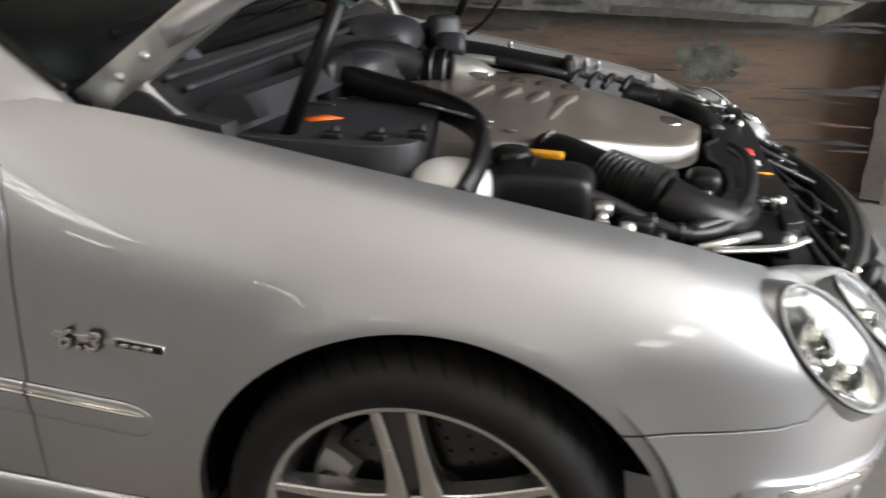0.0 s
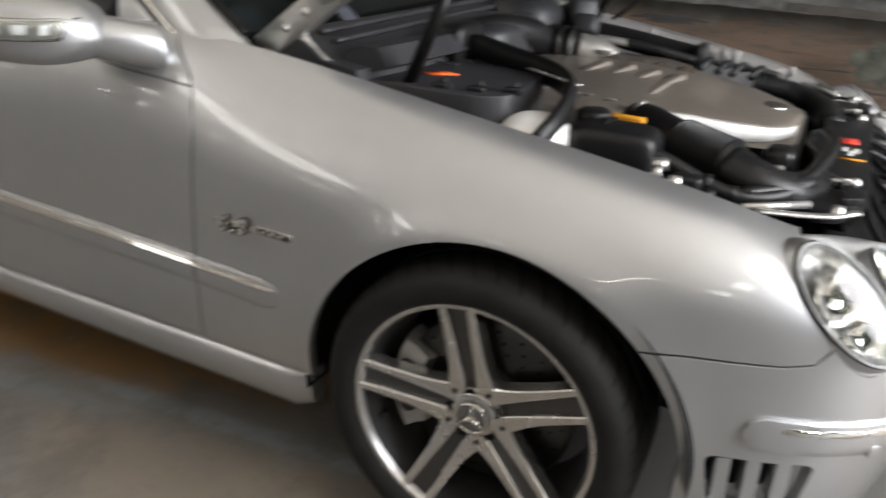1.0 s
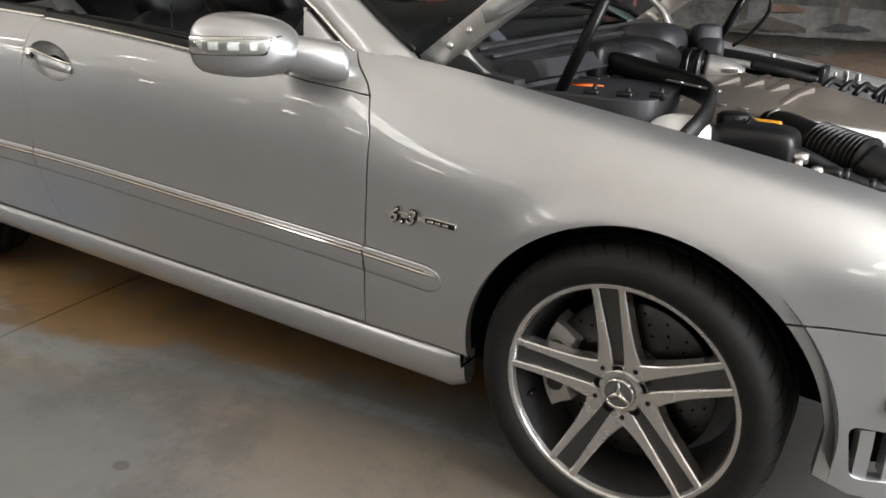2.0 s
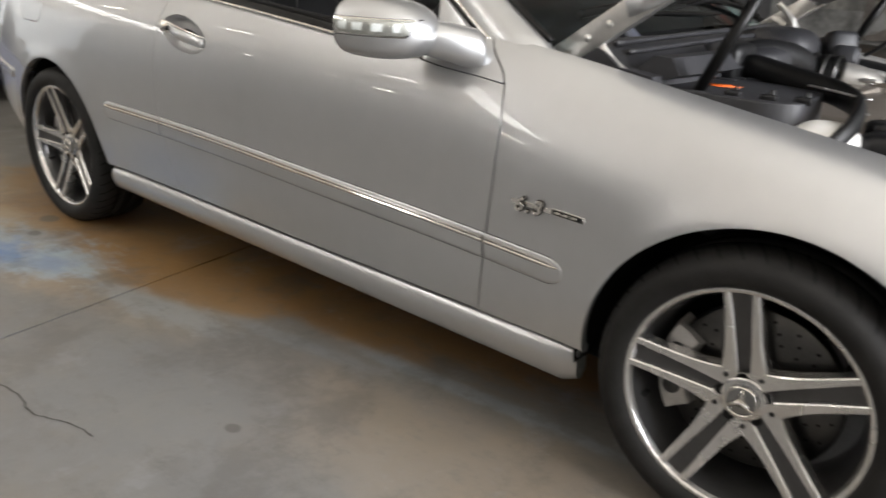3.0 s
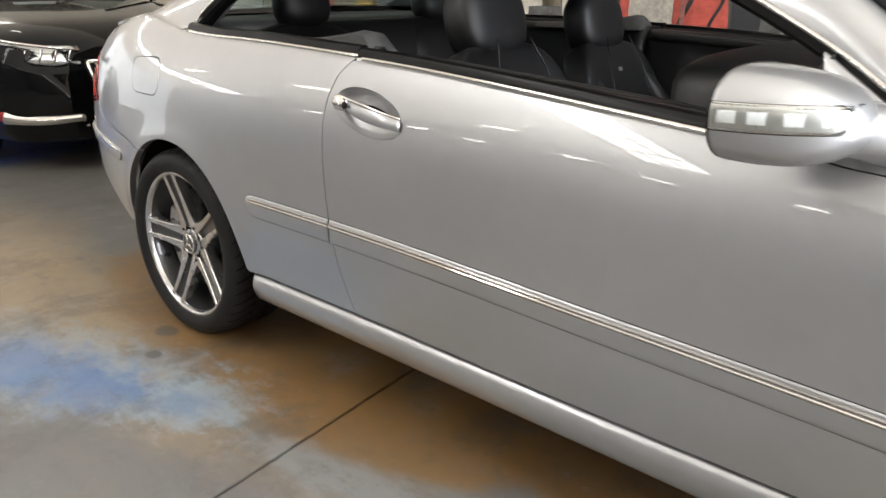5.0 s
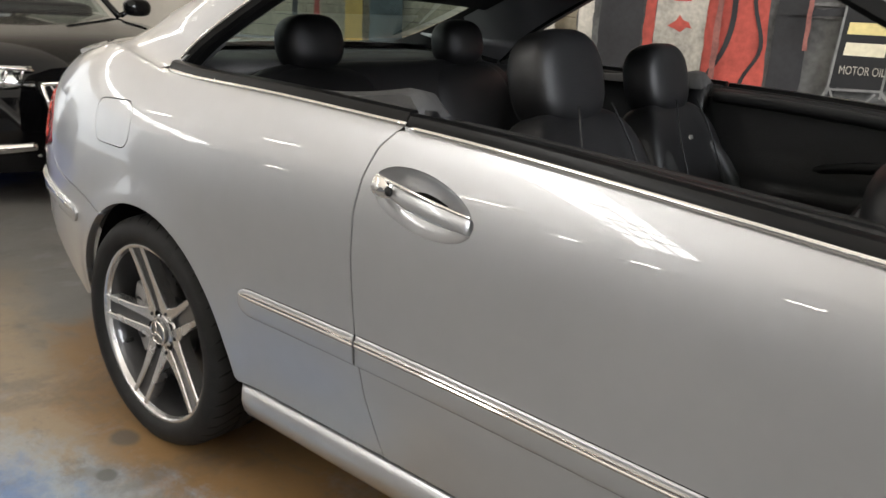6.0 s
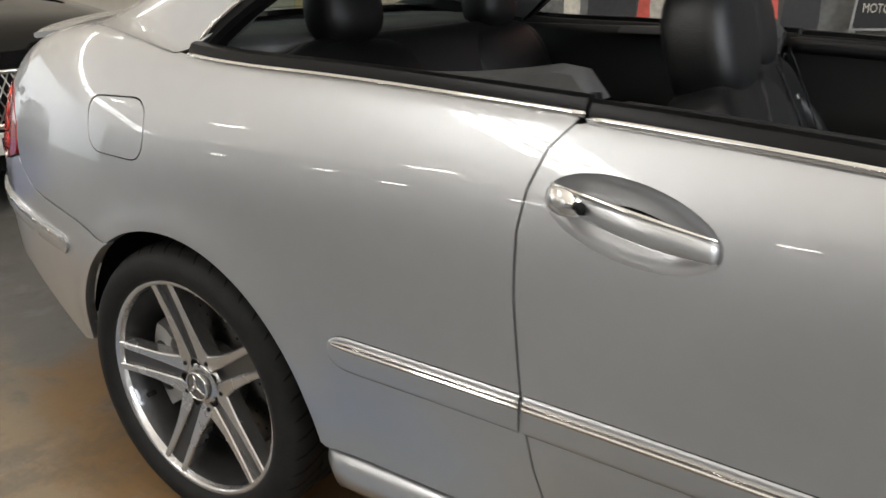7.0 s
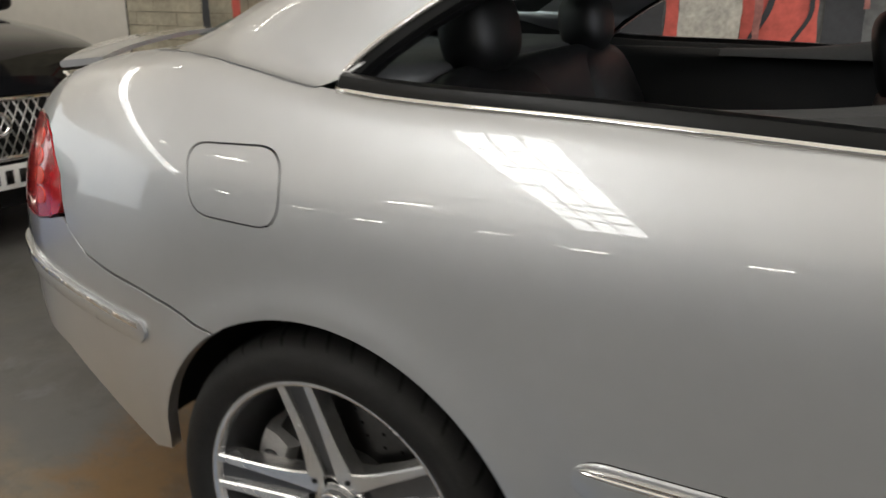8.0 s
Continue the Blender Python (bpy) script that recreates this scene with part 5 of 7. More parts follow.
for k, x in enumerate((0.10, 0.15, 0.19, 0.24)):
    part("harness", tube([(x, 0.40, 0.775 - 0.06 * x), (x + 0.02, 0.44, 0.80 - 0.06 * x), (x + 0.03, 0.49, 0.785 - 0.06 * x), (x + 0.06, 0.53, 0.77 - 0.06 * x)], 0.009, 14, 8), HOSE, car)
for x in (-0.10, 0.13, 0.165, 0.33):
    p = shoulder(x)
    part("wing_clip", box((0.016, 0.02, 0.026), (x, p[1] - 0.045, p[2] - 0.012), 0.004), ZINC, car)
    part("wing_clip", box((0.008, 0.012, 0.030), (x - 0.03, p[1] - 0.05, p[2] - 0.02), 0.003), ZINC, car)
# near-side intake: duct, bellows, mouth
part("intake_duct", tube([(0.105, -0.315, 0.768), (0.14, -0.335, 0.772), (0.18, -0.37, 0.768), (0.228, -0.408, 0.762)], 0.043, 20, 18), HOSE, car)
part("duct_clip", tube([(0.10, -0.355, 0.775), (0.108, -0.340, 0.803), (0.118, -0.31, 0.815)], 0.005, 12, 8), ZINC, car)
part("intake_bellows", tube([(0.224, -0.405, 0.762), (0.275, -0.437, 0.757), (0.322, -0.460, 0.752)], 0.043, 120, 24, ribs=10, rib=0.009), HOSE, car, "ribbed black intake bellows")
part("intake_duct", tube([(0.32, -0.460, 0.752), (0.37, -0.470, 0.735), (0.42, -0.44, 0.715), (0.455, -0.36, 0.700), (0.475, -0.28, 0.690)], lambda q: 0.047 - 0.006 * q, 24, 18, 0.85), HOSE, car)
part("hose", tube([(0.185, -0.56, 0.782), (0.23, -0.555, 0.768), (0.29, -0.55, 0.742), (0.35, -0.545, 0.725), (0.41, -0.50, 0.722), (0.46, -0.42, 0.735)], 0.014, 36, 12), HOSE, car)
part("hose", tube([(0.36, -0.54, 0.73), (0.44, -0.45, 0.735), (0.475, -0.33, 0.752), (0.485, -0.18, 0.755), (0.465, -0.08, 0.752)], 0.012, 28, 12), HOSE, car)
for x, y, z in ((0.30, -0.55, 0.742), (0.345, -0.545, 0.728)):
    part("hose_band", revolve([(0.0145, -0.006), (0.017, -0.006), (0.017, 0.006), (0.0145, 0.006)], 16, "x", (x, y, z - 0.002)), PLASTIC, car)
# coolant reservoir
res = part("coolant_reservoir", blob((0.085, 0.055, 0.065), (0.125, -0.545, 0.755), 0.4, 0.45, 36, 18), PLASTIC, car, "black coolant reservoir with a screw cap")
part("reservoir_rib", tube([(0.10, -0.60, 0.73), (0.105, -0.575, 0.80), (0.11, -0.54, 0.823), (0.112, -0.50, 0.815)], 0.005, 16, 8), PLASTIC, res)
part("reservoir_neck", blob((0.06, 0.05, 0.05), (0.050, -0.525, 0.752), 0.5, 0.5), PLASTIC, res)
part("reservoir_cap", revolve([(0.0, 0.830), (0.026, 0.830), (0.031, 0.826), (0.032, 0.808), (0.032, 0.80)], 28, "z", (0.07, -0.50, 0)), HOSE, res)
for k in range(10):
    a = 2 * math.pi * k / 10
    part("cap_grip", box((0.004, 0.008, 0.018), (0.07 + 0.032 * math.cos(a), -0.50 + 0.032 * math.sin(a), 0.816), 0.001), HOSE, res)
part("yellow_tab", box((0.075, 0.022, 0.012), (0.112, -0.425, 0.802), 0.003, m=Matrix.Rotation(radians(-4), 4, "Z")), YELLOW, car, "orange-yellow dipstick handle")
part("hose_clip", revolve([(0.0, -0.006), (0.014, -0.006), (0.014, 0.012), (0.0, 0.012)], 14, "z", (0.225, -0.610, 0.775)), ZINC, car)
for x, y, z, r in ((0.262, -0.655, 0.765, 0.011), (0.225, -0.625, 0.765, 0.008), (0.31, -0.60, 0.735, 0.013), (0.245, -0.62, 0.74, 0.02)):
    part("bay_bolt", revolve([(0.0, 0.012), (r * 0.8, 0.010), (r, 0.0), (r, -0.02)], 14, "z", (x, y, z)), ZINC if r < 0.012 else PLASTIC, car)
part("clip_bracket", prism([(0.215, -0.64), (0.235, -0.64), (0.228, -0.60), (0.222, -0.60)], 0.735, 0.77, bevel=0.002), ZINC, car)
part("sensor_block", box((0.05, 0.035, 0.03), (0.275, -0.615, 0.755), 0.008), PLASTIC, car)
# alternator bracket in front of the cover
part("alloy_bracket", box((0.11, 0.05, 0.045), (0.32, -0.395, 0.715), 0.008), RAWALLOY, car, "cast alloy engine bracket")
for x, y in ((0.295, -0.42), (0.35, -0.42), (0.385, -0.40), (0.40, -0.37)):
    part("bracket_stud", revolve([(0.0, 0.022), (0.008, 0.022), (0.011, 0.012), (0.011, -0.02)], 12, "z", (x, y, 0.72)), RAWALLOY, car)
part("idler", blob((0.03, 0.035, 0.035), (0.395, -0.33, 0.735), 0.5, 0.7), PLASTIC, car)
# battery / pollen box at the back
lid = prism(rounded([(-0.57, -0.62), (-0.12, -0.64), (-0.06, -0.60), (-0.08, -0.36), (-0.20, -0.28), (-0.57, -0.28)], 0.04, 5), 0.70, 0.855, bevel=0.018, seg=3)
sharp(part("filter_housing", lid, GREYPLASTIC, car, "dark plastic filter housing with an orange label"), 40)
part("warning_label", prism([(-0.315, -0.500), (-0.265, -0.470), (-0.225, -0.485), (-0.270, -0.520)], 0.8545, 0.8565, bevel=0), ORANGE, car, "orange warning label")
for x, y in ((-0.20, -0.61), (-0.13, -0.60), (-0.07, -0.57)):
    part("housing_clip", box((0.034, 0.018, 0.016), (x, y, 0.858), 0.004), PLASTIC, car)
    part("clip_pin", revolve([(0.0, 0.012), (0.005, 0.011), (0.006, 0.0)], 10, "z", (x + 0.004, y + 0.006, 0.864)), HOSE, car)
for k in range(2):
    part("housing_ridge", box((0.26 - 0.03 * k, 0.007, 0.008), (-0.40 + 0.012 * k, -0.34 - 0.055 * k, 0.856), 0.002), GREYPLASTIC, car)
part("rubber_seal", tube([(-0.30, -0.27, 0.86), (-0.27, -0.31, 0.885), (-0.17, -0.335, 0.872), (-0.07, -0.375, 0.860), (-0.005, -0.44, 0.85), (0.025, -0.53, 0.84), (0.03, -0.61, 0.815), (0.02, -0.66, 0.79)], 0.014, 44, 12, 2.0), HOSE, car, "black rubber bay seal")
part("duct_mouth", blob((0.035, 0.07, 0.05), (-0.32, -0.29, 0.885), 0.5, 0.5), HOSE, car)
for k in range(3):
    part("seal_clip", box((0.055, 0.008, 0.004), (-0.09 + 0.05 * k, -0.405 - 0.035 * k, 0.868), 0.001, m=Matrix.Rotation(radians(-33), 4, "Z")), ZINC, car)
part("strut_dome", blob((0.065, 0.065, 0.045), (-0.01, -0.595, 0.785), 0.8, 0.9), COVER_EDGE, car, "pale round suspension dome")
# scuttle and wiper tray
tray = []
for y in np.linspace(-0.66, 0.66, 34):
    c = 0.05 * (1 - (y / 0.66) ** 2)
    tray.append([(-0.575 + c * 0.4, y, 0.925), (-0.54 + c, y, 0.935), (-0.48 + c, y, 0.915), (-0.44 + c, y, 0.885), (-0.36 + c, y, 0.875), (-0.35 + c, y, 0.80), (-0.575, y, 0.80)])
sharp(part("scuttle", lofted(tray), GREYPLASTIC, car, "grey plastic scuttle panel"), 40)
tray = []
for y in np.linspace(-0.62, 0.2, 22):
    c = 0.05 * (1 - (y / 0.66) ** 2)
    tray.append([(-0.42 + c, y, 0.885), (-0.385 + c, y, 0.915), (-0.345 + c, y, 0.915), (-0.32 + c, y, 0.88), (-0.36 + c, y, 0.865)])
sharp(part("scuttle_rail", lofted(tray), GREYPLASTIC, car), 40)
for k, (x, z) in enumerate(((-0.505, 0.935), (-0.470, 0.920), (-0.425, 0.892))):
    part("scuttle_ridge", tube([(x + 0.02, -0.60, z - 0.006), (x + 0.045, -0.30, z + 0.002), (x + 0.052, 0.0, z + 0.004), (x + 0.04, 0.35, z)], 0.007, 30, 8), GREYPLASTIC, car)
folds = random.Random(5)
for k in range(7):
    part("sound_foam", blob((folds.uniform(0.03, 0.05), folds.uniform(0.03, 0.05), folds.uniform(0.025, 0.045)), (-0.40 + 0.035 * k, 0.27 + folds.uniform(-0.05, 0.05), 0.885 + folds.uniform(-0.015, 0.02)), 0.45, 0.5, 14, 8, Matrix.Rotation(folds.uniform(-0.8, 0.8), 4, "Z") @ Matrix.Rotation(folds.uniform(-0.5, 0.5), 4, "X")), GREYPLASTIC, car)
part("scuttle_post", tube([(-0.60, -0.40, 0.96), (-0.55, -0.42, 0.945), (-0.49, -0.44, 0.90), (-0.47, -0.445, 0.87)], 0.022, 16, 10, 0.5), mat("blue_grey_plastic", (0.055, 0.062, 0.085), 0.5), car)
part("retainer_clip", box((0.03, 0.03, 0.02), (-0.42, -0.585, 0.868), 0.004), ZINC, car)
part("retainer_clip", box((0.02, 0.02, 0.03), (-0.385, -0.58, 0.866), 0.006), HOSE, car)
wip = part("wiper_arm", tube([(-0.60, 0.30, 0.965), (-0.585, 0.10, 0.97), (-0.60, -0.15, 0.975), (-0.62, -0.40, 0.968)], 0.009, 24, 8, 0.8), SEAL, car, "black windscreen wiper")
part("wiper_blade", tube([(-0.66, 0.20, 1.005), (-0.645, -0.05, 1.002), (-0.65, -0.30, 0.990), (-0.655, -0.48, 0.975)], 0.006, 24, 8, 2.0), SEAL, wip)
part("wiper_arm", tube([(-0.58, 0.60, 0.955), (-0.62, 0.45, 0.99), (-0.64, 0.20, 1.0), (-0.64, 0.0, 0.995)], 0.009, 24, 8, 0.8), SEAL, car)
part("brake_servo", blob((0.10, 0.11, 0.09), (-0.36, 0.20, 0.86), 0.6, 0.7), GREYPLASTIC, car)
part("plenum", blob((0.12, 0.16, 0.055), (-0.36, -0.08, 0.87), 0.5, 0.5), GREYPLASTIC, car, "grey plastic plenum cover")
part("plenum_duct", tube([(-0.36, -0.22, 0.88), (-0.30, -0.14, 0.90), (-0.25, -0.02, 0.88), (-0.25, 0.05, 0.85)], 0.038, 20, 14), HOSE, car)
part("far_hinge_plate", tube([(-0.52, 0.62, 1.0), (-0.47, 0.63, 0.95), (-0.42, 0.62, 0.88), (-0.33, 0.60, 0.86)], 0.022, 16, 8, 0.5), ZINC, car)
# front crossmember: a flat black plate with labels, latch and hoses
half = [(0.432, 0.0), (0.468, -0.205), (0.440, -0.373), (0.422, -0.455), (0.470, -0.515), (0.520, -0.500), (0.560, -0.400), (0.566, -0.25), (0.556, 0.0)]
plate = rounded(half + [(x, -y) for x, y in half[-2:0:-1]], 0.02, 4)
cross = part("crossmember", prism(plate, 0.690, 0.711, bevel=0.004), PLASTIC, car, "black front crossmember with labels")
sharp(cross, 40)
part("crossmember_rim", tube([(0.436, y, 0.715) if abs(y) < 0.1 else (0.462 - 0.04 * max(0, abs(y) - 0.2) * 4, y, 0.713) for y in np.linspace(-0.40, 0.40, 15)], 0.006, 40, 8), HOSE, cross)
part("red_label", box((0.042, 0.05, 0.002), (0.512, 0.035, 0.7125), 0), REDLABEL, cross, "red warning label")
for k, (x, y, c) in enumerate(((0.508, -0.045, WHITE), (0.530, -0.05, WHITE), (0.520, -0.075, WHITE), (0.523, -0.125, YELLOW))):
    part("label_bar", box((0.010 if k < 3 else 0.05, 0.035 if k < 3 else 0.010, 0.002), (x, y, 0.7125), 0, m=None), c, cross)
part("radiator", box((0.05, 1.0, 0.30), (0.52, 0, 0.52), 0.01), WELL, car)
part("fan_shroud", box((0.05, 0.9, 0.24), (0.47, 0, 0.56), 0.03), WELL, car)
slope = []
for y in np.linspace(-0.47, 0.47, 24):
    d = 0.11 * (y / 0.47) ** 2
    slope.append([(0.555 - 0.3 * d, y, 0.690), (0.60 - 0.5 * d, y, 0.635), (0.69 - d, y, 0.585), (0.69 - d, y, 0.55), (0.555 - 0.3 * d, y, 0.60)])
part("grille_well", lofted(slope), WELL, car, "dark opening behind the grille")
for sg in (-1, 1):
    for y0, y1 in ((0.02, 0.10), (0.13, 0.24), (0.25, 0.40), (0.36, 0.47)):
        part("grille_brace", tube([(0.558, sg * y0, 0.700), (0.61 - 0.1 * y0, sg * (y0 + y1) / 2, 0.672), (0.690 - 0.16 * y1 * y1 * 2, sg * y1, 0.632)], 0.006, 16, 8, 1.2), PLASTIC, car)
    part("horn_bracket", tube([(0.59, sg * 0.06, 0.672), (0.635, sg * 0.08, 0.662), (0.64, sg * 0.15, 0.65), (0.60, sg * 0.19, 0.655)], 0.007, 20, 8), HOSE, car)
    for k in range(6):
        part("grille_clip", box((0.012, 0.014, 0.010), (0.585 + 0.014 * k, sg * (0.06 + 0.05 * k), 0.668 - 0.006 * k), 0.002), ZINC if k % 2 else PLASTIC, car)
    part("latch_bar", tube([(0.466, sg * 0.513, 0.722), (0.369, sg * 0.607, 0.728)], 0.0075, straight=True, sides=8), ZINC, car)
    part("lamp_bracket", tube([(0.545, sg * 0.492, 0.716), (0.495, sg * 0.542, 0.716), (0.391, sg * 0.597, 0.722)], 0.009, 16, 8, 0.5), ZINC, car, "bright metal lamp bracket")
    part("bracket_bolt", revolve([(0.0, 0.014), (0.009, 0.013), (0.011, 0.0)], 12, "z", (0.512, sg * 0.515, 0.716)), ZINC, car)
    part("latch_cover", prism(rounded([(0.515, sg * 0.455), (0.553, sg * 0.43), (0.553, sg * 0.37), (0.520, sg * 0.37)], 0.01, 4), 0.708, 0.724, bevel=0.004), PLASTIC, car)
    part("latch_well", revolve([(0.0, 0.712), (0.038, 0.7125), (0.042, 0.716), (0.045, 0.711)], 24, "z", (0.490, sg * 0.335, 0)), WELL, car)
    for k in range(10):
        a, r = k * 2.4, 0.010 + 0.0026 * k
        part("connector", box((0.016, 0.010, 0.014), (0.490 + r * math.cos(a), sg * 0.335 + 1.3 * r * math.sin(a), 0.718), 0.003, m=Matrix.Rotation(a, 4, "Z")), ZINC if k % 4 == 0 else HOSE, car)
    part("latch_bolt", revolve([(0.0, 0.020), (0.010, 0.018), (0.012, 0.0)], 14, "z", (0.447, sg * 0.40, 0.711)), ZINC, car)
    part("latch_bolt", revolve([(0.0, 0.012), (0.008, 0.010), (0.010, 0.0)], 14, "z", (0.535, sg * 0.30, 0.711)), ZINC, car)
    # upright end of the grille opening
    post = [[(0.700 + dx, sg * (0.36 + dy), z) for dx, dy in ((-0.035, 0.03), (-0.005, -0.01), (0.004, 0.02), (-0.03, 0.06))] for z in (0.56, 0.60, 0.64)]
    part("grille_post", lofted(post), PLASTIC, car)
# grille bar with a chrome lip
gr, lip = [], []
for y in np.linspace(-0.41, 0.41, 30):
    x = 0.745 - 0.16 * (y / 0.41) ** 2 * 0.55
    gr.append([(x - 0.030, y, 0.640), (x - 0.012, y, 0.638), (x - 0.004, y, 0.585), (x - 0.02, y, 0.575), (x - 0.05, y, 0.62)])
    lip.append([(x - 0.012, y, 0.643), (x + 0.004, y, 0.634), (x + 0.008, y, 0.610), (x + 0.001, y, 0.600), (x - 0.008, y, 0.62)])
sharp(part("grille_surround", lofted(gr), PLASTIC, car, "black grille surround"), 30)
part("grille_trim", lofted(lip), CHROME, car, "chrome grille trim")

# ---- the hall ----
def mural_material():
    """Painted strata: brown below, weathered grey boards above."""
    m = mat("mural_strata", (0.16, 0.13, 0.11), 0.7, 0, 0.0, bump=0.3, bscale=25)
    nt = m.node_tree
    n, link = nt.nodes, nt.links.new
    b = n["Principled BSDF"]
    tc = n.new("ShaderNodeTexCoord")
    cols = []
    for scale, stretch, stops in ((1.8, (1.1, 1, 6.5), ((0.30, (0.035, 0.03, 0.028)), (0.42, (0.10, 0.075, 0.058)), (0.52, (0.145, 0.095, 0.064)), (0.60, (0.085, 0.070, 0.058)), (0.74, (0.125, 0.108, 0.092)))),
                                  (2.6, (2.2, 1, 1.6), ((0.32, (0.022, 0.022, 0.021)), (0.46, (0.055, 0.053, 0.048)), (0.58, (0.095, 0.093, 0.083)), (0.72, (0.17, 0.165, 0.15))))):
        mp, t, r = n.new("ShaderNodeMapping"), n.new("ShaderNodeTexNoise"), n.new("ShaderNodeValToRGB")
        mp.inputs["Scale"].default_value = stretch
        t.inputs["Scale"].default_value, t.inputs["Detail"].default_value, t.inputs["Roughness"].default_value, t.inputs["Distortion"].default_value = scale, 10, 0.72, 0.4
        e = r.color_ramp.elements
        e[0].position, e[0].color = stops[0][0], (*stops[0][1], 1)
        e[1].position, e[1].color = stops[-1][0], (*stops[-1][1], 1)
        for p, c in stops[1:-1]:
            x = e.new(p)
            x.color = (*c, 1)
        link(tc.outputs["Object"], mp.inputs["Vector"]), link(mp.outputs["Vector"], t.inputs["Vector"]), link(t.outputs["Fac"], r.inputs["Fac"])
        cols.append((t.outputs["Fac"], r.outputs["Color"]))
    sep, add, mr, mx = n.new("ShaderNodeSeparateXYZ"), n.new("ShaderNodeMath"), n.new("ShaderNodeMapRange"), n.new("ShaderNodeMix")
    mx.data_type = "RGBA"
    add.operation = "MULTIPLY_ADD"
    link(tc.outputs["Object"], sep.inputs[0]), link(cols[1][0], add.inputs[0]), link(sep.outputs["Z"], add.inputs[2])
    add.inputs[1].default_value = 0.35
    mr.inputs["From Min"].default_value, mr.inputs["From Max"].default_value = 0.84, 0.94
    link(add.outputs[0], mr.inputs["Value"]), link(mr.outputs["Result"], mx.inputs[0]), link(cols[0][1], mx.inputs[6]), link(cols[1][1], mx.inputs[7])
    link(mx.outputs[2], b.inputs["Base Color"])
    return m


def floor_material():
    m = bpy.data.materials.new("worn_painted_concrete")
    m.use_nodes = True
    nt = m.node_tree
    n, link = nt.nodes, nt.links.new
    b = n["Principled BSDF"]
    tc = n.new("ShaderNodeTexCoord")

    def noise_at(scale, detail=6, rough=0.6, stretch=None):
        t = n.new("ShaderNodeTexNoise")
        t.inputs["Scale"].default_value, t.inputs["Detail"].default_value, t.inputs["Roughness"].default_value = scale, detail, rough
        if stretch:
            mp = n.new("ShaderNodeMapping")
            mp.inputs["Scale"].default_value = stretch
            link(tc.outputs["Object"], mp.inputs["Vector"]), link(mp.outputs["Vector"], t.inputs["Vector"])
        else:
            link(tc.outputs["Object"], t.inputs["Vector"])
        return t.outputs["Fac"]

    def math_of(op, a, c, clamp=False):
        x = n.new("ShaderNodeMath")
        x.operation, x.use_clamp = op, clamp
        for k, v in enumerate((a, c)):
            if isinstance(v, (int, float)):
                x.inputs[k].default_value = v
            else:
                link(v, x.inputs[k])
        return x.outputs[0]

    def patch(cx, cy, rx, ry, turn, soft=0.3, rag=1.3, scale=3.0):
        """1 inside a ragged ellipse of worn paint or stain, 0 outside."""
        mp = n.new("ShaderNodeMapping")
        mp.vector_type = "TEXTURE"
        mp.inputs["Location"].default_value, mp.inputs["Rotation"].default_value, mp.inputs["Scale"].default_value = (cx, cy, 0), (0, 0, radians(turn)), (rx, ry, 1)
        ln = n.new("ShaderNodeVectorMath")
        ln.operation = "LENGTH"
        link(tc.outputs["Object"], mp.inputs["Vector"]), link(mp.outputs["Vector"], ln.inputs[0])
        d = math_of("ADD", ln.outputs["Value"], math_of("MULTIPLY", math_of("SUBTRACT", noise_at(scale, 12, 0.74, (1.0, 1.6, 1.0)), 0.5), rag * 2))
        mr = n.new("ShaderNodeMapRange")
        mr.interpolation_type = "SMOOTHSTEP"
        mr.inputs["From Min"].default_value, mr.inputs["From Max"].default_value = 1 - soft / 2, 1 + soft / 2
        mr.inputs["To Min"].default_value, mr.inputs["To Max"].default_value = 1, 0
        link(d, mr.inputs["Value"])
        return mr.outputs["Result"]

    def mix(fac, a, c):
        x = n.new("ShaderNodeMix")
        x.data_type = "RGBA"
        link(fac, x.inputs[0])
        for k, v in ((6, a), (7, c)):
            if isinstance(v, tuple):
                x.inputs[k].default_value = (*v, 1)
            else:
                link(v, x.inputs[k])
        return x.outputs[2]

    def over(v, lo, hi):
        """0 below lo, 1 above hi, smooth between."""
        mr = n.new("ShaderNodeMapRange")
        mr.interpolation_type = "SMOOTHSTEP"
        mr.inputs["From Min"].default_value, mr.inputs["From Max"].default_value = lo, hi
        link(v, mr.inputs["Value"])
        return mr.outputs["Result"]

    grey = mix(noise_at(1.2, 8), (0.105, 0.102, 0.098), (0.185, 0.178, 0.167))
    grey = mix(math_of("MULTIPLY", over(noise_at(3.2, 10, 0.7), 0.42, 0.72), 0.45), grey, (0.19, 0.165, 0.125))
    grey = mix(math_of("MULTIPLY", noise_at(9, 8, 0.75), 0.4), grey, (0.10, 0.10, 0.10))
    tan = mix(noise_at(2.5, 9, 0.65), (0.20, 0.140, 0.078), (0.34, 0.255, 0.155))
    brown = mix(noise_at(3.5, 8), (0.125, 0.066, 0.023), (0.27, 0.158, 0.058))
    col = grey
    for cx, cy, rx, ry, turn, w in ((-3.55, -1.12, 1.35, 0.36, 8, 0.8), (-4.4, -1.0, 0.8, 0.4, 0, 0.5), (-2.2, -1.05, 0.7, 0.22, 10, 0.4), (-0.3, -1.05, 0.8, 0.25, 0, 0.3), (1.7, 0.55, 0.9, 0.55, 15, 0.75), (1.5, -0.5, 0.6, 0.35, 0, 0.5)):
        col = mix(math_of("MULTIPLY", patch(cx, cy, rx, ry, turn, 0.9, 0.9), w), col, tan)
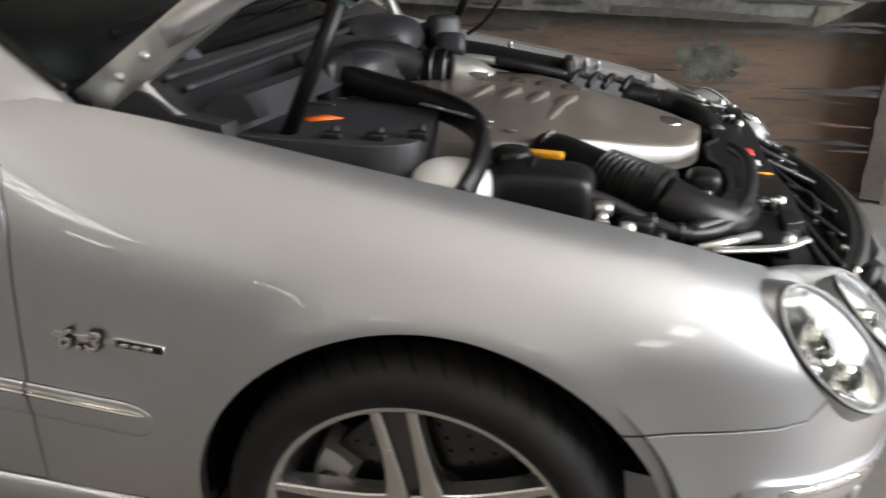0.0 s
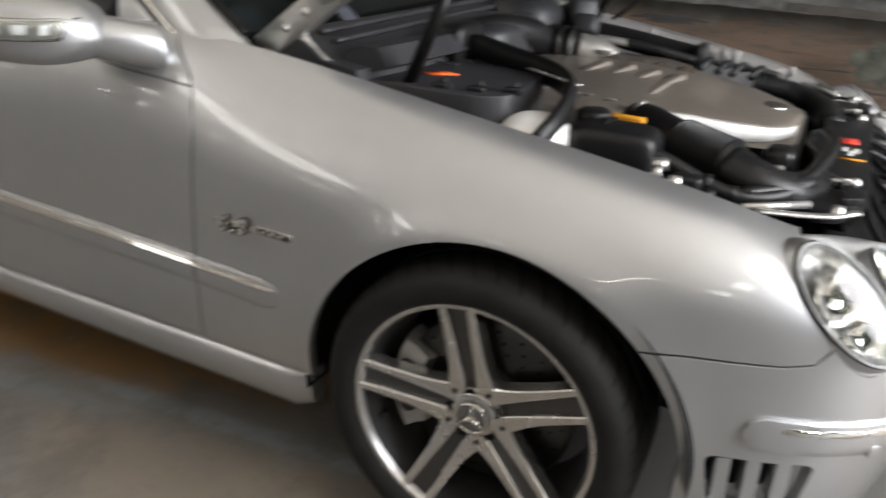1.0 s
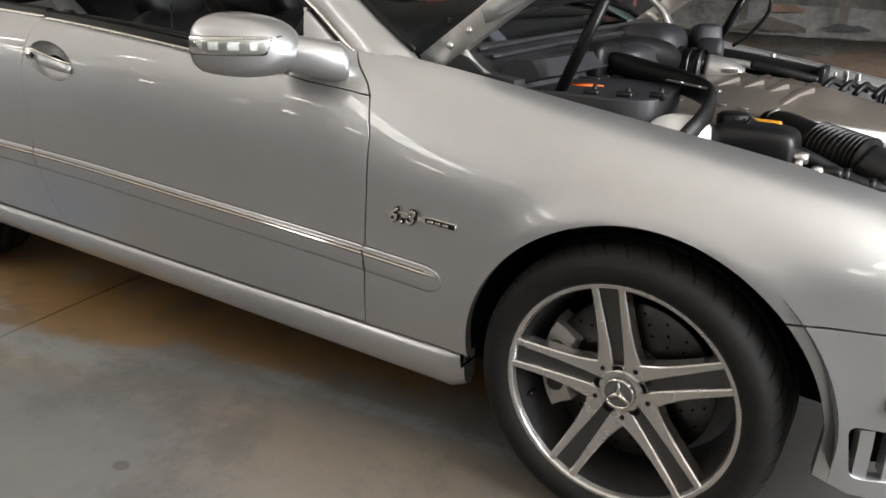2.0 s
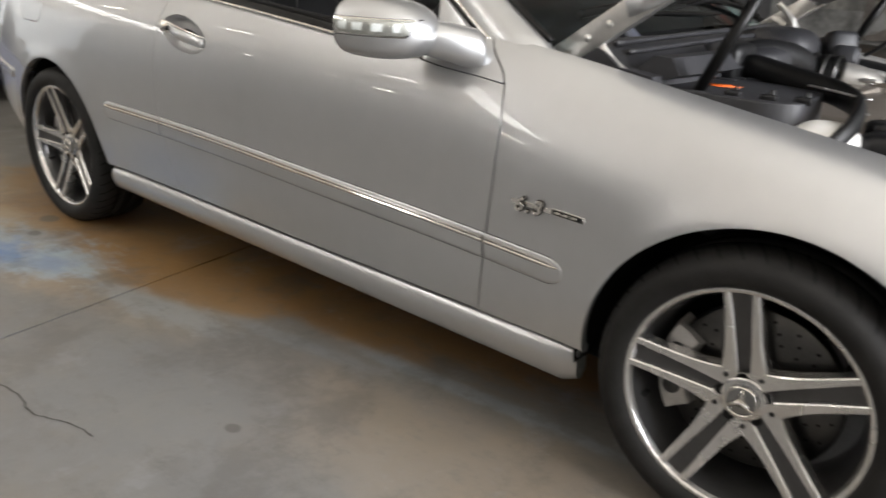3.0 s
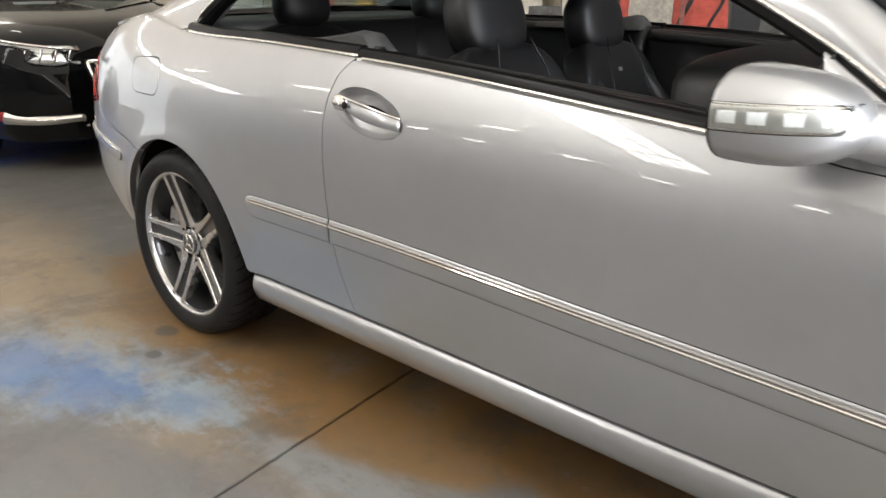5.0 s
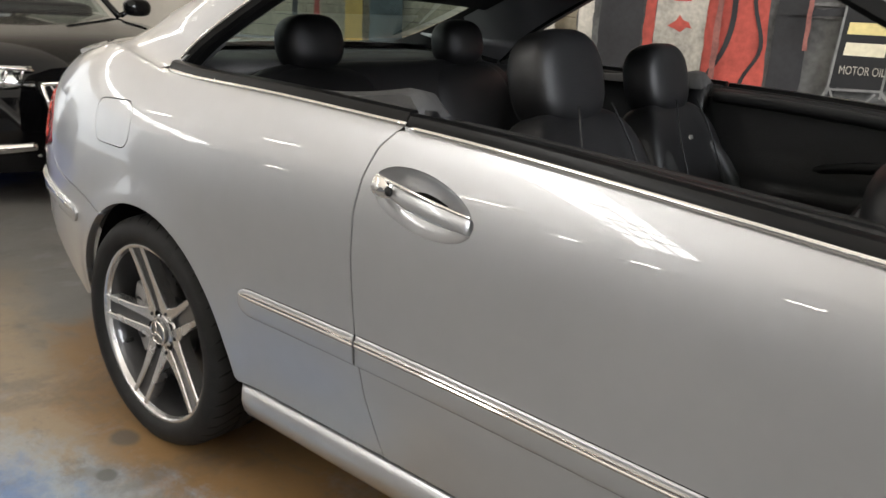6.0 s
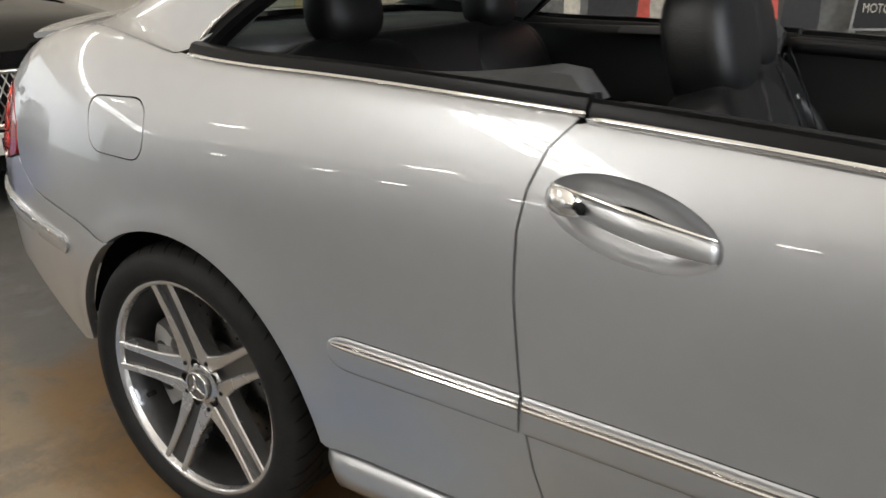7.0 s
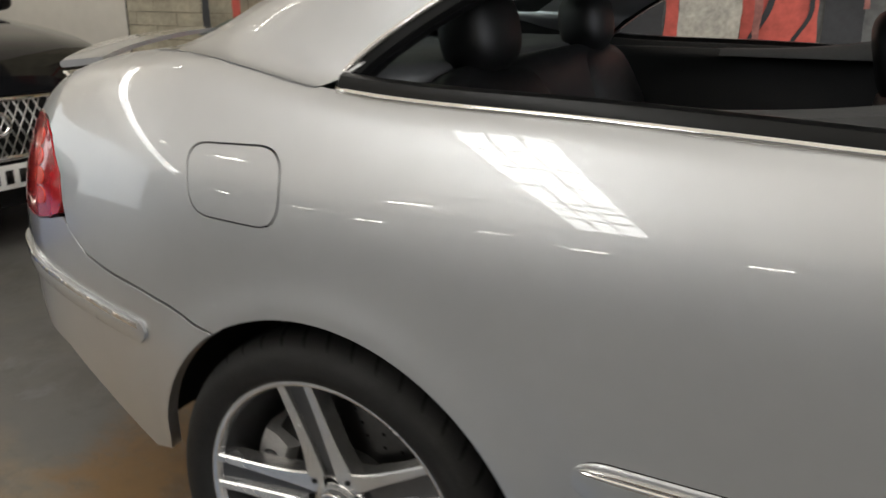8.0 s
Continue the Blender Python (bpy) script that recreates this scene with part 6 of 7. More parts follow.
    for cx, cy, rx, ry, turn, w in ((-2.55, -0.40, 1.15, 0.60, -3, 0.9), (-1.45, -0.32, 1.15, 0.46, 0, 0.9), (-1.85, -0.80, 0.45, 0.22, 12, 0.75), (1.9, 0.9, 1.1, 0.7, 20, 0.55)):
        col = mix(math_of("MULTIPLY", patch(cx, cy, rx, ry, turn, 0.28, 0.42), w), col, brown)
    deep = mix(noise_at(7, 10, 0.7), (0.040, 0.095, 0.25), (0.15, 0.23, 0.36))
    sky_blue = mix(noise_at(9, 10, 0.75), (0.20, 0.27, 0.34), (0.30, 0.37, 0.42))
    for cx, cy, rx, ry, turn, w in ((-3.0, -1.34, 0.70, 0.22, 20, 0.50), (-2.32, -1.10, 0.20, 0.13, 30, 0.60), (-2.62, -1.08, 0.22, 0.10, 25, 0.4), (-3.75, -1.58, 0.40, 0.16, 10, 0.35), (-1.72, -1.05, 0.30, 0.07, 8, 0.28), (-1.0, -1.40, 0.8, 0.3, 0, 0.07), (-0.68, -0.765, 0.40, 0.03, 4, 0.30), (-1.25, -0.90, 0.35, 0.03, 8, 0.15)):
        col = mix(math_of("MULTIPLY", patch(cx, cy, rx, ry, turn, 0.9, 1.7, 6.0), w), col, sky_blue)
    for cx, cy, rx, ry, turn, w in ((-2.95, -1.34, 0.42, 0.13, 24, 0.75), (-2.62, -1.27, 0.20, 0.12, 20, 0.65), (-2.33, -1.13, 0.10, 0.06, 25, 0.45)):
        col = mix(math_of("MULTIPLY", patch(cx, cy, rx, ry, turn, 1.0, 1.6, 7.0), w), col, deep)
    blue = deep
    solid = mix(noise_at(2.5, 8), (0.022, 0.055, 0.24), (0.05, 0.10, 0.33))
    col = mix(patch(-8.6, -0.3, 2.75, 1.55, 0, 0.10, 0.10), col, solid)
    col = mix(math_of("MULTIPLY", patch(1.6, 0.35, 0.35, 0.3, 0, 0.9, 1.2, 5.0), 0.35), col, blue)
    for scale, lo, w, c in ((2.3, 0.50, 0.45, (0.075, 0.070, 0.064)), (4.1, 0.55, 0.40, (0.21, 0.215, 0.225))):
        col = mix(math_of("MULTIPLY", over(noise_at(scale, 13, 0.72, (1.3, 1.0, 1.0)), lo, lo + 0.12), w), col, c)
    # oil spots
    for cx, cy, r in ((-2.79, -0.90, 0.045), (-1.017, -1.296, 0.022), (-2.66, -1.02, 0.03)):
        col = mix(math_of("MULTIPLY", patch(cx, cy, r, r * 0.8, 0, 0.5, 0.3, 20), 0.75), col, (0.07, 0.065, 0.06))
    scuff = math_of("MULTIPLY", over(noise_at(5.5, 14, 0.8, (1.0, 1.8, 1.0)), 0.52, 0.62), 0.42)
    col = mix(scuff, col, mix(noise_at(17, 6), (0.05, 0.048, 0.045), (0.16, 0.15, 0.135)))
    pale = math_of("MULTIPLY", over(noise_at(8.0, 14, 0.82, (1.4, 1.0, 1.0)), 0.58, 0.68), 0.30)
    col = mix(pale, col, (0.32, 0.33, 0.335))
    fine = math_of("MULTIPLY", over(noise_at(38, 4, 0.6), 0.62, 0.72), 0.30)
    col = mix(fine, col, (0.10, 0.095, 0.09))
    link(col, b.inputs["Base Color"])
    mr = n.new("ShaderNodeMapRange")
    mr.inputs["To Min"].default_value, mr.inputs["To Max"].default_value = 0.28, 0.62
    link(noise_at(2.6, 7), mr.inputs["Value"]), link(mr.outputs["Result"], b.inputs["Roughness"])
    bp = n.new("ShaderNodeBump")
    bp.inputs["Strength"].default_value, bp.inputs["Distance"].default_value = 0.35, 0.004
    link(noise_at(22, 9, 0.7), bp.inputs["Height"]), link(bp.outputs["Normal"], b.inputs["Normal"])
    return m


FLOOR = floor_material()
MURAL = mural_material()
WALLWHITE = mat("off_white_wall", (0.60, 0.56, 0.49), 0.8, 0, 0.08, 1.5, 0.3, 30)
WALLGREY = mat("grey_wall", (0.24, 0.235, 0.225), 0.85, 0, 0.15, 1.2, 0.3, 30)
ROOFMAT = mat("ceiling_sheet", (0.42, 0.41, 0.39), 0.8, 0, 0.12, 1.0)
JOINT = mat("joint_filler", (0.03, 0.026, 0.022), 0.9, 0, 0.3, 20)

WALL_Y, X0, X1, Y0 = 2.17, -17.0, 5.0, -8.0
roof_z = lambda y: 2.9 + 0.30 * (y - Y0)
# slabs with a sawn joint between them
jx = lambda y: -1.895 + (y + 1.2) * -0.13
floor = new("floor")
tagged(floor, "worn concrete floor with blue paint and rust-brown stains", "floor", kind="structure")
chip = random.Random(11)
cut = [(y, 0.0045 + 0.0025 * chip.random(), 0.0045 + 0.0025 * chip.random()) for y in np.r_[np.arange(Y0, -2.4, 0.8), np.arange(-2.4, 0.2, 0.035), 0.8, WALL_Y]]
for poly in ([(X0, Y0)] + [(jx(y) - a, y) for y, a, _ in cut] + [(X0, WALL_Y)], [(X1, WALL_Y)] + [(jx(y) + b, y) for y, _, b in cut[::-1]] + [(X1, Y0)]):
    part("slab", prism(poly, -0.15, 0.0, bevel=0), FLOOR, floor, smooth=False)
part("joint", prism([(jx(Y0) - 0.009, Y0), (jx(Y0) + 0.009, Y0), (jx(WALL_Y) + 0.009, WALL_Y), (jx(WALL_Y) - 0.009, WALL_Y)], -0.16, -0.007, bevel=0), JOINT, floor, smooth=False)
crack = curve_points([(-1.835, -1.50, 0), (-1.786, -1.559, 0), (-1.70, -1.575, 0), (-1.64, -1.590, 0), (-1.525, -1.576, 0), (-1.421, -1.592, 0), (-1.31, -1.549, 0), (-1.22, -1.54, 0)], 60)
rng = random.Random(4)
cv, cf = [], []
for i, p in enumerate(crack):
    w, j = 0.0012 + 0.0012 * rng.random(), 0.006 * (rng.random() - 0.5)
    cv += [(p[0], p[1] + j - w, 0.0012), (p[0], p[1] + j + w, 0.0012)]
    if i:
        cf.append((2 * i - 2, 2 * i - 1, 2 * i + 1, 2 * i))
part("floor_crack", (cv, cf), JOINT, floor, "thin crack in the concrete", smooth=False)


def wall(name, size, centre, material, label):
    ob = part(name, box(size, centre, 0), material, None, smooth=False)
    return tagged(ob, label, "wall", kind="structure")


WHITE_END = -6.42
HIGH = 6.1
wall("wall_north", (X1 - WHITE_END, 0.2, HIGH), ((X1 + WHITE_END) / 2, WALL_Y + 0.1, HIGH / 2), MURAL, "wall with a weathered brown landscape mural")
wall("wall_north_white", (WHITE_END - X0, 0.2, HIGH), ((X0 + WHITE_END) / 2, WALL_Y + 0.1, HIGH / 2), WALLWHITE, "plain off-white plastered wall")
wall("wall_west", (0.2, WALL_Y - Y0, HIGH), (X0 - 0.1, (WALL_Y + Y0) / 2, HIGH / 2), WALLWHITE, "plain off-white end wall")
wall("wall_east", (0.2, WALL_Y - Y0, HIGH), (X1 + 0.1, (WALL_Y + Y0) / 2, HIGH / 2), WALLGREY, "plain grey end wall")

# low wall behind, under the eaves
wall("wall_south", (X1 - X0, 0.2, 2.95), ((X0 + X1) / 2, Y0 - 0.1, 1.475), mat("slate_wall", (0.17, 0.172, 0.182), 0.8, 0, 0.2, 0.8, 0.3, 30), "dark slate-grey wall under the eaves")
# east wall is open at a roller gate
FRAME = mat("rafter_paint", (0.30, 0.29, 0.28), 0.6)
# the roof is out of view; its sheets glow to give soft top light
ROOFMAT = mat("glowing_roof_sheet", (1.0, 0.91, 0.80), 0.7, 0, 0.06, 0.6, emit=ROOF_GLOW)
SKY = mat("skylight_sheet", (1.0, 0.97, 0.92), 0.6, 0, 0, emit=SKYLIGHT_GLOW)
SKYLIGHTS = [(-14.6, -13.7), (-4.65, -3.85), (3.6, 4.4)]
ceil = new("ceiling")
tagged(ceil, "unseen sloping roof made to glow, with brighter skylight strips", "ceiling", kind="structure")
xs = [X0] + [v for w in SKYLIGHTS for v in w] + [X1]


def sheet(name, a, b, y0, y1, lift, material, thick=0.03):
    p = [(x, y, roof_z(y) + lift + t) for t in (0, thick) for x, y in ((a, y0), (b, y0), (b, y1), (a, y1))]
    return part(name, (p, [(3, 2, 1, 0), (4, 5, 6, 7), (0, 1, 5, 4), (1, 2, 6, 5), (2, 3, 7, 6), (3, 0, 4, 7)]), material, ceil, smooth=False)


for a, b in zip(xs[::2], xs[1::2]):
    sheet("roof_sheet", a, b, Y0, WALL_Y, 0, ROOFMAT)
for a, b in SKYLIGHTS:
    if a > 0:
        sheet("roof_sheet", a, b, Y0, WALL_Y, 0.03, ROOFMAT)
        for y in (-7.4, -5.2, -3.1, -0.9):
            sheet("skylight_sheet", a, b, y, y + 1.0, 0.0, SKY)
        continue
    end = WALL_Y if a < -10 else -2.2
    sheet("skylight_sheet", a, b, Y0, end, 0.004, SKY)
    if end < WALL_Y:
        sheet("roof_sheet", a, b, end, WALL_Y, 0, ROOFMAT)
    for y in np.arange(Y0 + 0.8, end, 0.95):
        sheet("skylight_bar", a, b, y, y + 0.07, -0.05, FRAME, 0.045)
    for k in (1, 2):
        x = a + (b - a) * k / 3
        sheet("skylight_bar", x - 0.014, x + 0.014, Y0, end, -0.04, FRAME, 0.035)
for y in (-6.6, -1.6):
    sheet("rafter", X0, X1, y, y + 0.05, -0.08, FRAME, 0.06)
TUBE = mat("lamp_tube", (1.0, 0.96, 0.88), 0.5, 0, 0, emit=TUBE_GLOW)
fixture = thing("ceiling_lamp", "long fluorescent lamp hung under the hall roof", "lamp", "hall lamps", (-8.8, -5.5, roof_z(-5.5) - 0.35))
part("lamp_tray", box((0.75, 0.16, 0.06), (0, 0, 0.05), 0.01), WALLWHITE, fixture)
for dy in (-0.04, 0.04):
    part("lamp_tube", tube([(-0.33, dy, 0), (0.33, dy, 0)], 0.016, straight=True), TUBE, fixture)
for dx in (-0.28, 0.28):
    part("lamp_rod", tube([(dx, 0, 0.08), (dx, 0, 0.36)], 0.006, straight=True), ZINC, fixture)
for x, y in ((-11.5, -4.9), (-6.4, -6.9), (-1.2, -6.9), (1.6, -6.9), (-9.0, 0.4)):
    copy_thing(fixture, pose(x, y, roof_z(y) - 0.35))
# unseen lamps added along the south wall for short glints on the paint
wall_lamp = thing("wall_lamp", "unseen tube lamp added on the dark wall for short reflections", "lamp", "wall lamps", (-11.2, Y0 + 0.06, 2.25))
part("lamp_backplate", box((0.46, 0.05, 0.10), (0, -0.03, 0), 0.008), WALLWHITE, wall_lamp)
part("lamp_tube", tube([(-0.20, 0.025, 0), (0.20, 0.025, 0)], 0.022, straight=True), TUBE, wall_lamp)
for x, z in ((-8.7, 2.25), (-7.45, 2.1), (-5.6, 2.25), (-4.4, 2.0), (-2.6, 2.25), (-0.6, 2.2), (1.4, 2.25)):
    copy_thing(wall_lamp, pose(x, Y0 + 0.06, z))
# daylight through the gate in the east wall
area("gate_daylight", look((X1 - 0.2, -0.4, 1.9), (0.5, -0.4, 0.6)), 3.0, 3.4, GATE_POWER, (0.96, 0.97, 1.0))
# Added cool fill at the unseen west end; the wall has no opening
area("yard_daylight", look((X0 + 0.2, -3.0, 1.7), (-3.0, -3.0, 1.5)), 9.6, 3.2, WEST_FILL_POWER, (0.84, 0.92, 1.0))

# ---- painted scene on the far wall ----
def painted(name, colour, var=0.35, scale=5.0):
    return mat(name, colour, 0.65, 0, var, scale, 0.2, 40)


mural = thing("mural", "painted filling-station scene covering the wall", "mural", at=(0, WALL_Y - 0.004, 0))
CREAM, RED, TEAL, OCHRE, COAL, ASH, BONE, MOSS = (painted(*a) for a in (("mural_cream", (0.36, 0.32, 0.235), 0.5, 3.0), ("mural_red", (0.40, 0.07, 0.05), 0.5, 4.0), ("mural_teal", (0.045, 0.062, 0.066), 0.8, 3.0), ("mural_ochre", (0.42, 0.28, 0.07)), ("mural_black", (0.025, 0.025, 0.027)), ("mural_grey", (0.075, 0.075, 0.072), 0.85, 4.0), ("mural_bone", (0.44, 0.41, 0.35), 0.5), ("mural_green", (0.055, 0.058, 0.045), 0.9, 14.0)))
SHADE = painted("mural_shade", (0.045, 0.038, 0.032), 0.6, 6.0)
MOSSY = painted("mural_moss_stone", (0.095, 0.092, 0.07), 0.8, 3.0)
PIER = painted("mural_pier", (0.085, 0.066, 0.050), 0.85, 2.5)
MORTAR = painted("mural_mortar", (0.16, 0.135, 0.10), 0.5)
_layer = [0]


def paint(name, poly, material, parent=mural, label=""):
    """A flat painted shape; each lies a hair over the last."""
    _layer[0] += 1
    y = -0.0006 * _layer[0]
    bm = bmesh.new()
    f = bm.faces.new([bm.verts.new((x, y, z)) for x, z in poly])
    f.normal_update()
    if f.normal.y > 0:
        f.normal_flip()
    return part(name, bm, material, parent, label, smooth=False)


rect = lambda a, b, c, d: [(a, c), (b, c), (b, d), (a, d)]
wob = random.Random(7)
def rough(poly, step=0.04, amp=0.0035):
    return [(x + wob.uniform(-amp, amp), z + wob.uniform(-amp, amp)) for x, z in dense(poly, step)]


paint("painted_wall", rough(rect(-6.40, -3.26, 0.02, 3.2)), CREAM)
for k in range(16):
    z = 0.55 + 0.085 * k
    paint("painted_joint", rough(rect(-6.38, -3.30, z, z + 0.005), 0.05, 0.002), MORTAR)
    for j in range(8):
        x = -6.3 + 0.38 * j + (0.19 if k % 2 else 0) + wob.uniform(-0.03, 0.03)
        paint("painted_joint", rough(rect(x, x + 0.005, z, z + 0.085), 0.03, 0.002), MORTAR)
paint("painted_column", rough(rect(-5.10, -4.93, 0.2, 2.6)), OCHRE)
paint("painted_column", rough(rect(-4.86, -4.56, 0.2, 2.6)), TEAL)
paint("painted_post", rough(rect(-5.42, -5.36, 0.3, 2.4)), RED)
paint("painted_post", rough(rect(-5.66, -5.60, 0.3, 2.4)), COAL)
paint("painted_frame", rough(rect(-4.02, -3.88, 0.2, 2.3)), RED)
paint("painted_panel", rough(rect(-3.88, -3.40, 0.9, 2.2)), BONE)
paint("painted_backdrop", rough(rect(-3.26, -0.9, 0.03, 3.0)), ASH)
paint("painted_shop", rough(rect(-3.50, -3.24, 0.62, 0.98)), ASH)
paint("painted_column", rough(rect(-3.25, -3.16, 0.3, 2.6)), BONE)
paint("painted_doorway", rough(rect(-3.12, -2.87, 0.1, 2.3)), COAL)
paint("painted_pump", rough(rect(-2.86, -2.80, 0.4, 2.1)), RED)
paint("painted_pump", rough(rect(-2.80, -2.53, 0.4, 2.0)), BONE, label="cream painted fuel pump face")
paint("painted_pump", rough([(-2.53, 0.4), (-2.26, 0.4), (-2.22, 0.9), (-2.24, 1.3), (-2.32, 1.9), (-2.53, 2.0)]), RED, label="red painted fuel pump")
paint("painted_emblem", [(-2.73, 1.13), (-2.69, 1.115), (-2.66, 1.10), (-2.63, 1.125), (-2.60, 1.12), (-2.62, 1.15), (-2.65, 1.16), (-2.67, 1.185), (-2.69, 1.155)], RED)
paint("painted_emblem", rect(-2.71, -2.62, 1.25, 1.29), RED)
hp = curve_points([(-2.48, 0.5, 0), (-2.50, 0.85, 0), (-2.42, 1.05, 0), (-2.40, 1.25, 0), (-2.46, 1.6, 0)], 24)
paint("painted_hose", [(p[0] - 0.014, p[1]) for p in hp] + [(p[0] + 0.014, p[1]) for p in hp[::-1]], COAL)
hp = curve_points([(-2.30, 0.5, 0), (-2.33, 0.85, 0), (-2.25, 1.05, 0), (-2.31, 1.3, 0), (-2.28, 1.7, 0)], 24)
paint("painted_hose", [(p[0] - 0.010, p[1]) for p in hp] + [(p[0] + 0.010, p[1]) for p in hp[::-1]], COAL)
for k, (a, b, c, d) in enumerate(((-2.20, -2.05, 0.55, 1.6), (-1.60, -1.25, 0.6, 1.9), (-1.20, -1.0, 0.3, 1.5), (-2.15, -1.95, 1.7, 2.4))):
    paint("painted_window", rough(rect(a, b, c, d)), COAL)
# smudged lights and darks behind the pumps
LIGHT, BLUSH = painted("mural_light_grey", (0.13, 0.128, 0.12), 0.7, 7.0), painted("mural_blush", (0.22, 0.085, 0.07), 0.6, 7.0)
def wedge(x, z, w, h, material, name="painted_smudge"):
    """A ragged horizontal brush stroke."""
    top = [(x + w * k / 8, z + h * math.sin(math.pi * (k + 0.3) / 8.6) * wob.uniform(0.4, 1.0)) for k in range(9)]
    paint(name, top + [(x + w * k / 8, z - 0.3 * h * wob.uniform(0.2, 1.0)) for k in range(8, -1, -1)], material)
for k in range(26):
    wedge(-2.22 + 1.25 * wob.random(), 0.70 + 0.85 * wob.random(), wob.uniform(0.10, 0.42), wob.uniform(0.012, 0.05), wob.choice((LIGHT, LIGHT, COAL, SHADE, BLUSH)))
for k in range(10):
    wedge(-3.52 + 0.22 * wob.random(), 0.66 + 0.30 * wob.random(), wob.uniform(0.06, 0.2), wob.uniform(0.01, 0.03), wob.choice((LIGHT, COAL, SHADE)))
for x, z0, z1 in ((-2.06, 1.05, 1.35), (-1.40, 0.95, 1.4), (-1.12, 0.9, 1.3)):
    paint("painted_post", rough(rect(x, x + 0.022, z0, z1), 0.05, 0.004), BLUSH)
paint("painted_pump_edge", rough(rect(-2.475, -2.445, 0.4, 1.95)), BLUSH)
# painted oil sign on its stand
paint("painted_stand", [(-1.93, 0.80), (-1.90, 0.80), (-1.865, 1.0), (-1.885, 1.0)], COAL)
paint("painted_stand", [(-1.60, 0.78), (-1.57, 0.78), (-1.655, 1.0), (-1.675, 1.0)], COAL)
board = paint("sign_board", [(-1.915, 0.905), (-1.665, 0.905), (-1.655, 1.36), (-1.895, 1.36)], painted("sign_black", (0.012, 0.012, 0.013), 0.3), label="black oil sign with pale lettering")
paint("sign_bar", [(-1.880, 1.135), (-1.695, 1.135), (-1.690, 1.185), (-1.875, 1.185)], painted("sign_yellow", (0.70, 0.58, 0.25), 0.2))
paint("sign_bar", [(-1.880, 1.045), (-1.715, 1.045), (-1.710, 1.100), (-1.875, 1.100)], painted("sign_pale", (0.72, 0.66, 0.48), 0.2))
RAIL = painted("sign_rail", (0.20, 0.20, 0.19), 0.4)
for a, b, w in (((-1.918, 0.87), (-1.893, 1.38), 0.010), ((-1.700, 0.87), (-1.680, 1.38), 0.010), ((-1.925, 0.893), (-1.695, 0.903), 0.010), ((-1.915, 0.895), (-1.965, 0.80), 0.012), ((-1.905, 0.89), (-1.865, 0.80), 0.010), ((-1.700, 0.90), (-1.580, 0.775), 0.014), ((-1.72, 0.89), (-1.79, 0.80), 0.010)):
    d = Vector((b[0] - a[0], b[1] - a[1])).normalized() * (w / 2)
    paint("sign_rail", [(a[0] - d.y, a[1] + d.x), (a[0] + d.y, a[1] - d.x), (b[0] + d.y, b[1] - d.x), (b[0] - d.y, b[1] + d.x)], RAIL)
txt = bpy.data.curves.new("sign_text", "FONT")
txt.body, txt.size, txt.align_x = "MOTOR OIL", 0.052, "CENTER"
txt.materials.append(BONE)
words = new("sign_text", txt)
words.parent = mural
words.matrix_basis = Matrix.Translation((-1.79, -0.0006 * _layer[0] - 0.003, 0.965)) @ Euler((radians(90), 0, 0)).to_matrix().to_4x4() @ Matrix.Diagonal((0.66, 1, 1, 1))
# ledge, porch and pier at the other end
paint("painted_ledge", rough([(-0.9, 0.80), (1.0, 0.775), (1.05, 0.90), (-0.9, 0.95)]), ASH)
paint("painted_ledge", rough([(0.16, 0.83), (1.03, 0.80), (1.03, 0.775), (0.16, 0.79)]), SHADE)
paint("painted_step", rough([(1.03, 0.755), (1.12, 0.80), (1.30, 0.92), (1.20, 0.98), (1.04, 0.86)]), MOSSY)
RUST = painted("mural_rust", (0.085, 0.050, 0.036), 0.6, 7.0)
for k in range(46):
    wedge(-1.0 + 2.2 * wob.random(), 0.68 + 0.75 * wob.random(), wob.uniform(0.10, 0.5), wob.uniform(0.012, 0.06), wob.choice((LIGHT, COAL, COAL, SHADE, SHADE, RUST, MOSS)))
for k in range(16):
    wedge(-0.2 + 1.5 * wob.random(), 0.12 + 0.5 * wob.random(), wob.uniform(0.15, 0.6), wob.uniform(0.008, 0.025), wob.choice((COAL, SHADE, RUST)))
for x in (-0.55, -0.1, 0.12):
    paint("painted_board", rough(rect(x, x + 0.04, 0.86, 2.2)), SHADE)
paint("painted_bush", [(0.62 + 0.14 * math.cos(t) * (1 + 0.25 * wob.uniform(-1, 1)), 0.60 + 0.085 * math.sin(t) * (1 + 0.25 * wob.uniform(-1, 1))) for t in np.linspace(0, 2 * math.pi, 40, endpoint=False)], MOSS)
paint("painted_pier", rough(rect(1.36, 1.46, 0.02, 2.4), 0.05, 0.006), SHADE)
paint("painted_pier", rough(rect(1.455, 2.6, 0.0, 2.4)), PIER)
paint("painted_pier", rough([(1.47, 0.45), (1.54, 0.45), (1.56, 2.2), (1.47, 2.2)]), MOSSY)
paint("painted_pier", rough(rect(1.58, 2.6, 0.42, 2.4), 0.05, 0.006), TEAL)

# ---- black car parked behind ----
sedan = thing("parked_car", "black saloon car with chrome-trimmed bumper parked on blue paint", "car")
HALF = Smooth([(0.93, 0.45), (0.86, 0.66), (0.72, 0.80), (0.5, 0.875), (0.1, 0.905), (-1.4, 0.915), (-2.9, 0.905), (-3.5, 0.84), (-3.85, 0.62)])
BELT = Smooth([(0.93, 0.70), (0.75, 0.80), (0.5, 0.86), (0.0, 0.925), (-0.6, 0.965), (-1.5, 0.97), (-3.0, 1.0), (-3.6, 0.99), (-3.85, 0.93)])


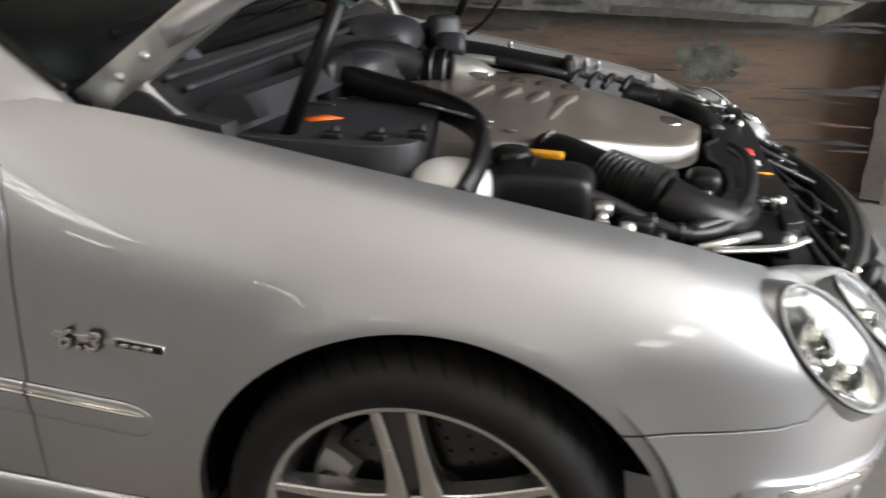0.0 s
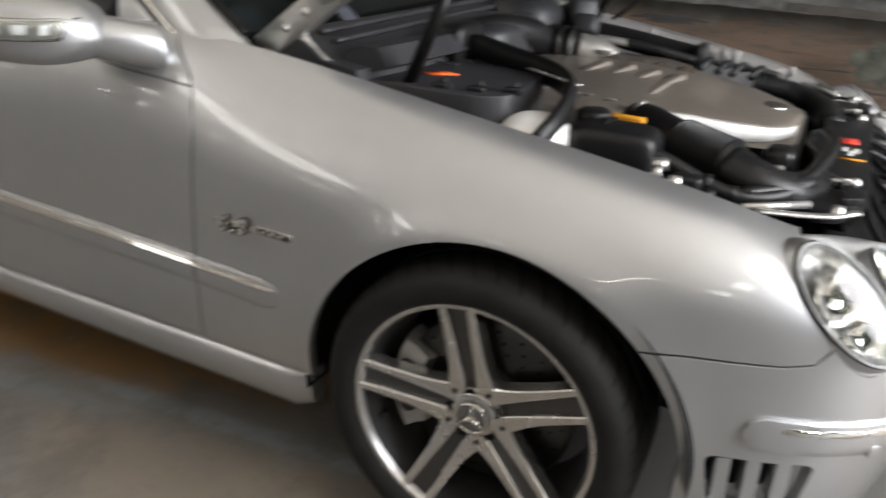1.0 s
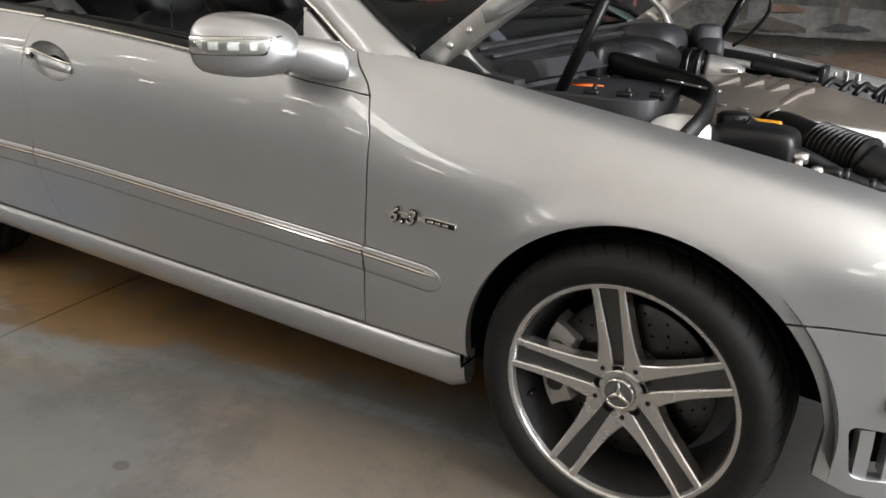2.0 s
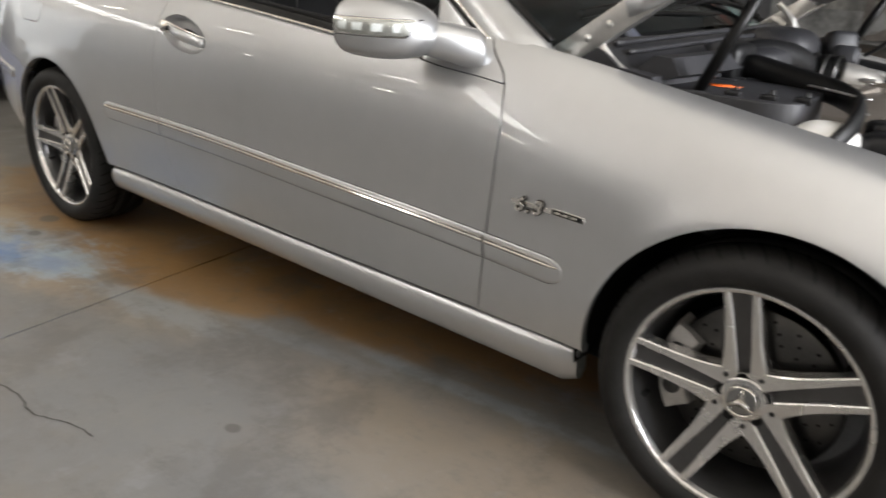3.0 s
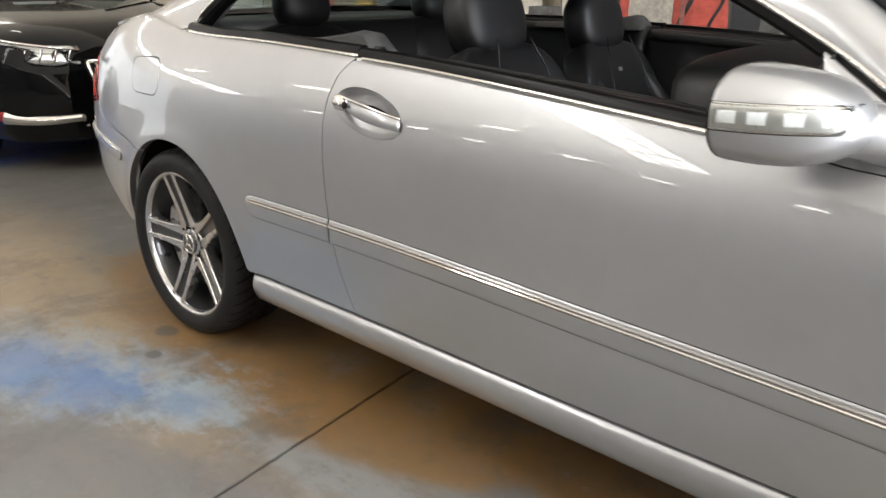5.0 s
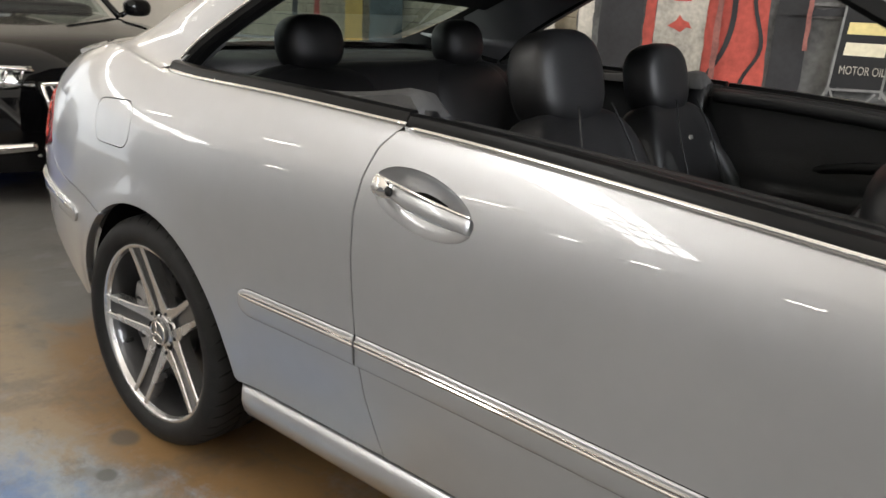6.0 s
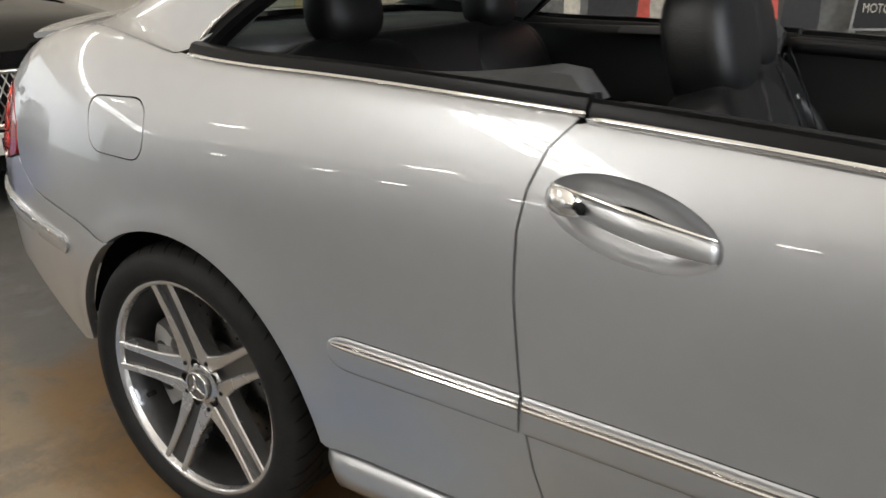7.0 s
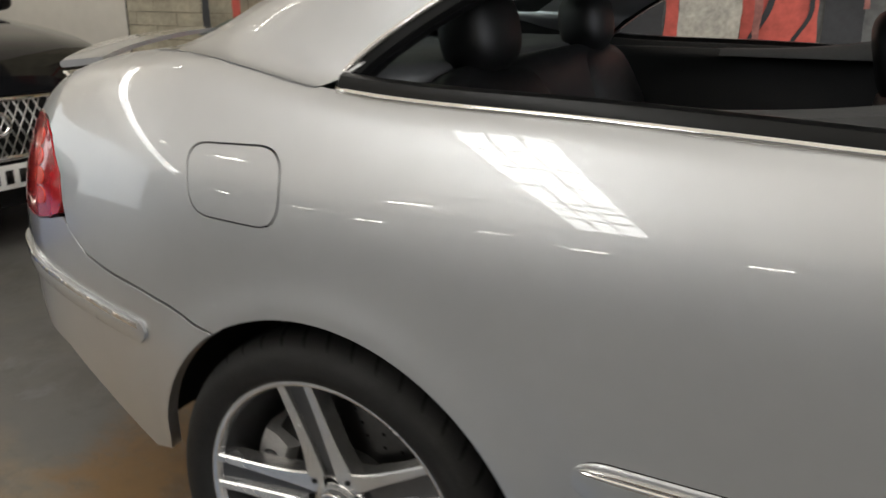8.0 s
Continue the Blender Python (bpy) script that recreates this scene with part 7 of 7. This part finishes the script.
def sedan_body(x):
    w, zt = float(HALF(x)), float(BELT(x))
    half = [(w * 0.90, 0.20), (w * 0.975, 0.26), (w, 0.42), (w, 0.60), (w * 0.985, zt - 0.12), (w * 0.95, zt - 0.03), (w * 0.86, zt + 0.01), (w * 0.6, zt + 0.045), (w * 0.3, zt + 0.055), (0, zt + 0.058)]
    return [(x, -y, z) for y, z in half] + [(x, y, z) for y, z in half[-2::-1]]


ARCHES = ((0.0, 0.335, 0.375), (-2.75, 0.335, 0.375))
rings = [sedan_body(x) for x in np.r_[np.linspace(0.93, 0.3, 16), np.linspace(0.25, -3.85, 60)]]
low = []
for r in rings:
    ring = []
    for x, y, z in r:
        for cx, cz, rad in ARCHES:
            d = abs(x - cx)
            if d < rad and z < cz + math.sqrt(rad * rad - d * d) and abs(y) > 0.5:
                z = cz + math.sqrt(rad * rad - d * d)
        ring.append((x, y, z))
    low.append(ring)
body = part("body", lofted(low, closed=False), BLACKPAINT, sedan, "glossy black bodywork")
part("nose", ([v for v in low[0]], [tuple(range(len(low[0])))]), BLACKPAINT, sedan)
GL = [(-0.42, 0.70, 1.0), (-0.95, 0.60, 1.36), (-1.25, 0.57, 1.42), (-2.0, 0.56, 1.45), (-2.7, 0.56, 1.40), (-3.35, 0.66, 1.04)]
gp = curve_points(GL, 40)
rings = []
for x, w, z in gp:
    base = float(BELT(x)) + 0.02
    rings.append([(x, -0.80 * (w / 0.7) ** 0.25, base), (x, -w, z - 0.03), (x, -w * 0.7, z), (x, 0, z + 0.01), (x, w * 0.7, z), (x, w, z - 0.03), (x, 0.80 * (w / 0.7) ** 0.25, base)])
SCREEN = glass("sedan_glass", (0.62, 0.68, 0.66))
def upward(vf):
    v, f = vf
    a, b, c = (np.array(v[i]) for i in f[len(f) // 2][:3])
    return (v, f) if np.cross(b - a, c - a)[2] > 0 else (v, [q[::-1] for q in f])
part("roof", upward(lofted([r[1:6] for r in rings[10:30]], closed=False)), BLACKPAINT, sedan)
part("windscreen", upward(lofted([[(x, y * 0.98, z) for x, y, z in r[1:6]] for r in rings[:11]], closed=False)), SCREEN, sedan, "windscreen with a paper behind it").visible_shadow = False
part("rear_window", upward(lofted([[(x, y * 0.98, z) for x, y, z in r[1:6]] for r in rings[29:]], closed=False)), SCREEN, sedan).visible_shadow = False
for sg in (-1, 1):
    part("rear_pillar", tube([(r[1][0], sg * abs(r[1][1]), r[1][2]) for r in rings[28::4]], 0.045, 16, 8), BLACKPAINT, sedan)
    part("centre_pillar", tube([(rings[22][0][0], sg * 0.78, rings[22][0][2]), (rings[22][1][0], sg * 0.57, rings[22][1][2])], 0.035, straight=True, sides=8), BLACKPAINT, sedan)
for sg in (-1, 1):
    side_glass = [[(r[0][0], sg * (abs(r[0][1]) + 0.004), r[0][2] + 0.01), (r[1][0], sg * (abs(r[1][1]) + 0.006), r[1][2] - 0.02)] for r in rings[6:36]]
    part("side_window", lofted(side_glass, closed=False), SCREEN, sedan).visible_shadow = False
    part("front_pillar", tube([(-0.42, sg * 0.74, 0.99), (-0.70, sg * 0.68, 1.19), (-0.95, sg * 0.61, 1.35)], 0.022, 16, 8), BLACKPAINT, sedan)
    part("door_mirror", blob((0.07, 0.10, 0.065), (-0.62, sg * 0.98, 1.05), 0.7, 0.7), BLACKPAINT, sedan, "black door mirror")
    part("mirror_stalk", tube([(-0.60, sg * 0.84, 0.99), (-0.62, sg * 0.92, 1.03)], 0.02, straight=True), BLACKPAINT, sedan)
    hl = []
    for s in np.linspace(0, 1, 14):
        y = 0.36 + 0.44 * s
        x = 0.905 - 0.21 * s**2.2
        h = 0.076 - 0.012 * s + 0.03 * s**3
        hl.append([(x + 0.02, sg * y, 0.635 + 0.03 * s), (x + 0.028, sg * y, 0.66 + 0.03 * s), (x - 0.005, sg * y, 0.635 + 0.03 * s + h * 1.6), (x - 0.10, sg * y * 0.97, 0.66 + 0.03 * s)])
    head = part("headlight", lofted(hl), REFLECTOR, sedan, "long clear headlight")
    part("headlight_lens", lofted([[(x + 0.006, y, z) for x, y, z in r] for r in hl]), GLASS, head).visible_shadow = False
    for k in range(5):
        y = 0.42 + 0.075 * k
        x = 0.905 - 0.21 * ((y - 0.36) / 0.44) ** 2.2
        part("headlight_blade", box((0.012, 0.012, 0.085), (x + 0.018, sg * y, 0.70), 0.003, m=Matrix.Rotation(radians(18 * sg), 4, "X")), CHROME, head)
    part("headlight_brow", tube([(0.925, sg * 0.36, 0.735), (0.90, sg * 0.55, 0.758), (0.82, sg * 0.70, 0.785), (0.72, sg * 0.79, 0.81)], 0.009, 18, 8), CHROME, head)
    for y, r in ((0.47, 0.04), (0.60, 0.036), (0.71, 0.03)):
        part("headlight_ring", revolve([(r * 0.3, 0.0), (r, 0.012), (r * 1.1, 0.016), (r * 1.15, 0.0)], 22, "x", (0.905 - 0.21 * ((y - 0.36) / 0.44) ** 2.2, sg * y, 0.695)), DARK_ALLOY, head)
    part("fog_strip", tube([(0.93, sg * 0.38, 0.335), (0.885, sg * 0.55, 0.33), (0.81, sg * 0.68, 0.335), (0.74, sg * 0.77, 0.355)], lambda s: 0.046 - 0.018 * (1 - s), 20, 12, 0.95), CHROME, sedan, "chrome strip over the fog light")
    part("side_reflector", blob((0.035, 0.016, 0.030), (0.735, sg * 0.795, 0.362), 0.6, 0.6, 14, 10), TAILRED, sedan, "small red side reflector")
    part("fog_lip", tube([(0.925, sg * 0.36, 0.285), (0.88, sg * 0.55, 0.28), (0.80, sg * 0.69, 0.285)], 0.010, 20, 8), ZINC, sedan)
# grille, badge plate and number plate with bars
grille = part("grille", prism(rounded([(-0.33, 0.66), (0.33, 0.66), (0.27, 0.42), (-0.27, 0.42)], 0.03, 4), 0.90, 0.945, "x", 0.004), WELL, sedan, "black grille with diamond mesh")
for k in range(-9, 10):
    for d in (-1, 1):
        y0, y1 = k * 0.045 - d * 0.06, k * 0.045 + d * 0.06
        lim = lambda v: max(-0.30, min(0.30, v))
        if abs(y0) < 0.31 and abs(y1) < 0.31:
            part("grille_wire", tube([(0.948, y0, 0.425), (0.948, y1, 0.655)], 0.0035, straight=True, sides=6), ZINC, grille)
part("grille_frame", tube([(0.945, y, z) for y, z in ((-0.33, 0.665), (0.33, 0.665))], 0.012, straight=True, sides=10), CHROME, grille)
part("grille_frame", tube([(0.945, y, z) for y, z in ((-0.27, 0.415), (0.27, 0.415))], 0.014, straight=True, sides=10), CHROME, grille)
for sg in (-1, 1):
    part("grille_frame", tube([(0.945, sg * 0.27, 0.415), (0.945, sg * 0.33, 0.665)], 0.012, straight=True, sides=10), CHROME, grille)
part("grille_emblem", revolve([(0.035, 0.948), (0.045, 0.955), (0.055, 0.952), (0.058, 0.944)], 28, "x", (0, 0, 0.56)), CHROME, grille)
plate = part("number_plate", box((0.012, 0.50, 0.105), (0.955, 0, 0.335), 0.003), WHITE, sedan, "white number plate")
for k in range(7):
    part("plate_bar", box((0.003, 0.035, 0.06), (0.962, -0.19 + 0.063 * k, 0.335), 0), SEAL, plate)
part("lower_intake", box((0.05, 0.95, 0.09), (0.895, 0, 0.255), 0.02), WELL, sedan)
part("paper_sheet", ([(-0.52, 0.05, 1.082), (-0.52, -0.26, 1.082), (-0.70, -0.20, 1.165), (-0.70, 0.10, 1.165)], [(0, 1, 2, 3)]), WHITE, sedan, "white paper lying behind the windscreen", smooth=False)
part("cabin_fill", box((2.6, 1.4, 0.4), (-1.9, 0, 0.72), 0.1), WELL, sedan)
part("dash", blob((0.25, 0.62, 0.10), (-0.72, 0, 0.98), 0.4, 0.3), LEATHER, sedan)
for sg in (-0.36, 0.36):
    part("seat_back", blob((0.09, 0.22, 0.30), (-1.65, sg, 1.0), 0.5, 0.5), LEATHER, sedan)
    part("seat_head", blob((0.06, 0.13, 0.09), (-1.72, sg, 1.34), 0.6, 0.6), LEATHER, sedan)


def sedan_wheel():
    w = new("wheel")
    w.parent = sedan
    part("tyre", revolve([(0.22, 0.0), (0.235, -0.012), (0.28, -0.014), (0.318, 0.002), (0.335, 0.03), (0.335, 0.19), (0.30, 0.22), (0.22, 0.21)], 60), RUBBER, w)
    rim = part("rim", revolve([(0.235, -0.006), (0.228, -0.010), (0.218, -0.002), (0.212, 0.03), (0.205, 0.15)], 60), ALLOY, w, "multi-spoke silver alloy wheel")
    for k in range(10):
        m = Matrix.Rotation(radians(36 * k), 4, "Y")
        vf = lofted([[(r, y, -h), (r, y, h), (r, y + 0.03, h), (r, y + 0.03, -h)] for r, y, h in ((0.03, 0.008, 0.016), (0.12, 0.0, 0.012), (0.222, -0.004, 0.016))])
        part("spoke", ([tuple(m @ Vector(v)) for v in vf[0]], vf[1]), ALLOY, rim, smooth=False)
    part("hub_cap", revolve([(0.001, -0.004), (0.03, 0.0), (0.05, 0.008)], 24), ALLOY, rim)
    part("wheel_back", revolve([(0.001, 0.10), (0.20, 0.10)], 40), WELL, w)
    return w


sw1 = sedan_wheel()
sw1.matrix_basis = pose(0, -0.895, 0.335)
copy_thing(sw1, pose(-2.75, -0.895, 0.335, 0, 20))
copy_thing(sw1, pose(0, 0.895, 0.335, 0, 0, 180))
copy_thing(sw1, pose(-2.75, 0.895, 0.335, 0, 10, 180))
for sg in (-1, 1):
    for cx, cz, rad in ARCHES:
        part("wheel_housing", lofted([[(cx + (rad + 0.004) * math.cos(a), sg * y, cz + (rad + 0.004) * math.sin(a)) for a in np.linspace(0, math.pi, 24)] for y in (0.89, 0.55)] + [[(cx, sg * 0.54, cz)] * 24], closed=False), WELL, sedan)
part("underside", box((4.2, 1.5, 0.06), (-1.45, 0, 0.24), 0.02), WELL, sedan)
sedan.matrix_basis = pose(-6.21, 0.46, 0, 0, 0, -3.8)
tagged(copy_thing(sedan, pose(-11.7, -1.5, 0, 0, 0, -3.8)), "dark saloon car parked farther back on the blue paint")


# ---- no piece deeper than thing, part, sub-part ----
def depth(ob):
    return 0 if ob.parent is None else 1 + depth(ob.parent)


for ob in list(bpy.data.objects):
    while depth(ob) > 2:
        ob.parent = ob.parent.parent
